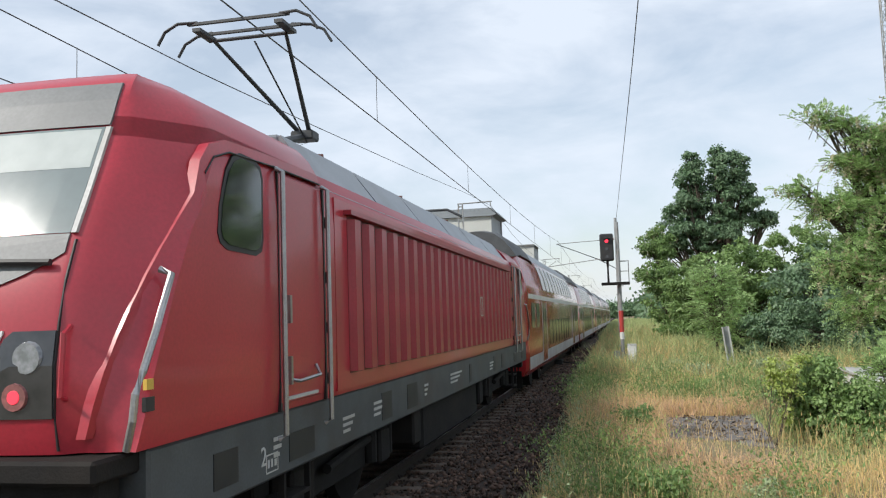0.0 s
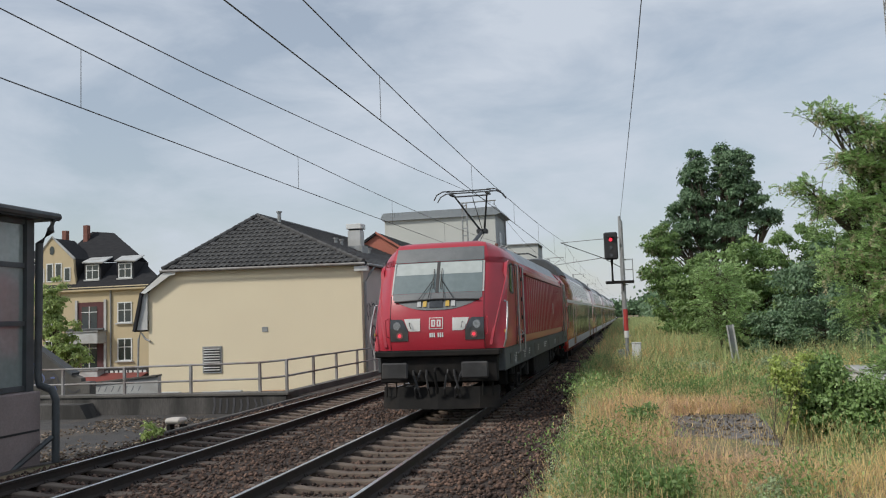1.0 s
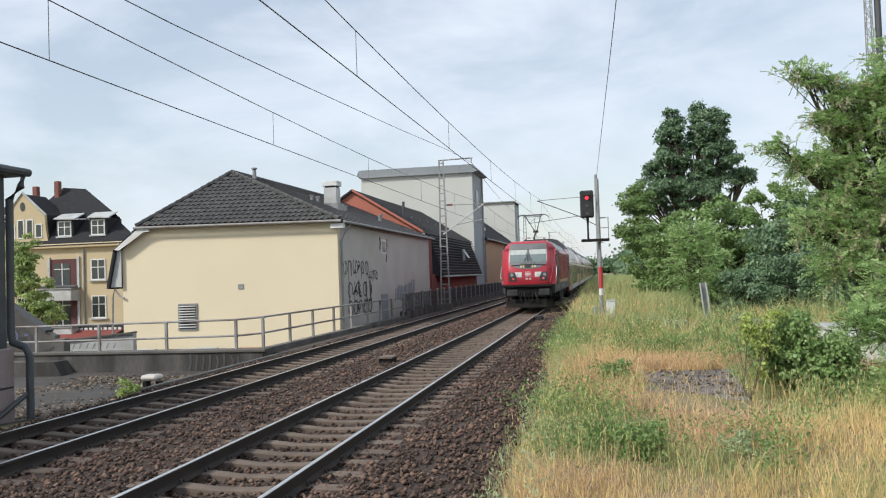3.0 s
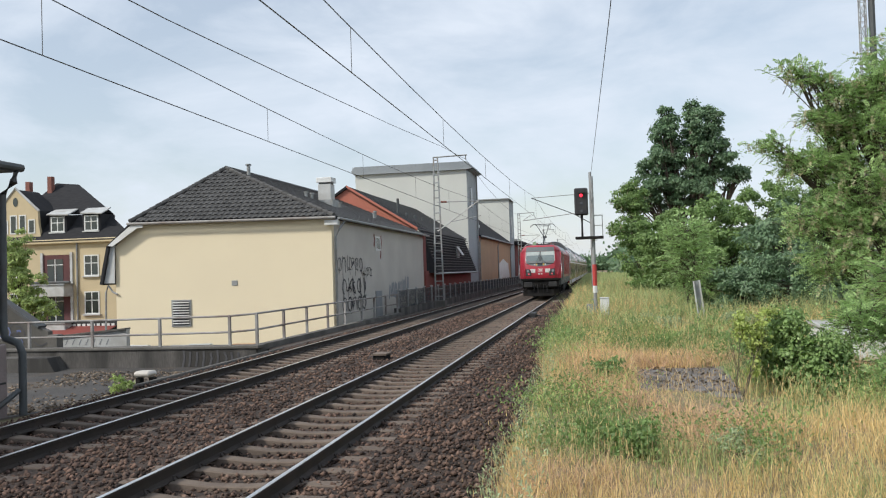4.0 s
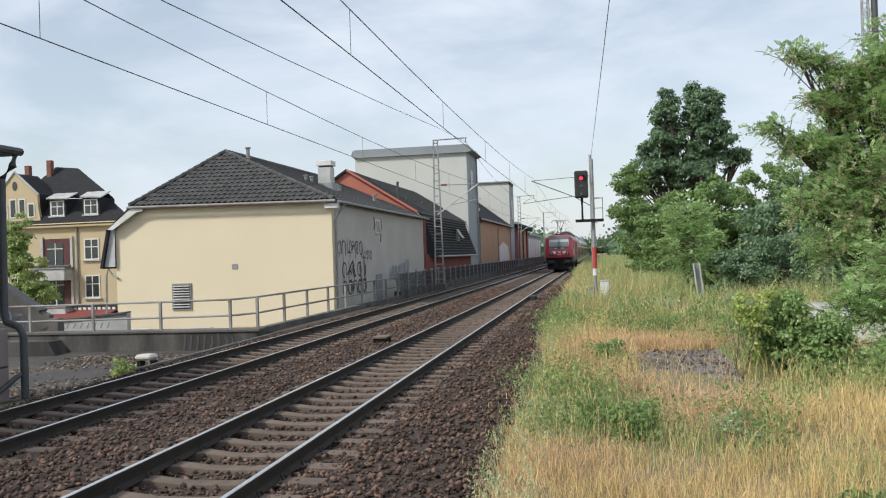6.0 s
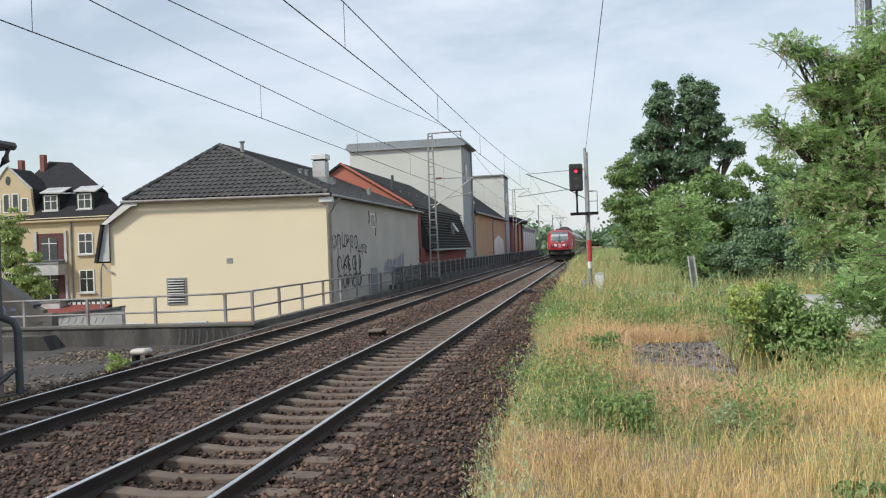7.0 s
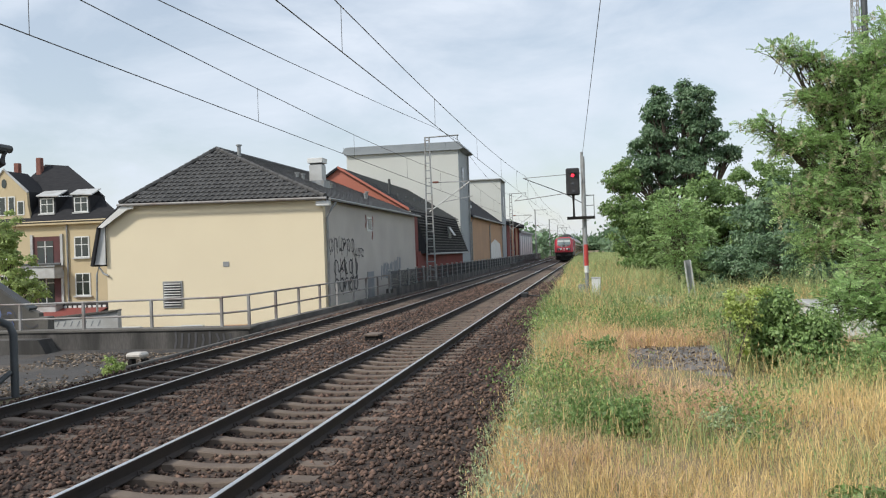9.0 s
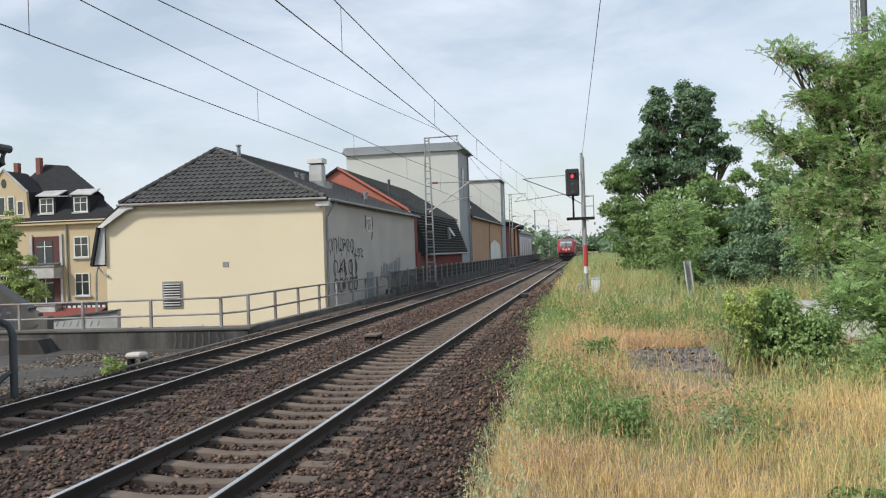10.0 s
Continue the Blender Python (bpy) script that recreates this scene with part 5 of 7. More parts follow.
    part("gable_rim", Geo().tube([(-50.2, Y - 0.05, 8.85), (-52.6, Y - 0.05, 11.05), (-54.5, Y - 0.05, 8.85)], 0.12, 6), M_PALE, g)

    def window(x, z0, z1, w, y, host):
        f = part("window", Geo().box(x - w / 2 - 0.12, x + w / 2 + 0.12, y - 0.06, y, z0 - 0.1, z1 + 0.1), M_WHITE, host, "white framed window")
        for a, b in ((x - w / 2, x - 0.05), (x + 0.05, x + w / 2)):
            zc = z0 + (z1 - z0) * 0.62
            part("pane", Geo().box(a, b, y - 0.07, y - 0.06, z0, zc - 0.04), M_GLASS, f)
            part("pane", Geo().box(a, b, y - 0.07, y - 0.06, zc + 0.04, z1), M_GLASS, f)
        part("sill", Geo().box(x - w / 2 - 0.25, x + w / 2 + 0.25, y - 0.2, y, z0 - 0.22, z0 - 0.1), M_PALE, f)
    for x in (-48.5, -45.1):
        d = part("dormer", Geo().box(x - 0.88, x + 0.88, Y + 0.25, Y + 2.6, 6.65, 8.4), M_TILEROOF, h, "dormer with dark slated cheeks")
        window(x, 6.95, 8.15, 1.15, Y + 0.25, d)
        part("dormer_roof", Geo().slab([(x - 0.9, Y - 0.1, 8.5), (x + 1.25, Y - 0.1, 8.4), (x + 0.5, Y + 2.6, 9.15), (x - 1.9, Y + 2.6, 9.15)], 0.1), M_PALE, d, "pale sheet dormer roof")
    for z0, z1 in ((2.85, 4.55), (-0.6, 1.25)):
        window(-45.0, z0, z1, 1.25, Y, h)
        window(-52.6, z0, z1, 1.25, Y, h)
        window(-56.5, z0, z1, 1.25, Y, h)
        l = part("loggia", Geo().box(-49.9, -47.0, Y - 0.02, Y, z0 - 0.8, z1 + 0.2), M_LOGGIA, h, "dark red recessed loggia")
        for wx in (-49.1, -48.2):
            part("balcony_door", Geo().box(wx - 0.34, wx + 0.34, Y - 0.05, Y - 0.02, z0 - 0.7, z1 - 0.2), M_GLASS, l, "dark glazed balcony door")
        part("door_frame", Geo().box(-48.69, -48.61, Y - 0.07, Y - 0.02, z0 - 0.7, z1 - 0.2), M_WHITE, l)
        part("door_transom", Geo().box(-49.45, -47.85, Y - 0.075, Y - 0.07, z1 - 0.75, z1 - 0.68), M_WHITE, l)
        bal = part("balcony", Geo().box(-50.1, -46.9, Y - 1.3, Y - 0.02, z0 - 1.9, z0 - 0.85), M_PALE, h, "pale rendered balcony parapet", bevel=0.05)
        part("balcony_top", Geo().box(-50.2, -46.8, Y - 1.4, Y - 0.02, z0 - 0.85, z0 - 0.72), M_GALV, bal)
        if z0 > 0:
            part("flower_box", Geo().box(-50.15, -46.2, Y - 1.44, Y - 1.22, z0 - 0.75, z0 - 0.5), M_GREY, bal, "dark flower box along the balcony edge", bevel=0.08)
        for x in (-49.98, -46.98):
            part("pilaster", Geo().box(x - 0.12, x + 0.12, Y - 0.14, Y - 0.02, z0 - 0.72, z1 + 0.4), M_PALE, bal)
    part("downpipe", Geo().tube([(-46.4, Y - 0.1, 5.8), (-46.4, Y - 0.1, -4)], 0.08, 6), M_GALV, h)
    aw = thing("shop_awning", "dark red shop awning with a lettered fascia", "awning")
    part("awning_cloth", Geo().slab([(-50, 64.5, -2.6), (-42.5, 64.5, -2.6), (-42.5, 67.9, -1.7), (-50, 67.9, -1.7)], 0.08), M_DARKRED, aw)
    fa = part("fascia", Geo().box(-47.2, -42.4, 67.7, 67.9, -2.2, -1.3), M_BLACK, aw, "dark fascia board")
    for k in range(9):
        part("letter_bar", Geo().box(-46.8 + 0.48 * k, -46.5 + 0.48 * k, 67.68, 67.7, -1.95, -1.55), M_WHITE, fa)


build_yellow()
build_row()
build_house()


# ---- plants ----
def rot_basis(n, r, tilt=1.0):
    """n random frames: along, across."""
    a = r.random(n) * 6.283
    e = (r.random(n) - 0.5) * math.pi * tilt
    al = np.stack([np.cos(a) * np.cos(e), np.sin(a) * np.cos(e), np.sin(e)], 1)
    rnd = r.normal(size=(n, 3))
    ac = np.cross(al, rnd)
    ac /= np.linalg.norm(ac, axis=1)[:, None] + 1e-9
    return al, ac


def leaf_quads(c, along, across, ln, wd):
    """Pointed leaves: a quad a leaf, folded a little at its middle."""
    nrm = np.cross(along, across)
    p0 = c
    p1 = c + along * (ln * 0.45)[:, None] + across * (wd * 0.5)[:, None] + nrm * (wd * 0.12)[:, None]
    p2 = c + along * ln[:, None]
    p3 = c + along * (ln * 0.45)[:, None] - across * (wd * 0.5)[:, None] + nrm * (wd * 0.12)[:, None]
    v = np.stack([p0, p1, p2, p3], 1).reshape(-1, 3)
    f = np.arange(len(v)).reshape(-1, 4)
    return v, f


def fronds(c, along, across, ln, n_leaf, leaf):
    """Compound leaves: leaflets in pairs along a drooping rachis."""
    n = len(c)
    vs = []
    k = n_leaf // 2
    for i in range(k):
        f = (i + 1) / k
        base = c + along * (ln * f)[:, None] - np.array([0, 0, 1.0]) * (ln * 0.35 * f * f)[:, None]
        for s in (-1, 1):
            d = across * s * 0.9 + along * 0.35
            w = along * 0.9 - across * s * 0.3
            v, _ = leaf_quads(base, d, w, leaf * (1.0 - 0.25 * f), leaf * 0.5)
            vs.append(v.reshape(n, 4, 3))
    base = c + along * ln[:, None] - np.array([0, 0, 1.0]) * (ln * 0.35)[:, None]
    v, _ = leaf_quads(base, along, across, leaf, leaf * 0.5)
    vs.append(v.reshape(n, 4, 3))
    v = np.stack(vs, 1).reshape(-1, 3)
    return v, np.arange(len(v)).reshape(-1, 4)


def patch_noise(x, y, s=1.0):
    return (np.sin(x * 1.3 * s + 1.7 * np.sin(y * 0.7 * s)) + np.sin(y * 1.1 * s + 2.1 * np.sin(x * 0.9 * s + 0.5)) + np.sin((x + y) * 0.6 * s + 1.0)) / 3


# ---- railings, walls and the stair shelter beside the left track ----
def build_left_side():
    w = thing("retaining_wall", "stained old concrete retaining wall with flat coping", "wall", kind="structure")
    part("wall_face", Geo().box(-45, -11.0, 25.45, 25.85, -1.4, -0.2), M_STAINED, w, "stained concrete")
    part("coping", Geo().box(-45, -10.9, 25.4, 25.95, -0.2, -0.1), M_CONC, w, bevel=0.02)
    part("buttress", Geo().loft([[(x, y, z) for x, z in ((-24.0, -1.4), (-17.55, -1.4), (-17.75, -0.95), (-18.1, -0.36), (-24.0, -0.33))] for y in (24.75, 25.45)]), M_STAINED, w, "dark stained lower buttress")
    part("return_wall", Geo().box(-11.35, -11.05, 25.85, 46, -1.0, -0.12), M_CONC, w)
    r = random.Random(9)
    for k in range(9):
        y0 = -13.6 + 0.24 * k
        g = stroke([(0, -0.85 + r.uniform(0, 0.1)), (0.14 * r.uniform(0.3, 1), -0.5), (0.05, -0.2 - r.uniform(0, 0.15))], 0.07, 0)
        g.v = [(y0 + p[1], 25.44 - 0.0006 * k, p[2]) for p in g.v]
        part("scribble", g, M_INK, w, "dark sprayed stroke")
    kerb = Geo()
    kerb.box(-10.6, -10.48, 17.5, 60, -0.42, -0.27)
    solo("edge_kerb", kerb, M_CONC, "low concrete edging along the ballast", "kerb", kind="structure", bevel=0.02)
    ys = [4, 8, 12, 13.5, 15, 16, 17, 18.5, 20, 22, 24, 25.0, 25.44]
    xs = [-34, -24, -18, -15, -13, -12.2, -11.7, -11.2, -10.75]
    rows = [[(x + 0.15 * math.sin(y * 1.3) * (x == -10.75), y, float(ground_z(x, y)) + (0.06 if y > 24.5 else 0.012)) for x in xs] for y in ys]
    solo("old_platform", Geo().loft(rows, closed=False, caps=False), M_ASPHALT, "worn asphalt of an old platform littered with leaves", "pavement", kind="structure")
    yard = Geo().loft([[(x, y, float(ground_z(x, y)) + 0.02) for x in (-24.5, -20, -16, -12.2, -11.8)] for y in (26.3, 30, 34, 36.9)], closed=False, caps=False)
    solo("yard_paving", yard, M_ASPHALT, "dark rubble-strewn yard before the cream wall", "pavement", kind="structure")
    r2 = np.random.default_rng(5)
    n = 9000
    x, y = -17 + 6.5 * r2.random(n), 14.5 + 10.9 * r2.random(n)
    ok = (patch_noise(x, y, 1.1) + 0.5 * r2.normal(size=n) > 0.15) | (y > 23.6)
    x, y = x[ok], y[ok]
    c = np.stack([x, y, ground_z(x, y) + 0.03 + 0.02 * r2.random(len(x))], 1)
    al, ac = rot_basis(len(x), r2, 0.3)
    v, f = leaf_quads(c, al, ac, 0.07 + 0.06 * r2.random(len(x)), np.full(len(x), 0.05))
    raw("leaf_litter", v, f, M_LITTER, "brown leaf litter and rubble on the old platform", "litter")
    corner = [(-21.5, 25.65, -0.12), (-19.4, 25.65, -0.12), (-17.0, 25.65, -0.1), (-14.5, 25.65, -0.08), (-12.0, 25.65, -0.05), (-11.2, 26.0, 0.0), (-11.2, 28.4, 0.0), (-11.2, 30.8, 0.0), (-11.2, 33.35, 0.0), (-11.2, 35.8, 0.0), (-11.2, 38.4, 0.0), (-11.2, 40.7, 0.0), (-11.2, 43.0, 0.0), (-11.2, 45.6, 0.0)]
    f = thing("railing", "grey painted two-rail steel railing on the wall", "railing")
    for x, y, z in corner:
        part("post", Geo().box(x - 0.045, x + 0.045, y - 0.045, y + 0.045, -0.3, z + 0.91), M_FENCE, f, bevel=0.008)
    for (a, b, p), (c, d, q) in zip(corner[:-1], corner[1:]):
        for z in (0.91, 0.38):
            part("rail", Geo().tube([(a, b, z + p), (c, d, z + q)], 0.034, 8), M_FENCE, f)
    m = thing("mesh_fence", "dark steel mesh fence on a low parapet along the track", "fence")
    part("parapet", Geo().box(-11.45, -11.05, 45.8, 190, -0.4, 0.12), M_STAINED, m)
    y = 45.8
    while y < 190:
        part("post", Geo().box(-11.24, -11.14, y - 0.05, y + 0.05, 0.1, 1.15), M_GALV, m)
        part("post_cap", Geo().box(-11.27, -11.11, y - 0.08, y + 0.08, 1.15, 1.21), M_PALE, m)
        pan = Geo()
        for z in (0.2, 0.5, 0.8, 1.08):
            pan.box(-11.22, -11.18, y, y + 2.4, z - 0.018, z + 0.018)
        for k in range(16):
            pan.box(-11.21, -11.19, y + 0.15 * k, y + 0.15 * k + 0.022, 0.14, 1.1)
        part("mesh_panel", pan, M_GREY, m)
        y += 2.4
    pw = thing("ramp_parapet", "whitewashed low parapet with faded scribbles", "wall")
    part("parapet_wall", Geo().slab([(-24.5, 30, -0.75), (-18.4, 30, -0.75), (-18.4, 30, 0.24), (-24.5, 30, -0.28)], 0.25), M_PALE, pw)
    part("parapet_cap", Geo().slab([(-24.5, 29.9, -0.24), (-18.4, 29.9, 0.28), (-18.4, 30.3, 0.28), (-24.5, 30.3, -0.24)], 0.06), M_CONC, pw)
    for k in range(10):
        x = -22.0 + 0.3 * k
        part("scribble", Geo().slab([(x, 29.992, -0.36), (x + 0.05, 29.992, -0.36), (x + 0.16, 29.992, -0.14), (x + 0.11, 29.992, -0.14)], 0.004), M_PAINTGREY, pw)
    sh = thing("stair_shelter", "steel and glass stair shelter on a pinkish concrete base", "shelter")
    X = -11.4
    part("base_wall", Geo().box(-14.6, X + 0.25, 4.0, 14.1, -0.6, 0.98), mat("pink_render", (0.33, 0.27, 0.26), (0.27, 0.22, 0.21), 0.9, 1, 30, bump=0.2, stain=(0.16, 0.14, 0.13)), sh, "stained pinkish concrete base", bevel=0.02)
    part("base_joint", Geo().box(X + 0.25, X + 0.256, 4.0, 14.05, 0.22, 0.26), M_BLACK, sh)
    for y in (13.98, 12.2, 10.4, 8.6, 6.8):
        part("mullion", Geo().box(X - 0.1, X + 0.1, y - 0.1, y + 0.1, 0.98, 4.3), M_GREY, sh, "dark steel mullion")
    for z in (1.05, 2.28, 3.4, 4.25):
        part("transom", Geo().box(X - 0.06, X + 0.06, 4.0, 14.0, z - 0.05, z + 0.05), M_GREY, sh)
    glass = mat("shelter_glass", (0.30, 0.34, 0.33), (0.24, 0.28, 0.27), 0.15, 1.2, 8, coat=1.0, stain=(0.36, 0.28, 0.28))
    for y0 in (12.3, 10.5, 8.7, 6.9):
        for z0, z1 in ((1.1, 2.23), (2.33, 3.35), (3.45, 4.2)):
            part("pane", Geo().box(X - 0.01, X + 0.01, y0, y0 + 1.58, z0, z1), glass, sh, "hazy reflecting pane")
    part("end_glazing", Geo().box(-14.6, X - 0.1, 14.0, 14.04, 0.98, 4.3), glass, sh)
    part("shelter_roof", Geo().hull8([(-15.2, 3.6, 4.3), (X + 0.3, 3.6, 4.3), (-15.2, 14.4, 4.3), (X + 0.3, 14.4, 4.3), (-14.9, 3.8, 4.62), (X + 0.1, 3.8, 4.52), (-14.9, 14.2, 4.62), (X + 0.1, 14.2, 4.52)]), M_GREY, sh, "low pitched roof")
    part("roof_gutter", Geo().tube([(X + 0.36, 3.6, 4.38), (X + 0.36, 14.45, 4.38)], 0.08, 8), M_GREY, sh)
    part("gutter_pipe", Geo().tube([(X + 0.36, 14.3, 4.35), (X + 0.34, 14.25, 4.1), (X + 0.12, 14.2, 3.85), (X + 0.1, 14.2, 1.25), (X + 0.14, 14.2, 1.08), (X + 0.42, 14.2, 0.98), (X + 0.5, 14.2, 0.8), (X + 0.5, 14.2, -0.6)], 0.075, 10), M_GREY, sh, "dark grey downpipe", smooth=True)
    part("pipe_brace", Geo().tube([(X + 0.5, 14.1, 0.1), (X + 0.2, 13.2, -0.5)], 0.05, 6), M_GREY, sh)
    st = thing("stair_wall", "sloping grey stair wall covered in blue and black scribbles", "wall")
    part("sloping_wall", Geo().loft([[(x, y, z) for x, z in ((-24.0, -1.3), (-19.3, -1.3), (-19.3, 0.42), (-19.7, 0.58), (-24.0, 3.35))] for y in (26.5, 26.75)]), M_CONC, st)
    part("sloping_cap", Geo().slab([(-24.0, 26.42, 3.42), (-19.6, 26.42, 0.62), (-19.6, 26.85, 0.62), (-24.0, 26.85, 3.42)], 0.1), M_GREY, st)
    part("end_pier", Geo().box(-19.3, -18.9, 26.45, 26.8, -1.3, 0.3), M_CONC, st, bevel=0.03)
    r4 = random.Random(12)
    for k in range(12):
        x, z = r4.uniform(-22.6, -19.5), r4.uniform(-0.1, 0.55)
        a0, turn, rad = r4.uniform(0, 6.28), r4.choice((-0.6, 0.6)), r4.uniform(0.12, 0.34)
        g = stroke([(rad * math.cos(a0 + q * turn), rad * math.sin(a0 + q * turn)) for q in range(r4.randint(4, 8))], r4.uniform(0.04, 0.07), 0)
        z += max(0.0, (-19.9 - x) * 0.4)
        g.v = [(x + p[1], 26.49 - 0.0006 * k, z + p[2]) for p in g.v]
        part("sprayed_arc", g, M_INK if k % 3 else M_BLUEINK, st, "sprayed scribble")
    yard = thing("stored_boards", "pale boards lying along the foot of the cream wall", "boards")
    r5 = random.Random(3)
    for k in range(9):
        x = -22.6 + k * 1.05
        part("board_stack", Geo().box(-0.55, 0.55, -0.12, 0.12, 0, 0.32 + r5.uniform(0, 0.1)), M_OCHRE if k % 4 == 2 else M_PALE, yard, m=pose(x, 36.2 + r5.uniform(-0.2, 0.2), -1.31, 0, 0, r5.uniform(-8, 8)), bevel=0.02)
    cb = thing("cable_stub", "small concrete cable cover on two legs", "cable cover", pose(-11.1, 18.9, -0.5))
    part("cover", Geo().box(-0.22, 0.22, -0.2, 0.2, 0.24, 0.38), M_SIDEWALL, cb, bevel=0.05)
    for x in (-0.2, 0.15):
        part("leg", Geo().box(x, x + 0.1, -0.1, 0.1, 0.0, 0.22), M_UNDER, cb)
    tb = thing("track_box", "rusty brown box between the tracks", "track box", pose(-5.75, 21.5, -0.25))
    part("box_body", Geo().box(-0.17, 0.17, -0.3, 0.3, 0, 0.2), M_UNDER, tb, bevel=0.02)
    part("box_lid", Geo().box(-0.2, 0.2, -0.34, 0.34, 0.2, 0.24), M_SLEEPER, tb)
    mg = thing("track_magnet", "black track magnet with cable beside the rail", "track magnet", pose(-3.2, 39.5, -0.22))
    part("magnet_body", Geo().box(-0.12, 0.25, -0.4, 0.4, 0.0, 0.26), M_BLACK, mg, bevel=0.03)
    part("magnet_cable", Geo().tube([(0.2, 0, 0.15), (0.7, -0.6, 0.12), (1.3, -1.2, 0.1), (1.9, -1.4, 0.08)], 0.03, 6), M_BLACK, mg)


# ---- masts and wires ----
def lattice(g, x, y, z0, z1, w0, w1, n, r=0.03):
    def at(k, sx, sy):
        f = k / n
        w = w0 + (w1 - w0) * f
        return (x + sx * w, y + sy * w, z0 + (z1 - z0) * f)
    for sx in (-1, 1):
        for sy in (-1, 1):
            g.tube([at(0, sx, sy), at(n, sx, sy)], r * 1.3, 4)
    for k in range(n):
        for a, b in (((-1, -1), (1, -1)), ((1, -1), (1, 1)), ((1, 1), (-1, 1)), ((-1, 1), (-1, -1))):
            p, q = (a, b) if k % 2 else (b, a)
            g.tube([at(k, *p), at(k + 1, *q)], r * 0.8, 4)
            g.tube([at(k, *a), at(k, *b)], r * 0.7, 4)


def build_mast(y, plain=False, arms=True):
    m = thing("catenary_mast", "grey battened steel mast carrying the overhead wires", "mast", group="catenary masts")
    g = Geo()
    x = -10.75
    if plain:
        g.tube([(x, y, -0.3), (x, y, 10.2)], [0.16, 0.11], 8)
    else:
        for sx in (-1, 1):
            g.hull8([(x + sx * 0.3 - 0.045, y - 0.07, -0.3), (x + sx * 0.3 + 0.045, y - 0.07, -0.3), (x + sx * 0.3 - 0.045, y + 0.07, -0.3), (x + sx * 0.3 + 0.045, y + 0.07, -0.3),
                     (x + sx * 0.14 - 0.04, y - 0.07, 10.0), (x + sx * 0.14 + 0.04, y - 0.07, 10.0), (x + sx * 0.14 - 0.04, y + 0.07, 10.0), (x + sx * 0.14 + 0.04, y + 0.07, 10.0)])
        for k in range(19):
            z = 0.4 + 0.52 * k
            w = 0.3 - 0.016 * (z + 0.3)
            g.box(x - w, x + w, y - 0.05, y + 0.05, z, z + 0.07)
    part("lattice_post", g, M_GALV, m, "tapering battened post")
    part("footing", Geo().box(x - 0.45, x + 0.45, y - 0.45, y + 0.45, -0.5, 0.15), M_CONC, m, bevel=0.03)
    part("top_arm", Geo().tube([(x - 0.2, y, 10.0), (x + 2.2, y, 10.05)], 0.05, 6), M_GALV, m)
    part("arm_tip", Geo().tube([(x + 2.1, y, 10.05), (x + 2.1, y, 9.7)], 0.04, 6), M_GALV, m)
    part("stay", Geo().tube([(x, y, 6.9), (TRACK_L + 0.15, y, 6.85)], 0.035, 6), M_GALV, m)
    part("strut", Geo().tube([(x, y, 4.9), (TRACK_L + 0.15, y, 6.85)], 0.045, 6), M_PALE, m)
    part("steady_arm", Geo().tube([(x + 0.9, y, 5.5), (TRACK_L + 0.3, y, 5.85)], 0.03, 6), M_GALV, m)
    part("insulator", Geo().tube([(x + 0.3, y, 6.9), (x + 0.7, y, 6.9)], 0.07, 8), M_BRICK, m)
    return m


def wire_line(name, label, rows, r):
    g = Geo()
    for pts in rows:
        g.tube(pts, r, 5)
    return solo(name, g, M_WIRE, label, "wire", group="overhead wires")


def span(x, z_at, sag, masts):
    """Points of a wire hung from mast to mast."""
    pts = []
    for a, b in zip(masts[:-1], masts[1:]):
        for k in range(12):
            f = k / 12
            pts.append((x, a + (b - a) * f, z_at - sag * 4 * f * (1 - f)))
    pts.append((x, masts[-1], z_at))
    return pts


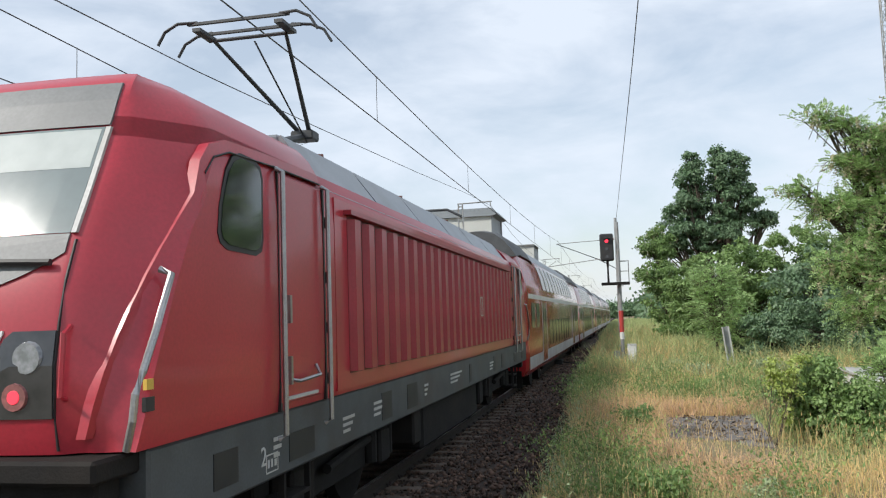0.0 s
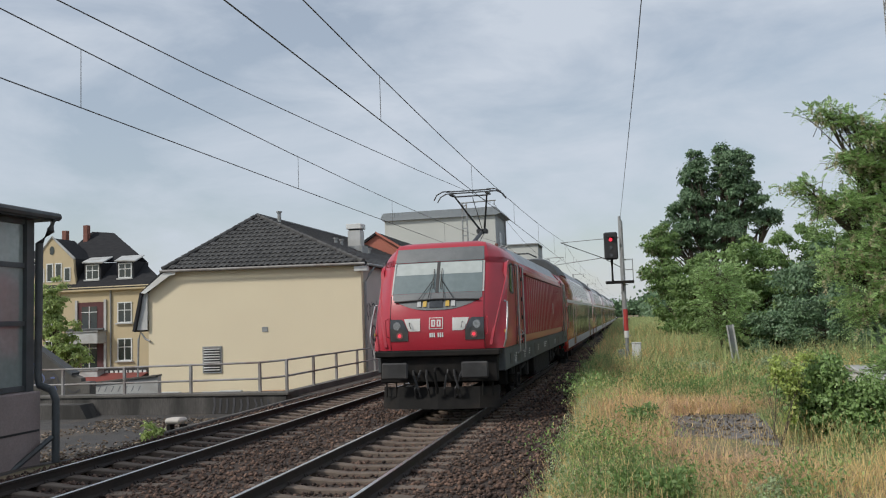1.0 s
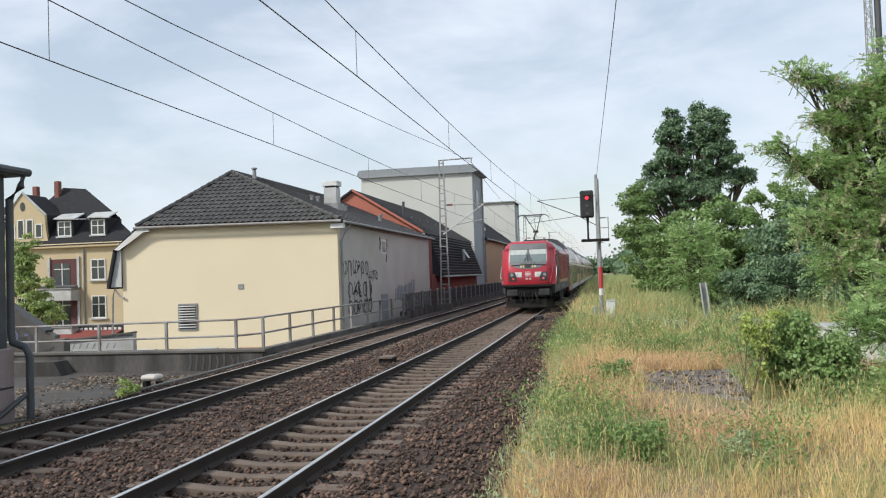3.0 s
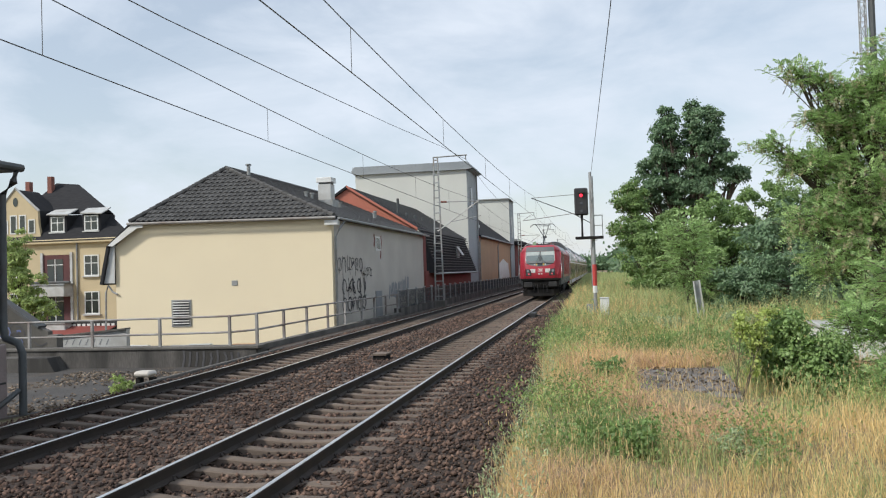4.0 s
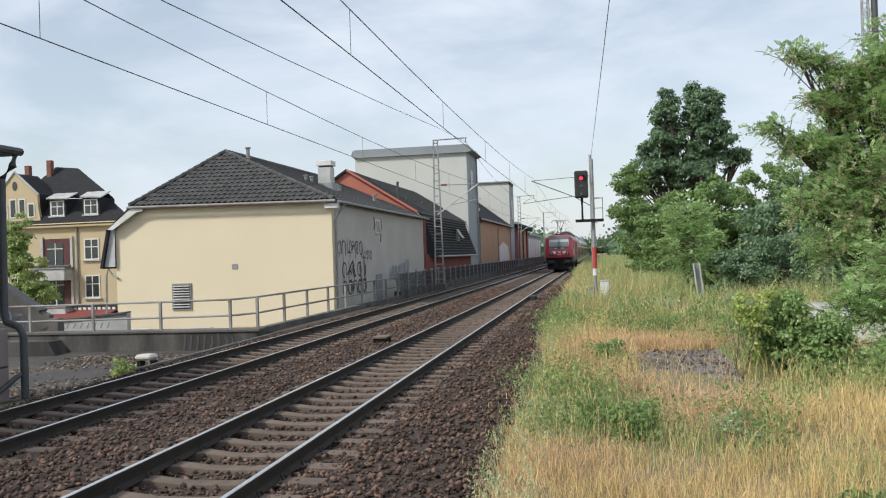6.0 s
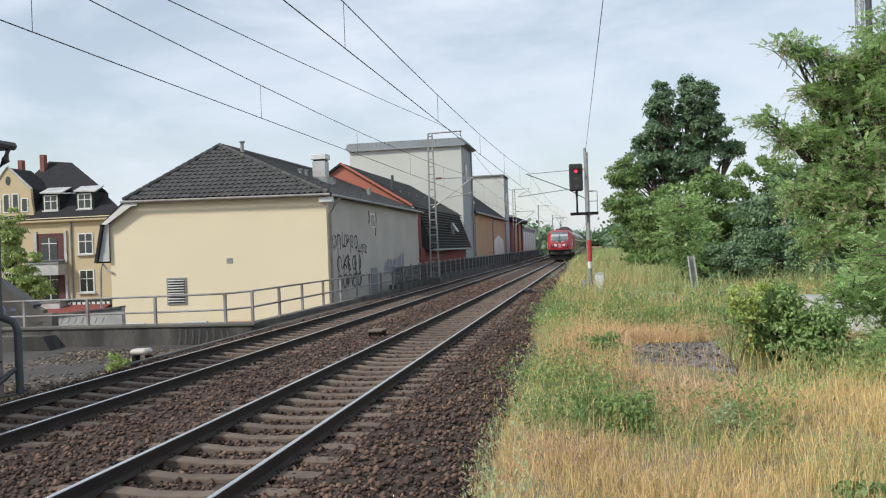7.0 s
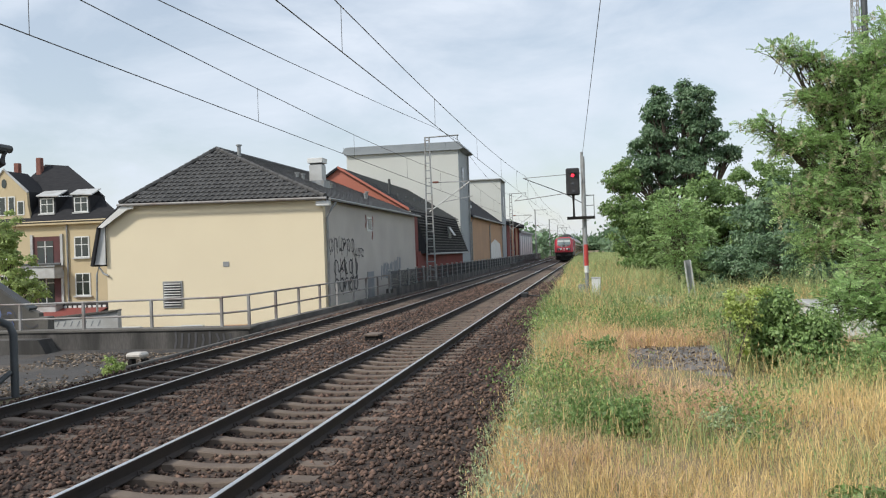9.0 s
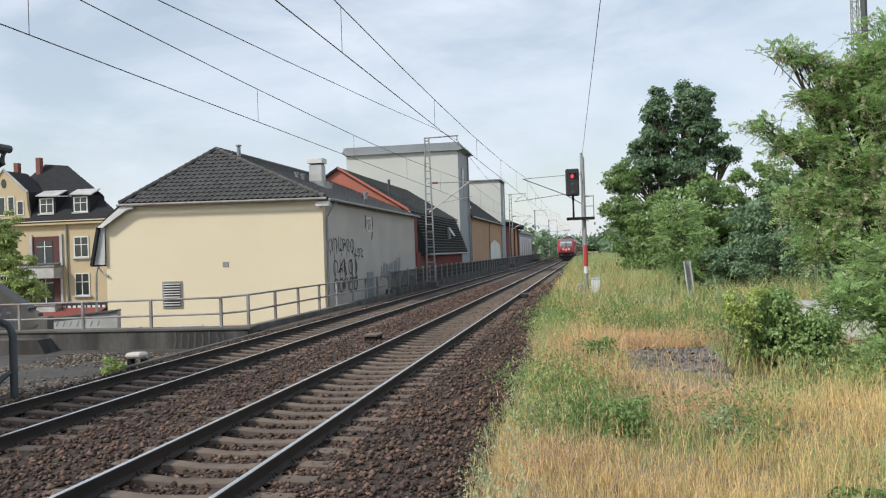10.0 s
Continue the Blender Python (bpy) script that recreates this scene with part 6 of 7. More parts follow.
def build_wires():
    masts = [-8, 56, 117, 170, 230, 290]
    for y in masts[1:3]:
        build_mast(y)
    for y in masts[3:]:
        build_mast(y, plain=True)
    for x, zc, y, gap in ((TRACK_R, 5.62, 5.1, 8.8), (TRACK_L, 5.5, 2.4, 8.6)):
        wire_line("contact_wire", "taut grooved contact wire above the track", [[(x, yy, zc) for yy in (-8, 60, 120, 200, 300)]], 0.010)
        mess = span(x, 7.0 if x > -6 else 6.95, 0.64, masts)
        wire_line("messenger_wire", "sagging messenger wire above the contact wire", [mess], 0.010)
        while y < 120:
            z = float(np.interp(y, [p[1] for p in mess], [p[2] for p in mess]))
            wire_line("dropper", "thin dropper between messenger and contact wire", [[(x, y, zc), (x, y, z)]], 0.006)
            y += gap
    first = [(-8.6, y, z) for y, z in ((-8, 7.2), (5, 7.22), (11.2, 7.35), (15.8, 7.5), (23, 7.87), (35, 8.55), (46.6, 9.29), (56, 9.72))]
    wire_line("feeder_wire", "single feeder wire hung from the mast arms", [first + span(-8.6, 9.72, 1.6, masts[1:])[1:]], 0.012)
    # slender mast behind the signal, with its cantilever over the right track
    mx, my = -0.32, 54.0
    m = thing("slender_mast", "slender grey mast with a cantilever over the track", "mast", group="catenary masts")
    part("pole", Geo().tube([(mx, my, -0.2), (mx, my, 8.2)], [0.12, 0.09], 8), M_GALV, m)
    part("stay", Geo().tube([(mx, my, 6.85), (TRACK_R, my, 6.7)], 0.025, 6), M_GALV, m)
    part("strut", Geo().tube([(mx, my, 4.9), (-1.4, my, 5.55), (TRACK_R, my, 6.7)], 0.03, 6), M_GREY, m)
    part("steady_arm", Geo().tube([(-1.4, my, 5.6), (TRACK_R - 0.6, my, 5.25)], 0.028, 6), M_GALV, m)
    part("registration", Geo().tube([(TRACK_R - 0.6, my, 5.25), (TRACK_R - 0.1, my, 5.6)], 0.02, 6), M_GALV, m)
    part("insulator", Geo().tube([(mx - 0.15, my, 6.84), (mx - 0.55, my, 6.83)], 0.06, 8), M_BRICK, m)
    wire_line("side_wire", "single wire along the slender masts", [[(0.75, 4, 8.0), (0.47, 19.7, 8.0), (mx + 0.06, 54, 8.05), (-0.6, 117, 8.1), (-1.0, 200, 8.3)]], 0.011)
    m = thing("lattice_mast", "tall grey lattice mast rising behind the locust trees", "mast", pose(0, 0, 0))
    g = Geo()
    lattice(g, 9.22, 30.5, 0.2, 14.5, 0.11, 0.09, 40, 0.014)
    part("mast_lattice", g, M_GALV, m)
    part("mast_pole", Geo().tube([(9.52, 30.5, 0.2), (9.52, 30.5, 14.5)], 0.11, 8), M_GREY, m)


# ---- signal ----
def build_signal():
    s = thing("railway_signal", "railway light signal showing red on a grey post with red-white band", "signal", pose(-0.12, 27, 0.3))
    part("post", Geo().tube([(0, 0, 0), (0, 0, 4.7)], [0.062, 0.052], 10), M_GALV, s, "grey steel post")
    part("red_band", Geo().tube([(0, 0, 1.2), (0, 0, 1.88)], 0.072, 10), M_SIGRED, s, "red painted band")
    part("white_band", Geo().tube([(0, 0, 0.98), (0, 0, 1.2)], 0.073, 10), M_WHITE, s, "white painted band")
    head = part("signal_head", Geo().box(-0.56, -0.13, -0.14, 0.1, 3.47, 4.34), M_BLACK, s, "black signal head", bevel=0.04)
    part("red_light", Geo().tube([(-0.34, -0.145, 4.1), (-0.34, -0.155, 4.1)], 0.055, 14), M_SIGNALRED, head, "lit red light")
    part("hood", Geo().slab([(-0.44, -0.14, 4.19), (-0.24, -0.14, 4.19), (-0.25, -0.28, 4.17), (-0.43, -0.28, 4.17)], 0.02), M_BLACK, head)
    for z in (3.6, 3.85):
        part("dark_lens", Geo().tube([(-0.34, -0.14, z), (-0.34, -0.15, z)], 0.05, 12), M_LAMP, head)
    part("head_stem", Geo().tube([(-0.34, 0, 3.47), (-0.34, 0, 3.2), (-0.34, 0, 2.78)], [0.045, 0.028, 0.035], 8), M_UNDER, s)
    part("platform", Geo().box(-0.56, 0.32, -0.25, 0.25, 2.70, 2.78), M_UNDER, s, "dark grating service platform")
    for pts in ([(0.3, 0.2, 2.78), (0.3, 0.2, 3.45), (0.0, 0.2, 3.45)], [(0.3, -0.2, 2.78), (0.3, -0.2, 3.45), (0.02, -0.2, 3.45)], [(0.3, -0.2, 3.12), (0.05, -0.2, 3.12)], [(0.3, -0.2, 3.45), (0.3, 0.2, 3.45)]):
        part("guard_rail", Geo().tube(pts, 0.014, 5), M_GALV, s)
    for k in range(9):
        part("rung", Geo().tube([(-0.12 if k % 2 else 0, 0, 0.5 + 0.27 * k), (0.0 if k % 2 else 0.13, 0, 0.5 + 0.27 * k)], 0.012, 5), M_GALV, s)
    part("cable_box", Geo().box(-0.28, -0.08, -0.1, 0.1, 0.35, 0.62), M_GALV, s, bevel=0.01)
    part("foot", Geo().box(-0.2, 0.2, -0.2, 0.2, -0.3, 0.08), M_CONC, s)
    c = thing("signal_cabinet", "small white signal cabinet in the grass", "cabinet", pose(0.16, 26.6, 0.42))
    part("cabinet_body", Geo().box(-0.14, 0.14, -0.12, 0.12, 0.22, 0.68), M_WHITE, c, bevel=0.02)
    part("cabinet_lid", Geo().box(-0.15, 0.15, -0.13, 0.13, 0.68, 0.72), M_PALE, c, bevel=0.01)
    part("cabinet_base", Geo().box(-0.12, 0.12, -0.1, 0.1, -0.3, 0.22), M_PALE, c)
    p = thing("leaning_post", "leaning grey steel channel post in the grass", "post", pose(2.75, 23.5, 0.3, 0, -6, 8))
    part("channel_web", Geo().box(-0.09, 0.09, 0.05, 0.07, -0.3, 1.35), M_GALV, p)
    for x in (-0.09, 0.07):
        part("channel_flange", Geo().box(x, x + 0.02, -0.03, 0.07, -0.3, 1.35), M_PALE, p)
    for x in (1.05, 1.2):
        q = thing("marker_stump", "short grey marker stump in the grass", "stump", pose(x, 30, 0.25), group="marker stumps")
        part("stump", Geo().box(-0.06, 0.06, -0.06, 0.06, -0.2, 0.42), M_GREY, q, bevel=0.02)
    sl = solo("concrete_slab", Geo().slab([(0.45, 11.5, 0.385), (1.75, 11.1, 0.375), (2.0, 14.5, 0.38), (0.5, 14.0, 0.39)], 0.2), M_PAVE, "cracked grey concrete slab lying in the grass", "slab")
    r3 = np.random.default_rng(8)
    n = 700
    x, y = 0.5 + 1.35 * r3.random(n), 11.4 + 2.9 * r3.random(n)
    c = np.stack([x, y, np.full(n, 0.392)], 1)
    al, ac = rot_basis(n, r3, 0.25)
    al[:, 2] = abs(al[:, 2])
    v, f = leaf_quads(c, al, ac, 0.03 + 0.06 * r3.random(n) ** 2, 0.02 + 0.04 * r3.random(n))
    raw("slab_rubble", v, f, M_LITTER, "crumbs and dead leaves on the slab", "rubble")
    bl = thing("platform_blocks", "pale concrete platform blocks under the locust branches", "concrete blocks")
    for k in range(4):
        part("block", Geo().box(4.1 + 0.05 * k, 4.6 + 0.05 * k, 14.6 + 0.95 * k, 15.5 + 0.95 * k, 0.2, 0.78), M_WHITE, bl, bevel=0.03)
        part("cap_slab", Geo().box(4.03 + 0.05 * k, 4.75 + 0.05 * k, 14.58 + 0.95 * k, 15.5 + 0.95 * k, 0.78, 0.86), M_PALE, bl, bevel=0.02)


build_left_side()
build_wires()
build_signal()


# ---- trees, shrubs and grass ----
def crown_centres(n, centre, rad, r):
    """Clump centres near the surface of an uneven ellipsoid, and some inside."""
    d = r.normal(size=(n, 3))
    d /= np.linalg.norm(d, axis=1)[:, None]
    k = 0.35 + 0.65 * r.random(n) ** 0.45
    bump = 1 + 0.22 * np.sin(d[:, 0] * 5 + centre[0]) * np.sin(d[:, 2] * 4 + centre[1]) + 0.12 * np.sin(d[:, 1] * 9 + 2)
    return np.array(centre) + d * np.array(rad) * (k * bump)[:, None]


def unit(a):
    return a / (np.linalg.norm(a, axis=1)[:, None] + 1e-9)


def clump_leaves(cs, per, spread, leaf, r):
    """Leaves on the upper shell of each clump, lying outward like shingles and drooping at the tip."""
    n = len(cs) * per
    idx = np.repeat(np.arange(len(cs)), per)
    sc = spread * (0.65 + 0.7 * r.random(len(cs)))
    d = r.normal(size=(n, 3))
    d[:, 2] = np.where(d[:, 2] < -0.6, -0.4 * d[:, 2], d[:, 2])
    d = unit(d)
    rad = np.abs(0.75 + 0.28 * r.normal(size=n))
    c = cs[idx] + d * (sc[idx] * rad)[:, None] * np.array([1.1, 1.1, 0.95])
    up = unit(d * 0.8 + np.array([0, 0, 0.45]) + 0.6 * r.normal(size=(n, 3)))
    out = unit(d * np.array([1, 1, 0.2]) + 0.6 * r.normal(size=(n, 3)))
    al = unit(out - up * np.sum(out * up, 1)[:, None] - np.array([0, 0, 0.35]))
    ac = unit(np.cross(up, al))
    ln = leaf * (0.6 + 0.7 * r.random(n))
    return leaf_quads(c, al, ac, ln, ln * 0.62)


def twig_leaves(c0, d, length, fronds_each, ln, leaflets, leaf, r):
    """Compound leaves set on both sides along drooping twigs."""
    n = len(c0)
    vs, tips = [], []
    for k in range(fronds_each):
        f = 0.2 + 0.8 * (k + r.random(n) * 0.7) / fronds_each
        p = c0 + d * (length * f)[:, None] - np.array([0, 0, 1.0]) * (0.28 * length * f * f)[:, None]
        side = unit(np.cross(d, np.array([0, 0, 1.0]) + 0.35 * r.normal(size=(n, 3)))) * (1 if k % 2 else -1)
        al = unit(d * 0.55 + side * (0.9 if k < fronds_each - 1 else 0.1) + 0.25 * r.normal(size=(n, 3)) + np.array([0, 0, 0.1]))
        ac = unit(np.cross(np.array([0, 0, 1.0]) + 0.4 * r.normal(size=(n, 3)), al))
        vs.append(fronds(p, al, ac, ln * (0.7 + 0.5 * r.random(n)), leaflets, np.full(n, leaf))[0])
        tips.append(p)
    v = np.concatenate(vs)
    return v, np.arange(len(v)).reshape(-1, 4), np.concatenate(tips)


def tree(name, label, base, lobes, leaf_mat, leaf=0.12, clumps=40, per=120, spread=0.55, twigs=0, seed=1, trunk_r=0.2, blossom=0, group="", bare=0.35):
    """lobes: (centre, radii, share of the clumps), world places; twigs: so many leafy twigs instead of clumps."""
    r = np.random.default_rng(seed)
    t = thing(name, label, "shrub" if "shrub" in name or "bush" in name or "weed" in name else "tree", group=group)
    base = Vector(base)
    g, limbs = Geo(), Geo()
    cs, outs = [], []
    for c, rad, share in lobes:
        n = max(3, int((twigs or clumps) * share))
        cc = crown_centres(n, c, rad, r)
        cs.append(cc)
        outs.append(unit((cc - np.array(c)) / np.array(rad) + np.array([0, 0, 0.45]) + 0.5 * r.normal(size=(n, 3))))
        c = Vector(c)
        fork = base.lerp(c, bare) + Vector((r.normal() * 0.15, r.normal() * 0.15, 0))
        g.tube([base, base.lerp(fork, 0.6) + Vector((r.normal() * 0.08, 0, 0)), fork, c], [trunk_r, trunk_r * 0.8, trunk_r * 0.65, trunk_r * 0.25], 7)
        for p in cc[: min(len(cc), 26)]:
            p = Vector(p)
            q = fork.lerp(c, r.random())
            mid = q.lerp(p, 0.5) + Vector((r.normal() * 0.1, r.normal() * 0.1, 0.12 * (p - q).length))
            limbs.tube([q, mid, p], [trunk_r * 0.28, trunk_r * 0.18, trunk_r * 0.06], 5)
    cs, outs = np.concatenate(cs), np.concatenate(outs)
    if twigs:
        length = leaf * (2.2 + 2.0 * r.random(len(cs)))
        start = cs - outs * (length * 0.6)[:, None]
        v, f, spots = twig_leaves(start, outs, length, per, leaf, 12, leaf * 0.24, r)
        for p, d, ln in zip(start[::2], outs[::2], length[::2]):
            p, d = Vector(p), Vector(d)
            limbs.tube([p + d * (ln * q) - Vector((0, 0, 0.28 * ln * q * q)) for q in (0, 0.5, 1)], [0.010, 0.007, 0.004], 3)
    else:
        v, f = clump_leaves(cs, per, spread, leaf, r)
        spots = cs
    part("trunk", g, M_BARK, t)
    part("branching", limbs, M_BARK, t)
    raw("crown", v, f, leaf_mat, "", "", "", t)
    if blossom:
        m = blossom * 14
        b = spots[r.integers(0, len(spots), blossom)] + r.normal(size=(blossom, 3)) * (0.06 if twigs else spread * 0.8)
        b = np.repeat(b, 14, 0)
        hang = np.tile(np.arange(14) / 14.0, blossom)
        b = b + r.normal(size=(m, 3)) * 0.02 - np.stack([0 * hang, 0 * hang, hang * 0.15], 1)
        al, ac = rot_basis(m, r, 1.0)
        v, f = leaf_quads(b, al, ac, np.full(m, 0.03 + leaf * 0.10), np.full(m, 0.025 + leaf * 0.08))
        raw("blossom", v, f, M_BLOSSOM, "cream hanging blossom clusters", "", "", t)
    return t


def blades(n, x, y, h, w, r, lean=0.35):
    """Grass blades of two quads each."""
    z = ground_z(x, y) - 0.02
    a = r.random(n) * 6.283
    dx, dy = np.cos(a), np.sin(a)
    b = r.random(n) * 6.283
    lx, ly = np.cos(b) * lean * h * r.random(n), np.sin(b) * lean * h * r.random(n)
    wx, wy = dx * w, dy * w
    P = lambda fx, fz, fw: np.stack([x + lx * fx + wx * fw, y + ly * fx + wy * fw, z + h * fz], 1)
    v = np.stack([P(0, 0, -0.5), P(0, 0, 0.5), P(0.3, 0.55, 0.42), P(0.3, 0.55, -0.42), P(1, 0.97, 0.1), P(1, 0.97, -0.1)], 1).reshape(-1, 3)
    i = np.arange(n) * 6
    f = np.concatenate([np.stack([i, i + 1, i + 2, i + 3], 1), np.stack([i + 3, i + 2, i + 4, i + 5], 1)])
    return v, f


def place_grass(n, r, y0, y1, power, x_max):
    y = y0 + (y1 - y0) * r.random(n) ** power
    e = edge_x(y)
    x = e + 0.05 + (x_max - e) * r.random(n)
    ok = ~((x > 0.5) & (x < 1.85) & (y > 11.4) & (y < 14.2))
    return x[ok], y[ok]


def greenness(x, y):
    """How green the growth is: dry in front and round the slab, greener along the ballast and further off."""
    g = 0.42 + 0.6 * patch_noise(x, y, 1.3) + 0.35 * patch_noise(x + 7, y - 3, 3.3)
    g += 0.8 * np.exp(-((x - 0.0) ** 2 / 0.5 + (y - 9.2) ** 2 / 2.5))
    g += 0.3 * np.exp(-((x + 0.7) ** 2 / 0.3 + (y - 15.5) ** 2 / 14))
    g -= 0.9 * np.exp(-((x - 0.6) ** 2 / 1.8 + (y - 15.3) ** 2 / 2.0))
    g += 0.02 * np.clip((y - 17.0) / 3, 0, 1) + 0.5 * patch_noise(x - 11, y * 0.6, 0.9) * np.clip((y - 15.0) / 3, 0, 1)
    g -= 0.38 * np.clip((8.2 - y) / 1.5, 0, 1)
    g -= 0.9 * np.exp(-((x - edge_x(y) - 0.15) ** 2 / 0.1 + (y - 8.0) ** 2 / 12))
    g -= 0.3 * np.exp(-((x - 2.2) ** 2 / 2.5 + (y - 8.8) ** 2 / 1.0))
    g += 0.4 * np.clip((y - 9.3) / 1.0, 0, 1) * np.clip((x - 1.4) / 1.0, 0, 1)
    return g


def build_grass():
    r = np.random.default_rng(3)
    for name, label, want, material, n, hmean in (
            ("dry_grass", "straw-coloured dry grass beside the ballast", 0, M_DRY, 235000, 0.17),
            ("green_grass", "green grass and weeds growing through the dry grass", 1, M_GREENGRASS, 200000, 0.22)):
        x, y = place_grass(n, r, 4.3, 80, 2.5, 7.5)
        g = greenness(x, y) + 0.3 * r.normal(size=len(x))
        ok = (g > 0.42) if want else (g < 0.5)
        x, y = x[ok], y[ok]
        m = len(x)
        k = (0.6 + 0.6 * np.clip(patch_noise(x, y, 0.8) + 0.4, 0, 1.2)) * (0.5 + 1.0 * np.clip(patch_noise(x + 2, y + 9, 5.5) + 0.45, 0, 1))
        h = hmean * k * (0.35 + 1.1 * r.random(m) ** 1.5) * (1.1 + 1.1 * np.clip((y - 15) / 8, 0, 1))
        near_edge = np.clip((x - edge_x(y)) / 0.25, 0.4, 1) * (1 - 0.85 * np.exp(-((x - 1.15) ** 2 / 0.8) ** 2 - ((y - 10.6) ** 2 / 1.3) ** 2))
        w = 0.002 + 0.00068 * y * (0.5 + 0.7 * r.random(m))
        v, f = blades(m, x, y, h * near_edge, w, r, 0.8)
        raw(name, v, f, material, label, "grass")
    x, y = place_grass(120000, r, 4.3, 30, 1.6, 6.5)
    tan = np.exp(-((x - 0.6) ** 2 / 2.2 + (y - 15.3) ** 2 / 1.6)) + 0.9 * np.exp(-((x - 0.15) ** 2 / 0.35 + (y - 12.8) ** 2 / 1.2)) + 0.8 * np.exp(-((x - 1.0) ** 2 / 0.5 + (y - 8.3) ** 2 / 0.5)) + 0.9 * np.clip(patch_noise(x + 3, y + 5, 1.7) - 0.1, 0, 1)
    ok = tan + 0.15 * r.normal(size=len(x)) > 0.45
    x, y = x[ok], y[ok]
    m = len(x)
    v, f = blades(m, x, y, 0.16 + 0.14 * r.random(m), 0.002 + 0.0006 * y, r, 1.6)
    raw("tan_grass", v, f, M_TANGRASS, "reddish tan dead grass in flattened patches", "grass")
    x, y = place_grass(9000, r, -8, 4.4, 1.0, 7.5)
    v, f = blades(len(x), x, y, 0.08 + 0.16 * r.random(len(x)), 0.006 + 0.004 * r.random(len(x)), r, 1.4)
    raw("short_grass", v, f, M_DRY, "short trodden dry grass", "grass")
    # weed clumps of uneven height
    for name, label, material, n, seed in (("green_weeds", "fresh green weeds in clumps", M_YOUNGLEAF, 45, 5), ("dark_weeds", "mid-green leafy weeds in clumps", M_MIDLEAF, 150, 6)):
        q = np.random.default_rng(seed)
        vs = []
        for _ in range(n):
            py = 5.6 + 26 * q.random() ** 1.5
            px = float(edge_x(py)) + 0.2 + 4.5 * q.random() ** 1.6
            if float(greenness(px, py)) < 0.35 or (0.2 < px < 2.0 and 9.2 < py < 14.6) or (py < 7.3 and px > 0.4):
                continue
            k = int(240 + 260 * q.random())
            hh, rad = 0.18 + 0.3 * q.random(), 0.12 + 0.2 * q.random()
            c = np.stack([px + rad * q.normal(size=k), py + rad * q.normal(size=k), float(ground_z(px, py)) + 0.04 + hh * q.random(k)], 1)
            al, ac = rot_basis(k, q, 0.8)
            al[:, 2] += 0.25
            ln = (0.016 + 0.022 * q.random(k)) * (1 + py * 0.05)
            vs.append(leaf_quads(c, al, ac, ln, ln * (0.3 + 0.3 * q.random()))[0])
        v = np.concatenate(vs)
        raw(name, v, np.arange(len(v)).reshape(-1, 4), material, label, "weeds")
    # coarse growth further down the line
    n = 22000
    y = 70 + 150 * r.random(n) ** 1.4
    x = edge_x(y) - 0.2 + 16 * r.random(n)
    v, f = blades(n, x, y, 0.25 + 0.35 * r.random(n), 0.05 + 0.04 * r.random(n), r, 0.8)
    raw("far_grass", v, f, M_GREENGRASS, "pale green grass further down the line", "grass")
    # thin stalks with small seed heads
    x, y = place_grass(9000, r, 4.3, 45, 1.8, 6.5)
    m = len(x)
    h = 0.28 + 0.28 * r.random(m)
    v, f = blades(m, x, y, h, 0.0015 + 0.00028 * y, r, 0.6)
    hv, hf = blades(m, x, y, h * 0.0 + 0.05, 0.0025 + 0.0004 * y, r, 0.4)
    tip = v.reshape(m, 6, 3)[:, 4:6].mean(1)
    base = hv.reshape(m, 6, 3)[:, 0:2].mean(1)
    hv = (hv.reshape(m, 6, 3) - base[:, None] + tip[:, None] - np.array([0, 0, 0.03])).reshape(-1, 3)
    raw("grass_seed_heads", np.concatenate([v, hv]), np.concatenate([f, hf + len(v)]), M_DRY, "thin dry stalks with seed heads", "grass")
    # low herbs
    x, y = place_grass(75000, r, 4.5, 45, 1.9, 6.5)
    ok = (greenness(x, y) + 0.2 * r.normal(size=len(x)) > 0.62) & ~((x > 0.2) & (x < 1.9) & (y > 9.4) & (y < 11.6))
    x, y = x[ok], y[ok]
    m = len(x)
    tall = 0.2 + 0.18 * np.clip(patch_noise(x, y, 2.2), 0, 1)
    c = np.stack([x, y, ground_z(x, y) + 0.03 + tall * r.random(m)], 1)
    al, ac = rot_basis(m, r, 0.8)
    ln = 0.014 + 0.018 * r.random(m) + 0.0016 * y
    v, f = leaf_quads(c, al, ac, ln, ln * 0.45)
    raw("herb_leaves", v, f, M_MIDLEAF, "small green herb leaves among the grass", "herbs")
    # sage-coloured tall weeds along the ballast edge
    n = 90
    yy = 5.0 + 24 * r.random(n) ** 1.5
    xx = edge_x(yy) + 0.0 + 0.6 * r.random(n) ** 2
    vs = []
    for px, py in zip(xx, yy):
        hh = 0.25 + 0.4 * r.random()
        k = 46
        fz = r.random(k)
        c = np.stack([px + 0.05 * r.normal(size=k) * (1.2 - fz), py + 0.05 * r.normal(size=k) * (1.2 - fz), float(ground_z(px, py)) + hh * fz], 1)
        al, ac = rot_basis(k, r, 0.9)
        al[:, 2] += 0.5
        vs.append(leaf_quads(c, al, ac, np.full(k, 0.05) * (1.2 - 0.6 * fz), np.full(k, 0.014))[0])
    v = np.concatenate(vs)
    raw("sage_weeds", v, np.arange(len(v)).reshape(-1, 4), M_SAGE, "tall grey-green weeds along the ballast edge", "weeds")


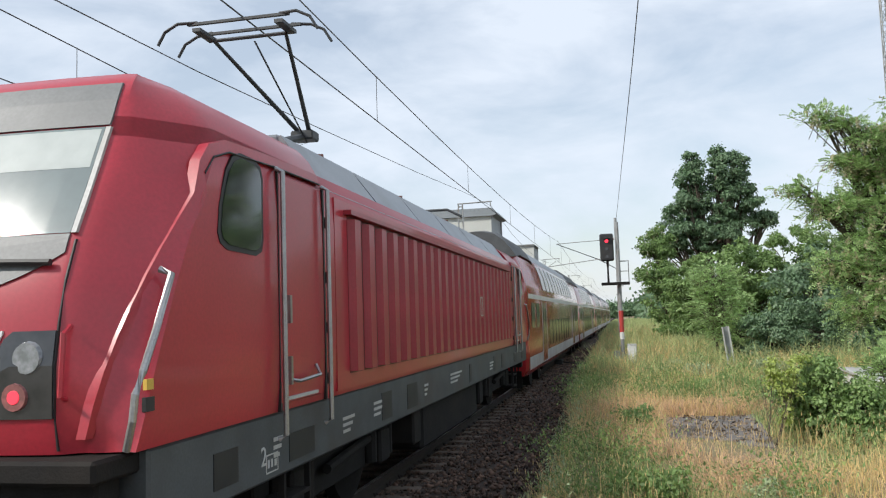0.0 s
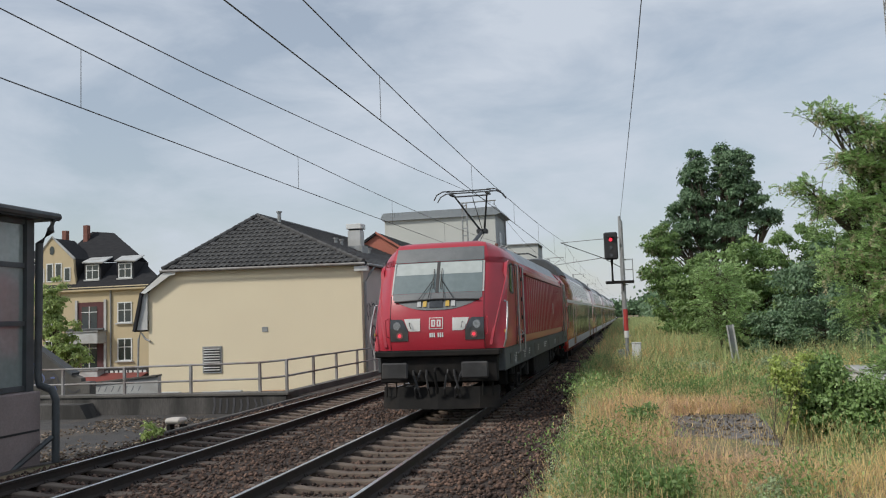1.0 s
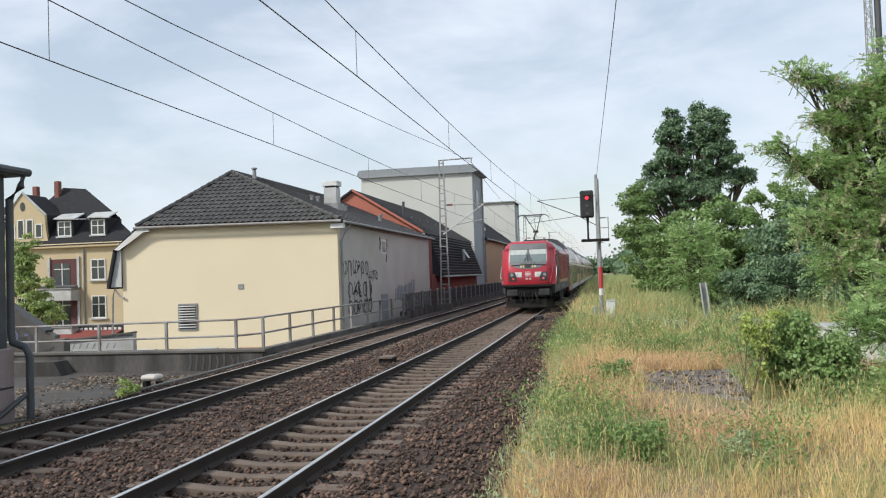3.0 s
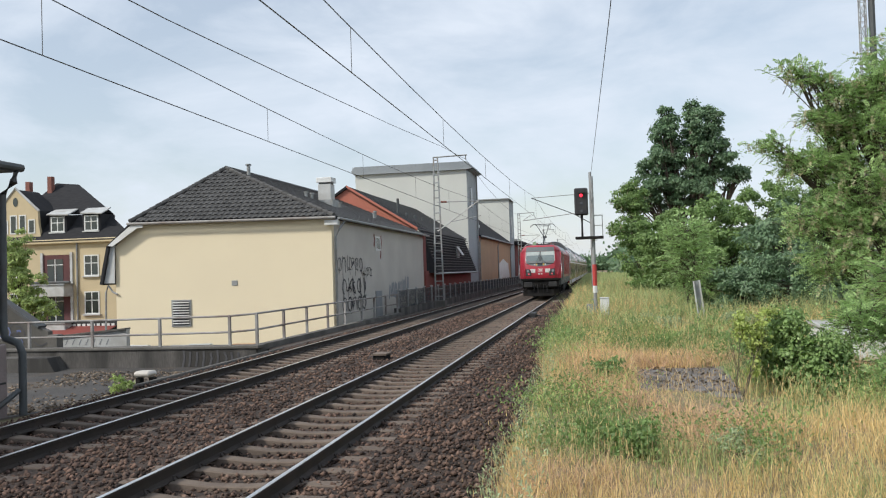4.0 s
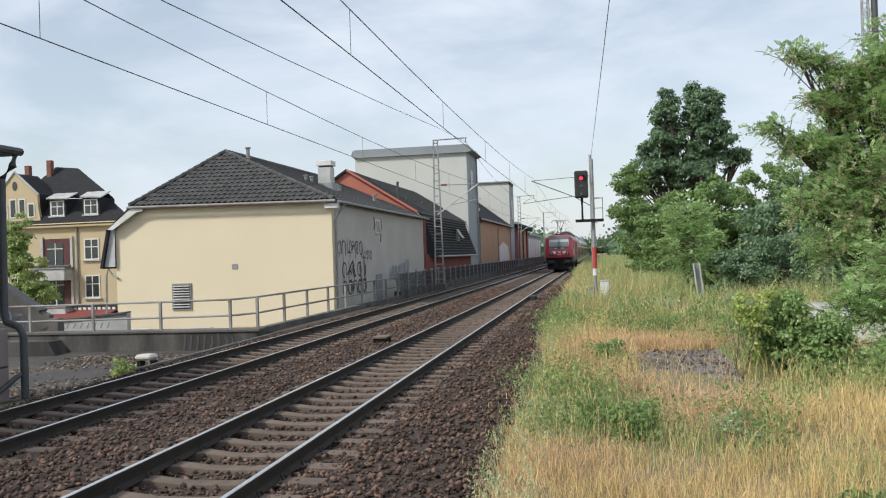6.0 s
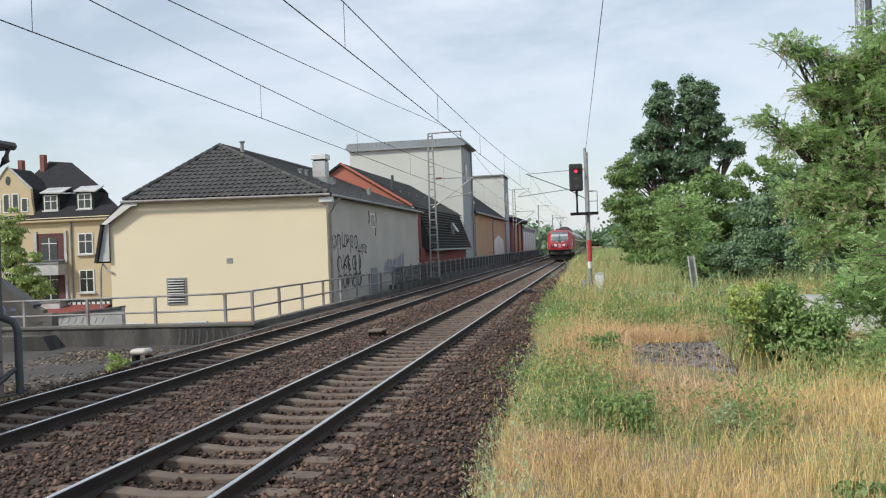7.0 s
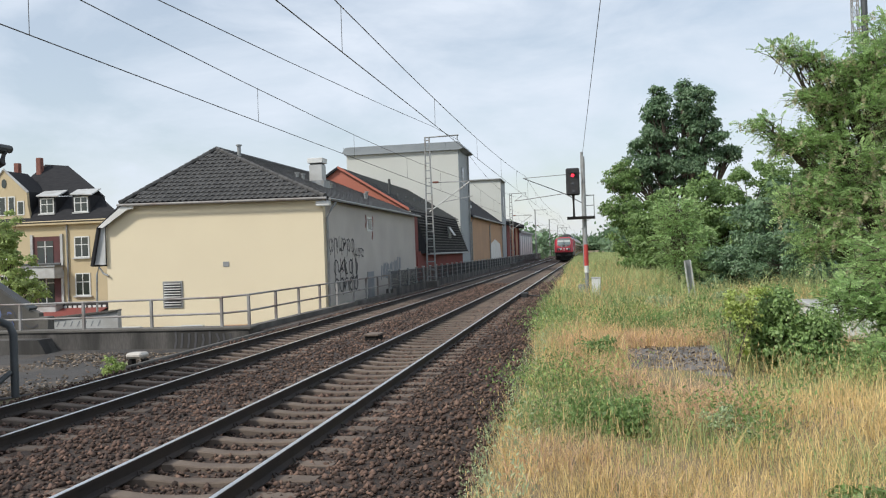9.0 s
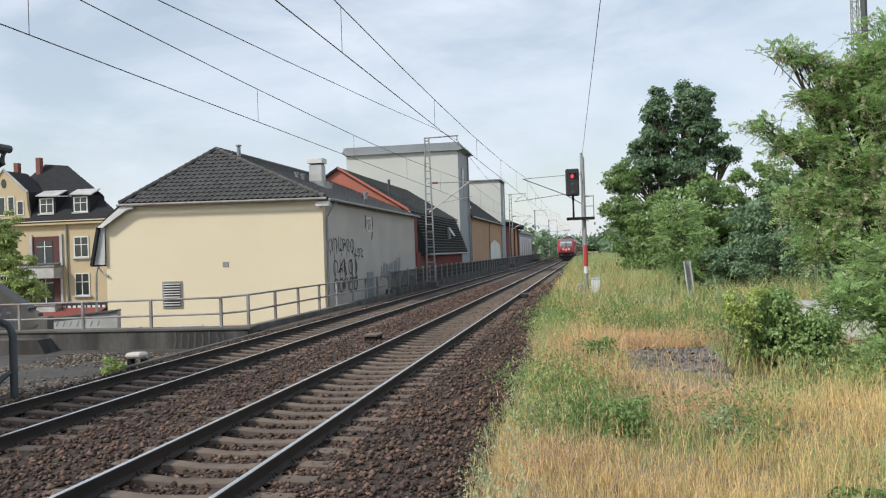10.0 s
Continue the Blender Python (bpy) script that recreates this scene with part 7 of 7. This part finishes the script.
def build_plants():
    tree("chestnut_tree", "tall dark green broadleaf tree behind the shrubs", (6.4, 60, 0.2),
         [((4.9, 60, 11.3), (0.9, 1.2, 1.5), 0.10), ((4.4, 60, 9.2), (1.3, 1.6, 1.3), 0.15), ((7.4, 60, 11.4), (1.35, 1.6, 1.5), 0.18), ((7.6, 60, 9.3), (1.9, 1.8, 1.4), 0.2), ((5.9, 60, 7.2), (2.9, 2.4, 1.5), 0.25), ((9.7, 60, 8.1), (0.7, 0.9, 0.5), 0.04), ((3.4, 60, 7.0), (1.0, 1.2, 1.2), 0.08), ((5.05, 60, 12.6), (0.4, 0.5, 0.5), 0.02), ((6.75, 60, 12.8), (0.35, 0.5, 0.45), 0.02), ((7.9, 60, 12.5), (0.4, 0.5, 0.35), 0.02), ((8.9, 60, 10.5), (0.5, 0.6, 0.4), 0.025)],
         M_DARKLEAF, 0.19, 300, 170, 0.34, seed=11, trunk_r=0.3)
    tree("locust_tree", "pale flowering locust tree at the edge of the grove", (3.0, 55, 0.2),
         [((2.2, 55, 6.4), (1.0, 1.3, 1.1), 0.34), ((2.3, 54, 4.4), (1.3, 1.4, 1.3), 0.34), ((2.8, 54, 2.4), (1.4, 1.4, 1.3), 0.32)], M_MIDLEAF, 0.17, 110, 150, 0.34, seed=12, trunk_r=0.14, blossom=300, group="grove trees")
    for k, (x, y, z, rx, rz, mt) in enumerate(((3.6, 47, 3.3, 1.5, 1.9, M_MIDLEAF), (5.9, 42, 3.5, 1.8, 2.2, M_MIDLEAF), (8.3, 45, 3.9, 2.1, 2.4, M_MIDLEAF), (10.6, 44, 3.7, 2.2, 2.4, M_MIDLEAF), (11.8, 48, 3.9, 2.4, 2.6, M_DARKLEAF), (13.8, 50, 4.2, 2.6, 2.8, M_DARKLEAF), (7.4, 35, 2.4, 1.7, 1.7, M_DARKLEAF), (10.4, 38, 2.6, 2.0, 1.9, M_MIDLEAF))):
        tree("grove_tree", "mid-green leafy tree in the grove beside the track", (x, y, 0.2), [((x, y, z), (rx, rx, rz), 0.55), ((x + 0.5, y - 0.6, z - 1.4), (rx * 0.95, rx, rz * 0.6), 0.3), ((x - 0.4, y - 0.8, 1.0), (rx, rx * 0.8, 0.8), 0.15)], mt, 0.16, 170, 140, 0.29, seed=20 + k, trunk_r=0.15, group="grove trees")
    tree("young_locust_tree", "slender young locust tree with thin crown", (3.1, 30, 0.3), [((3.05, 30, 3.2), (0.75, 0.9, 0.7), 0.35), ((3.2, 29.5, 2.2), (1.0, 1.0, 0.8), 0.4), ((3.7, 29.5, 1.3), (0.9, 0.9, 0.6), 0.25)], M_LOCUST, 0.24, 60, 8, 0.3, twigs=330, seed=31, trunk_r=0.06, group="grove trees")
    tree("dense_shrub", "dense dark green shrub under the grove", (4.8, 28.5, 0.3), [((4.6, 28.8, 1.2), (1.3, 1.2, 0.9), 0.5), ((6.2, 28.2, 1.4), (1.4, 1.3, 1.1), 0.5)], M_DARKLEAF, 0.10, 120, 200, 0.22, seed=32, trunk_r=0.06, group="shrubs")
    # the large locust close by
    tree("large_locust_tree", "large flowering locust tree with feathery leaves and cream blossom", (7.8, 22.0, 0.3),
         [((7.7, 21.5, 6.3), (1.3, 1.6, 1.3), 0.16), ((9.0, 22, 5.0), (1.7, 1.8, 2.4), 0.10), ((4.75, 21, 6.72), (0.4, 0.3, 0.12), 0.012), ((5.3, 21, 6.45), (0.45, 0.35, 0.14), 0.016), ((5.9, 21, 6.1), (0.5, 0.5, 0.25), 0.03), ((5.1, 21, 5.6), (0.4, 0.3, 0.14), 0.014), ((5.8, 21, 5.4), (0.5, 0.5, 0.25), 0.03), ((4.2, 21, 4.95), (0.4, 0.3, 0.12), 0.012), ((4.7, 21, 4.5), (0.5, 0.4, 0.2), 0.025), ((5.5, 21, 4.5), (0.6, 0.6, 0.35), 0.055), ((6.7, 21, 5.0), (0.9, 1.0, 0.8), 0.11), ((6.7, 21, 6.1), (0.7, 0.8, 0.5), 0.08), ((6.2, 20.8, 3.7), (1.1, 1.1, 0.65), 0.12), ((4.8, 20.6, 3.1), (0.6, 0.6, 0.28), 0.035), ((6.5, 20.2, 2.6), (1.2, 1.2, 0.7), 0.12), ((7.0, 19.4, 1.5), (1.3, 1.2, 0.8), 0.10), ((5.3, 20.3, 2.1), (0.7, 0.7, 0.35), 0.04)],
         M_LOCUST, 0.28, 180, 10, 0.22, twigs=1050, seed=41, trunk_r=0.09, blossom=1500)
    tree("low_locust_branch_shrub", "low locust shrub with feathery leaves over the blocks", (4.4, 12.6, 0.3), [((3.7, 12.4, 1.3), (0.5, 0.5, 0.25), 0.3), ((3.85, 11.4, 0.62), (0.45, 0.4, 0.25), 0.3), ((4.3, 12.8, 1.8), (0.6, 0.6, 0.4), 0.2), ((4.15, 12.2, 1.05), (0.4, 0.4, 0.3), 0.2)], M_LOCUST, 0.19, 60, 9, 0.17, twigs=330, seed=42, trunk_r=0.03, group="shrubs")
    tree("elder_bush", "leafy green bush with yellowing young shoots", (2.5, 11.9, 0.3), [((2.15, 12.0, 0.85), (0.22, 0.28, 0.34), 0.15), ((2.5, 11.8, 0.78), (0.36, 0.36, 0.36), 0.35), ((2.95, 11.9, 0.76), (0.28, 0.3, 0.32), 0.25), ((2.5, 11.9, 1.22), (0.26, 0.25, 0.16), 0.15), ((2.75, 11.6, 0.45), (0.4, 0.3, 0.12), 0.1)], M_ELDER, 0.055, 130, 130, 0.125, seed=43, trunk_r=0.03, group="shrubs", bare=0.1)
    M_SHOOT = mat("shoot_leaf", (0.46, 0.55, 0.16), (0.37, 0.46, 0.12), 0.6, 1, 5, spread=0.3, island=True, thin=0.4)
    tree("yellow_shoot_bush", "pale yellow-green upright shoots with drooping tips", (1.9, 11.5, 0.3), [((1.82, 11.5, 1.2), (0.05, 0.08, 0.28), 0.3), ((1.95, 11.5, 0.95), (0.06, 0.08, 0.4), 0.35), ((2.07, 11.5, 1.15), (0.05, 0.08, 0.3), 0.2), ((2.2, 11.6, 1.4), (0.16, 0.1, 0.05), 0.15)], M_SHOOT, 0.05, 50, 30, 0.065, seed=44, trunk_r=0.01, group="shrubs", bare=0.1)
    for k, (x, y, h) in enumerate(((1.7, 21.5, 0.42), (2.5, 21.0, 0.5), (0.9, 22.5, 0.3), (2.0, 19.2, 0.3), (3.3, 22.0, 0.5), (2.9, 18.2, 0.3), (1.3, 24.5, 0.35), (2.2, 26.0, 0.45))):
        z = float(ground_z(x, y))
        tree("tall_weed", "loose clump of fresh green tall weeds", (x, y, z - 0.02), [((x, y, z + h * 0.55), (0.34, 0.4, h * 0.45), 0.6), ((x + 0.35, y, z + h * 0.4), (0.25, 0.3, h * 0.35), 0.4)], M_ELDER if k % 2 else M_SAGE, 0.06, 34, 70, 0.10, seed=60 + k, trunk_r=0.012, group="tall weeds", bare=0.1)
    tree("blackberry_weed", "low dark green bramble in the dry grass", (0.28, 7.9, 0.3), [((0.28, 7.9, 0.52), (0.2, 0.22, 0.16), 0.75), ((0.02, 8.4, 0.46), (0.25, 0.25, 0.12), 0.25)], M_MIDLEAF, 0.05, 40, 60, 0.075, seed=45, trunk_r=0.01, group="weeds", bare=0.1)
    tree("thistle_weed", "grey-green weed clump in the dry grass", (1.15, 7.6, 0.3), [((1.15, 7.6, 0.5), (0.24, 0.26, 0.18), 1.0)], M_SAGE, 0.03, 16, 60, 0.07, seed=46, trunk_r=0.008, group="weeds", bare=0.1)
    tree("bramble_weed", "reddish-green bramble sprays beside the slab", (0.15, 12.6, 0.3), [((0.15, 12.6, 0.58), (0.3, 0.4, 0.13), 1.0)], M_MIDLEAF, 0.06, 20, 32, 0.1, seed=47, trunk_r=0.01, group="weeds", bare=0.1)
    tree("bramble_weed", "dark green bramble tip reaching into the dry grass", (1.72, 5.45, 0.3), [((1.62, 5.45, 0.47), (0.2, 0.16, 0.07), 1.0)], M_MIDLEAF, 0.05, 14, 26, 0.06, seed=49, trunk_r=0.006, group="weeds", bare=0.1)
    tree("small_weed", "small fresh green weed by the cable cover", (-11.75, 18.8, -0.75), [((-11.75, 18.8, -0.5), (0.3, 0.25, 0.2), 1.0)], M_YOUNGLEAF, 0.09, 14, 50, 0.1, seed=48, trunk_r=0.01, group="weeds")
    tree("street_tree", "young bright green street tree before the house", (-36.5, 48, -4), [((-37.2, 48, 4.2), (0.8, 1.0, 1.5), 0.35), ((-36.9, 48, 2.2), (1.3, 1.3, 1.3), 0.4), ((-35.6, 48, 0.5), (1.0, 1.1, 0.8), 0.25)], M_YOUNGLEAF, 0.2, 95, 100, 0.3, seed=51, trunk_r=0.1)
    # far woods: uneven clumps of leaves
    r = np.random.default_rng(77)
    n = 1100
    yy = 190 + 200 * r.random(n)
    side = r.random(n)
    xx = np.where(side < 0.4, -15 - 75 * r.random(n) ** 1.3, np.where(side < 0.8, 5 + 0.012 * yy + 60 * r.random(n) ** 1.6, -16 + 24 * r.random(n)))
    yy = np.where(side >= 0.8, 428 + 20 * r.random(n), yy)
    zz = 0.5 + 5.0 * r.random(n) ** 0.9
    per = 45
    c = np.repeat(np.stack([xx, yy, zz], 1), per, 0) + r.normal(size=(n * per, 3)) * np.array([2.2, 2.2, 1.5])
    al, ac = rot_basis(n * per, r, 0.7)
    ln = 1.05 + 0.7 * r.random(n * per)
    v, f = leaf_quads(c, al, ac, ln, ln * 0.7)
    raw("far_woods", v, f, M_DARKLEAF, "distant green woods on both sides of the line", "woods")


build_grass()
build_plants()

motions()
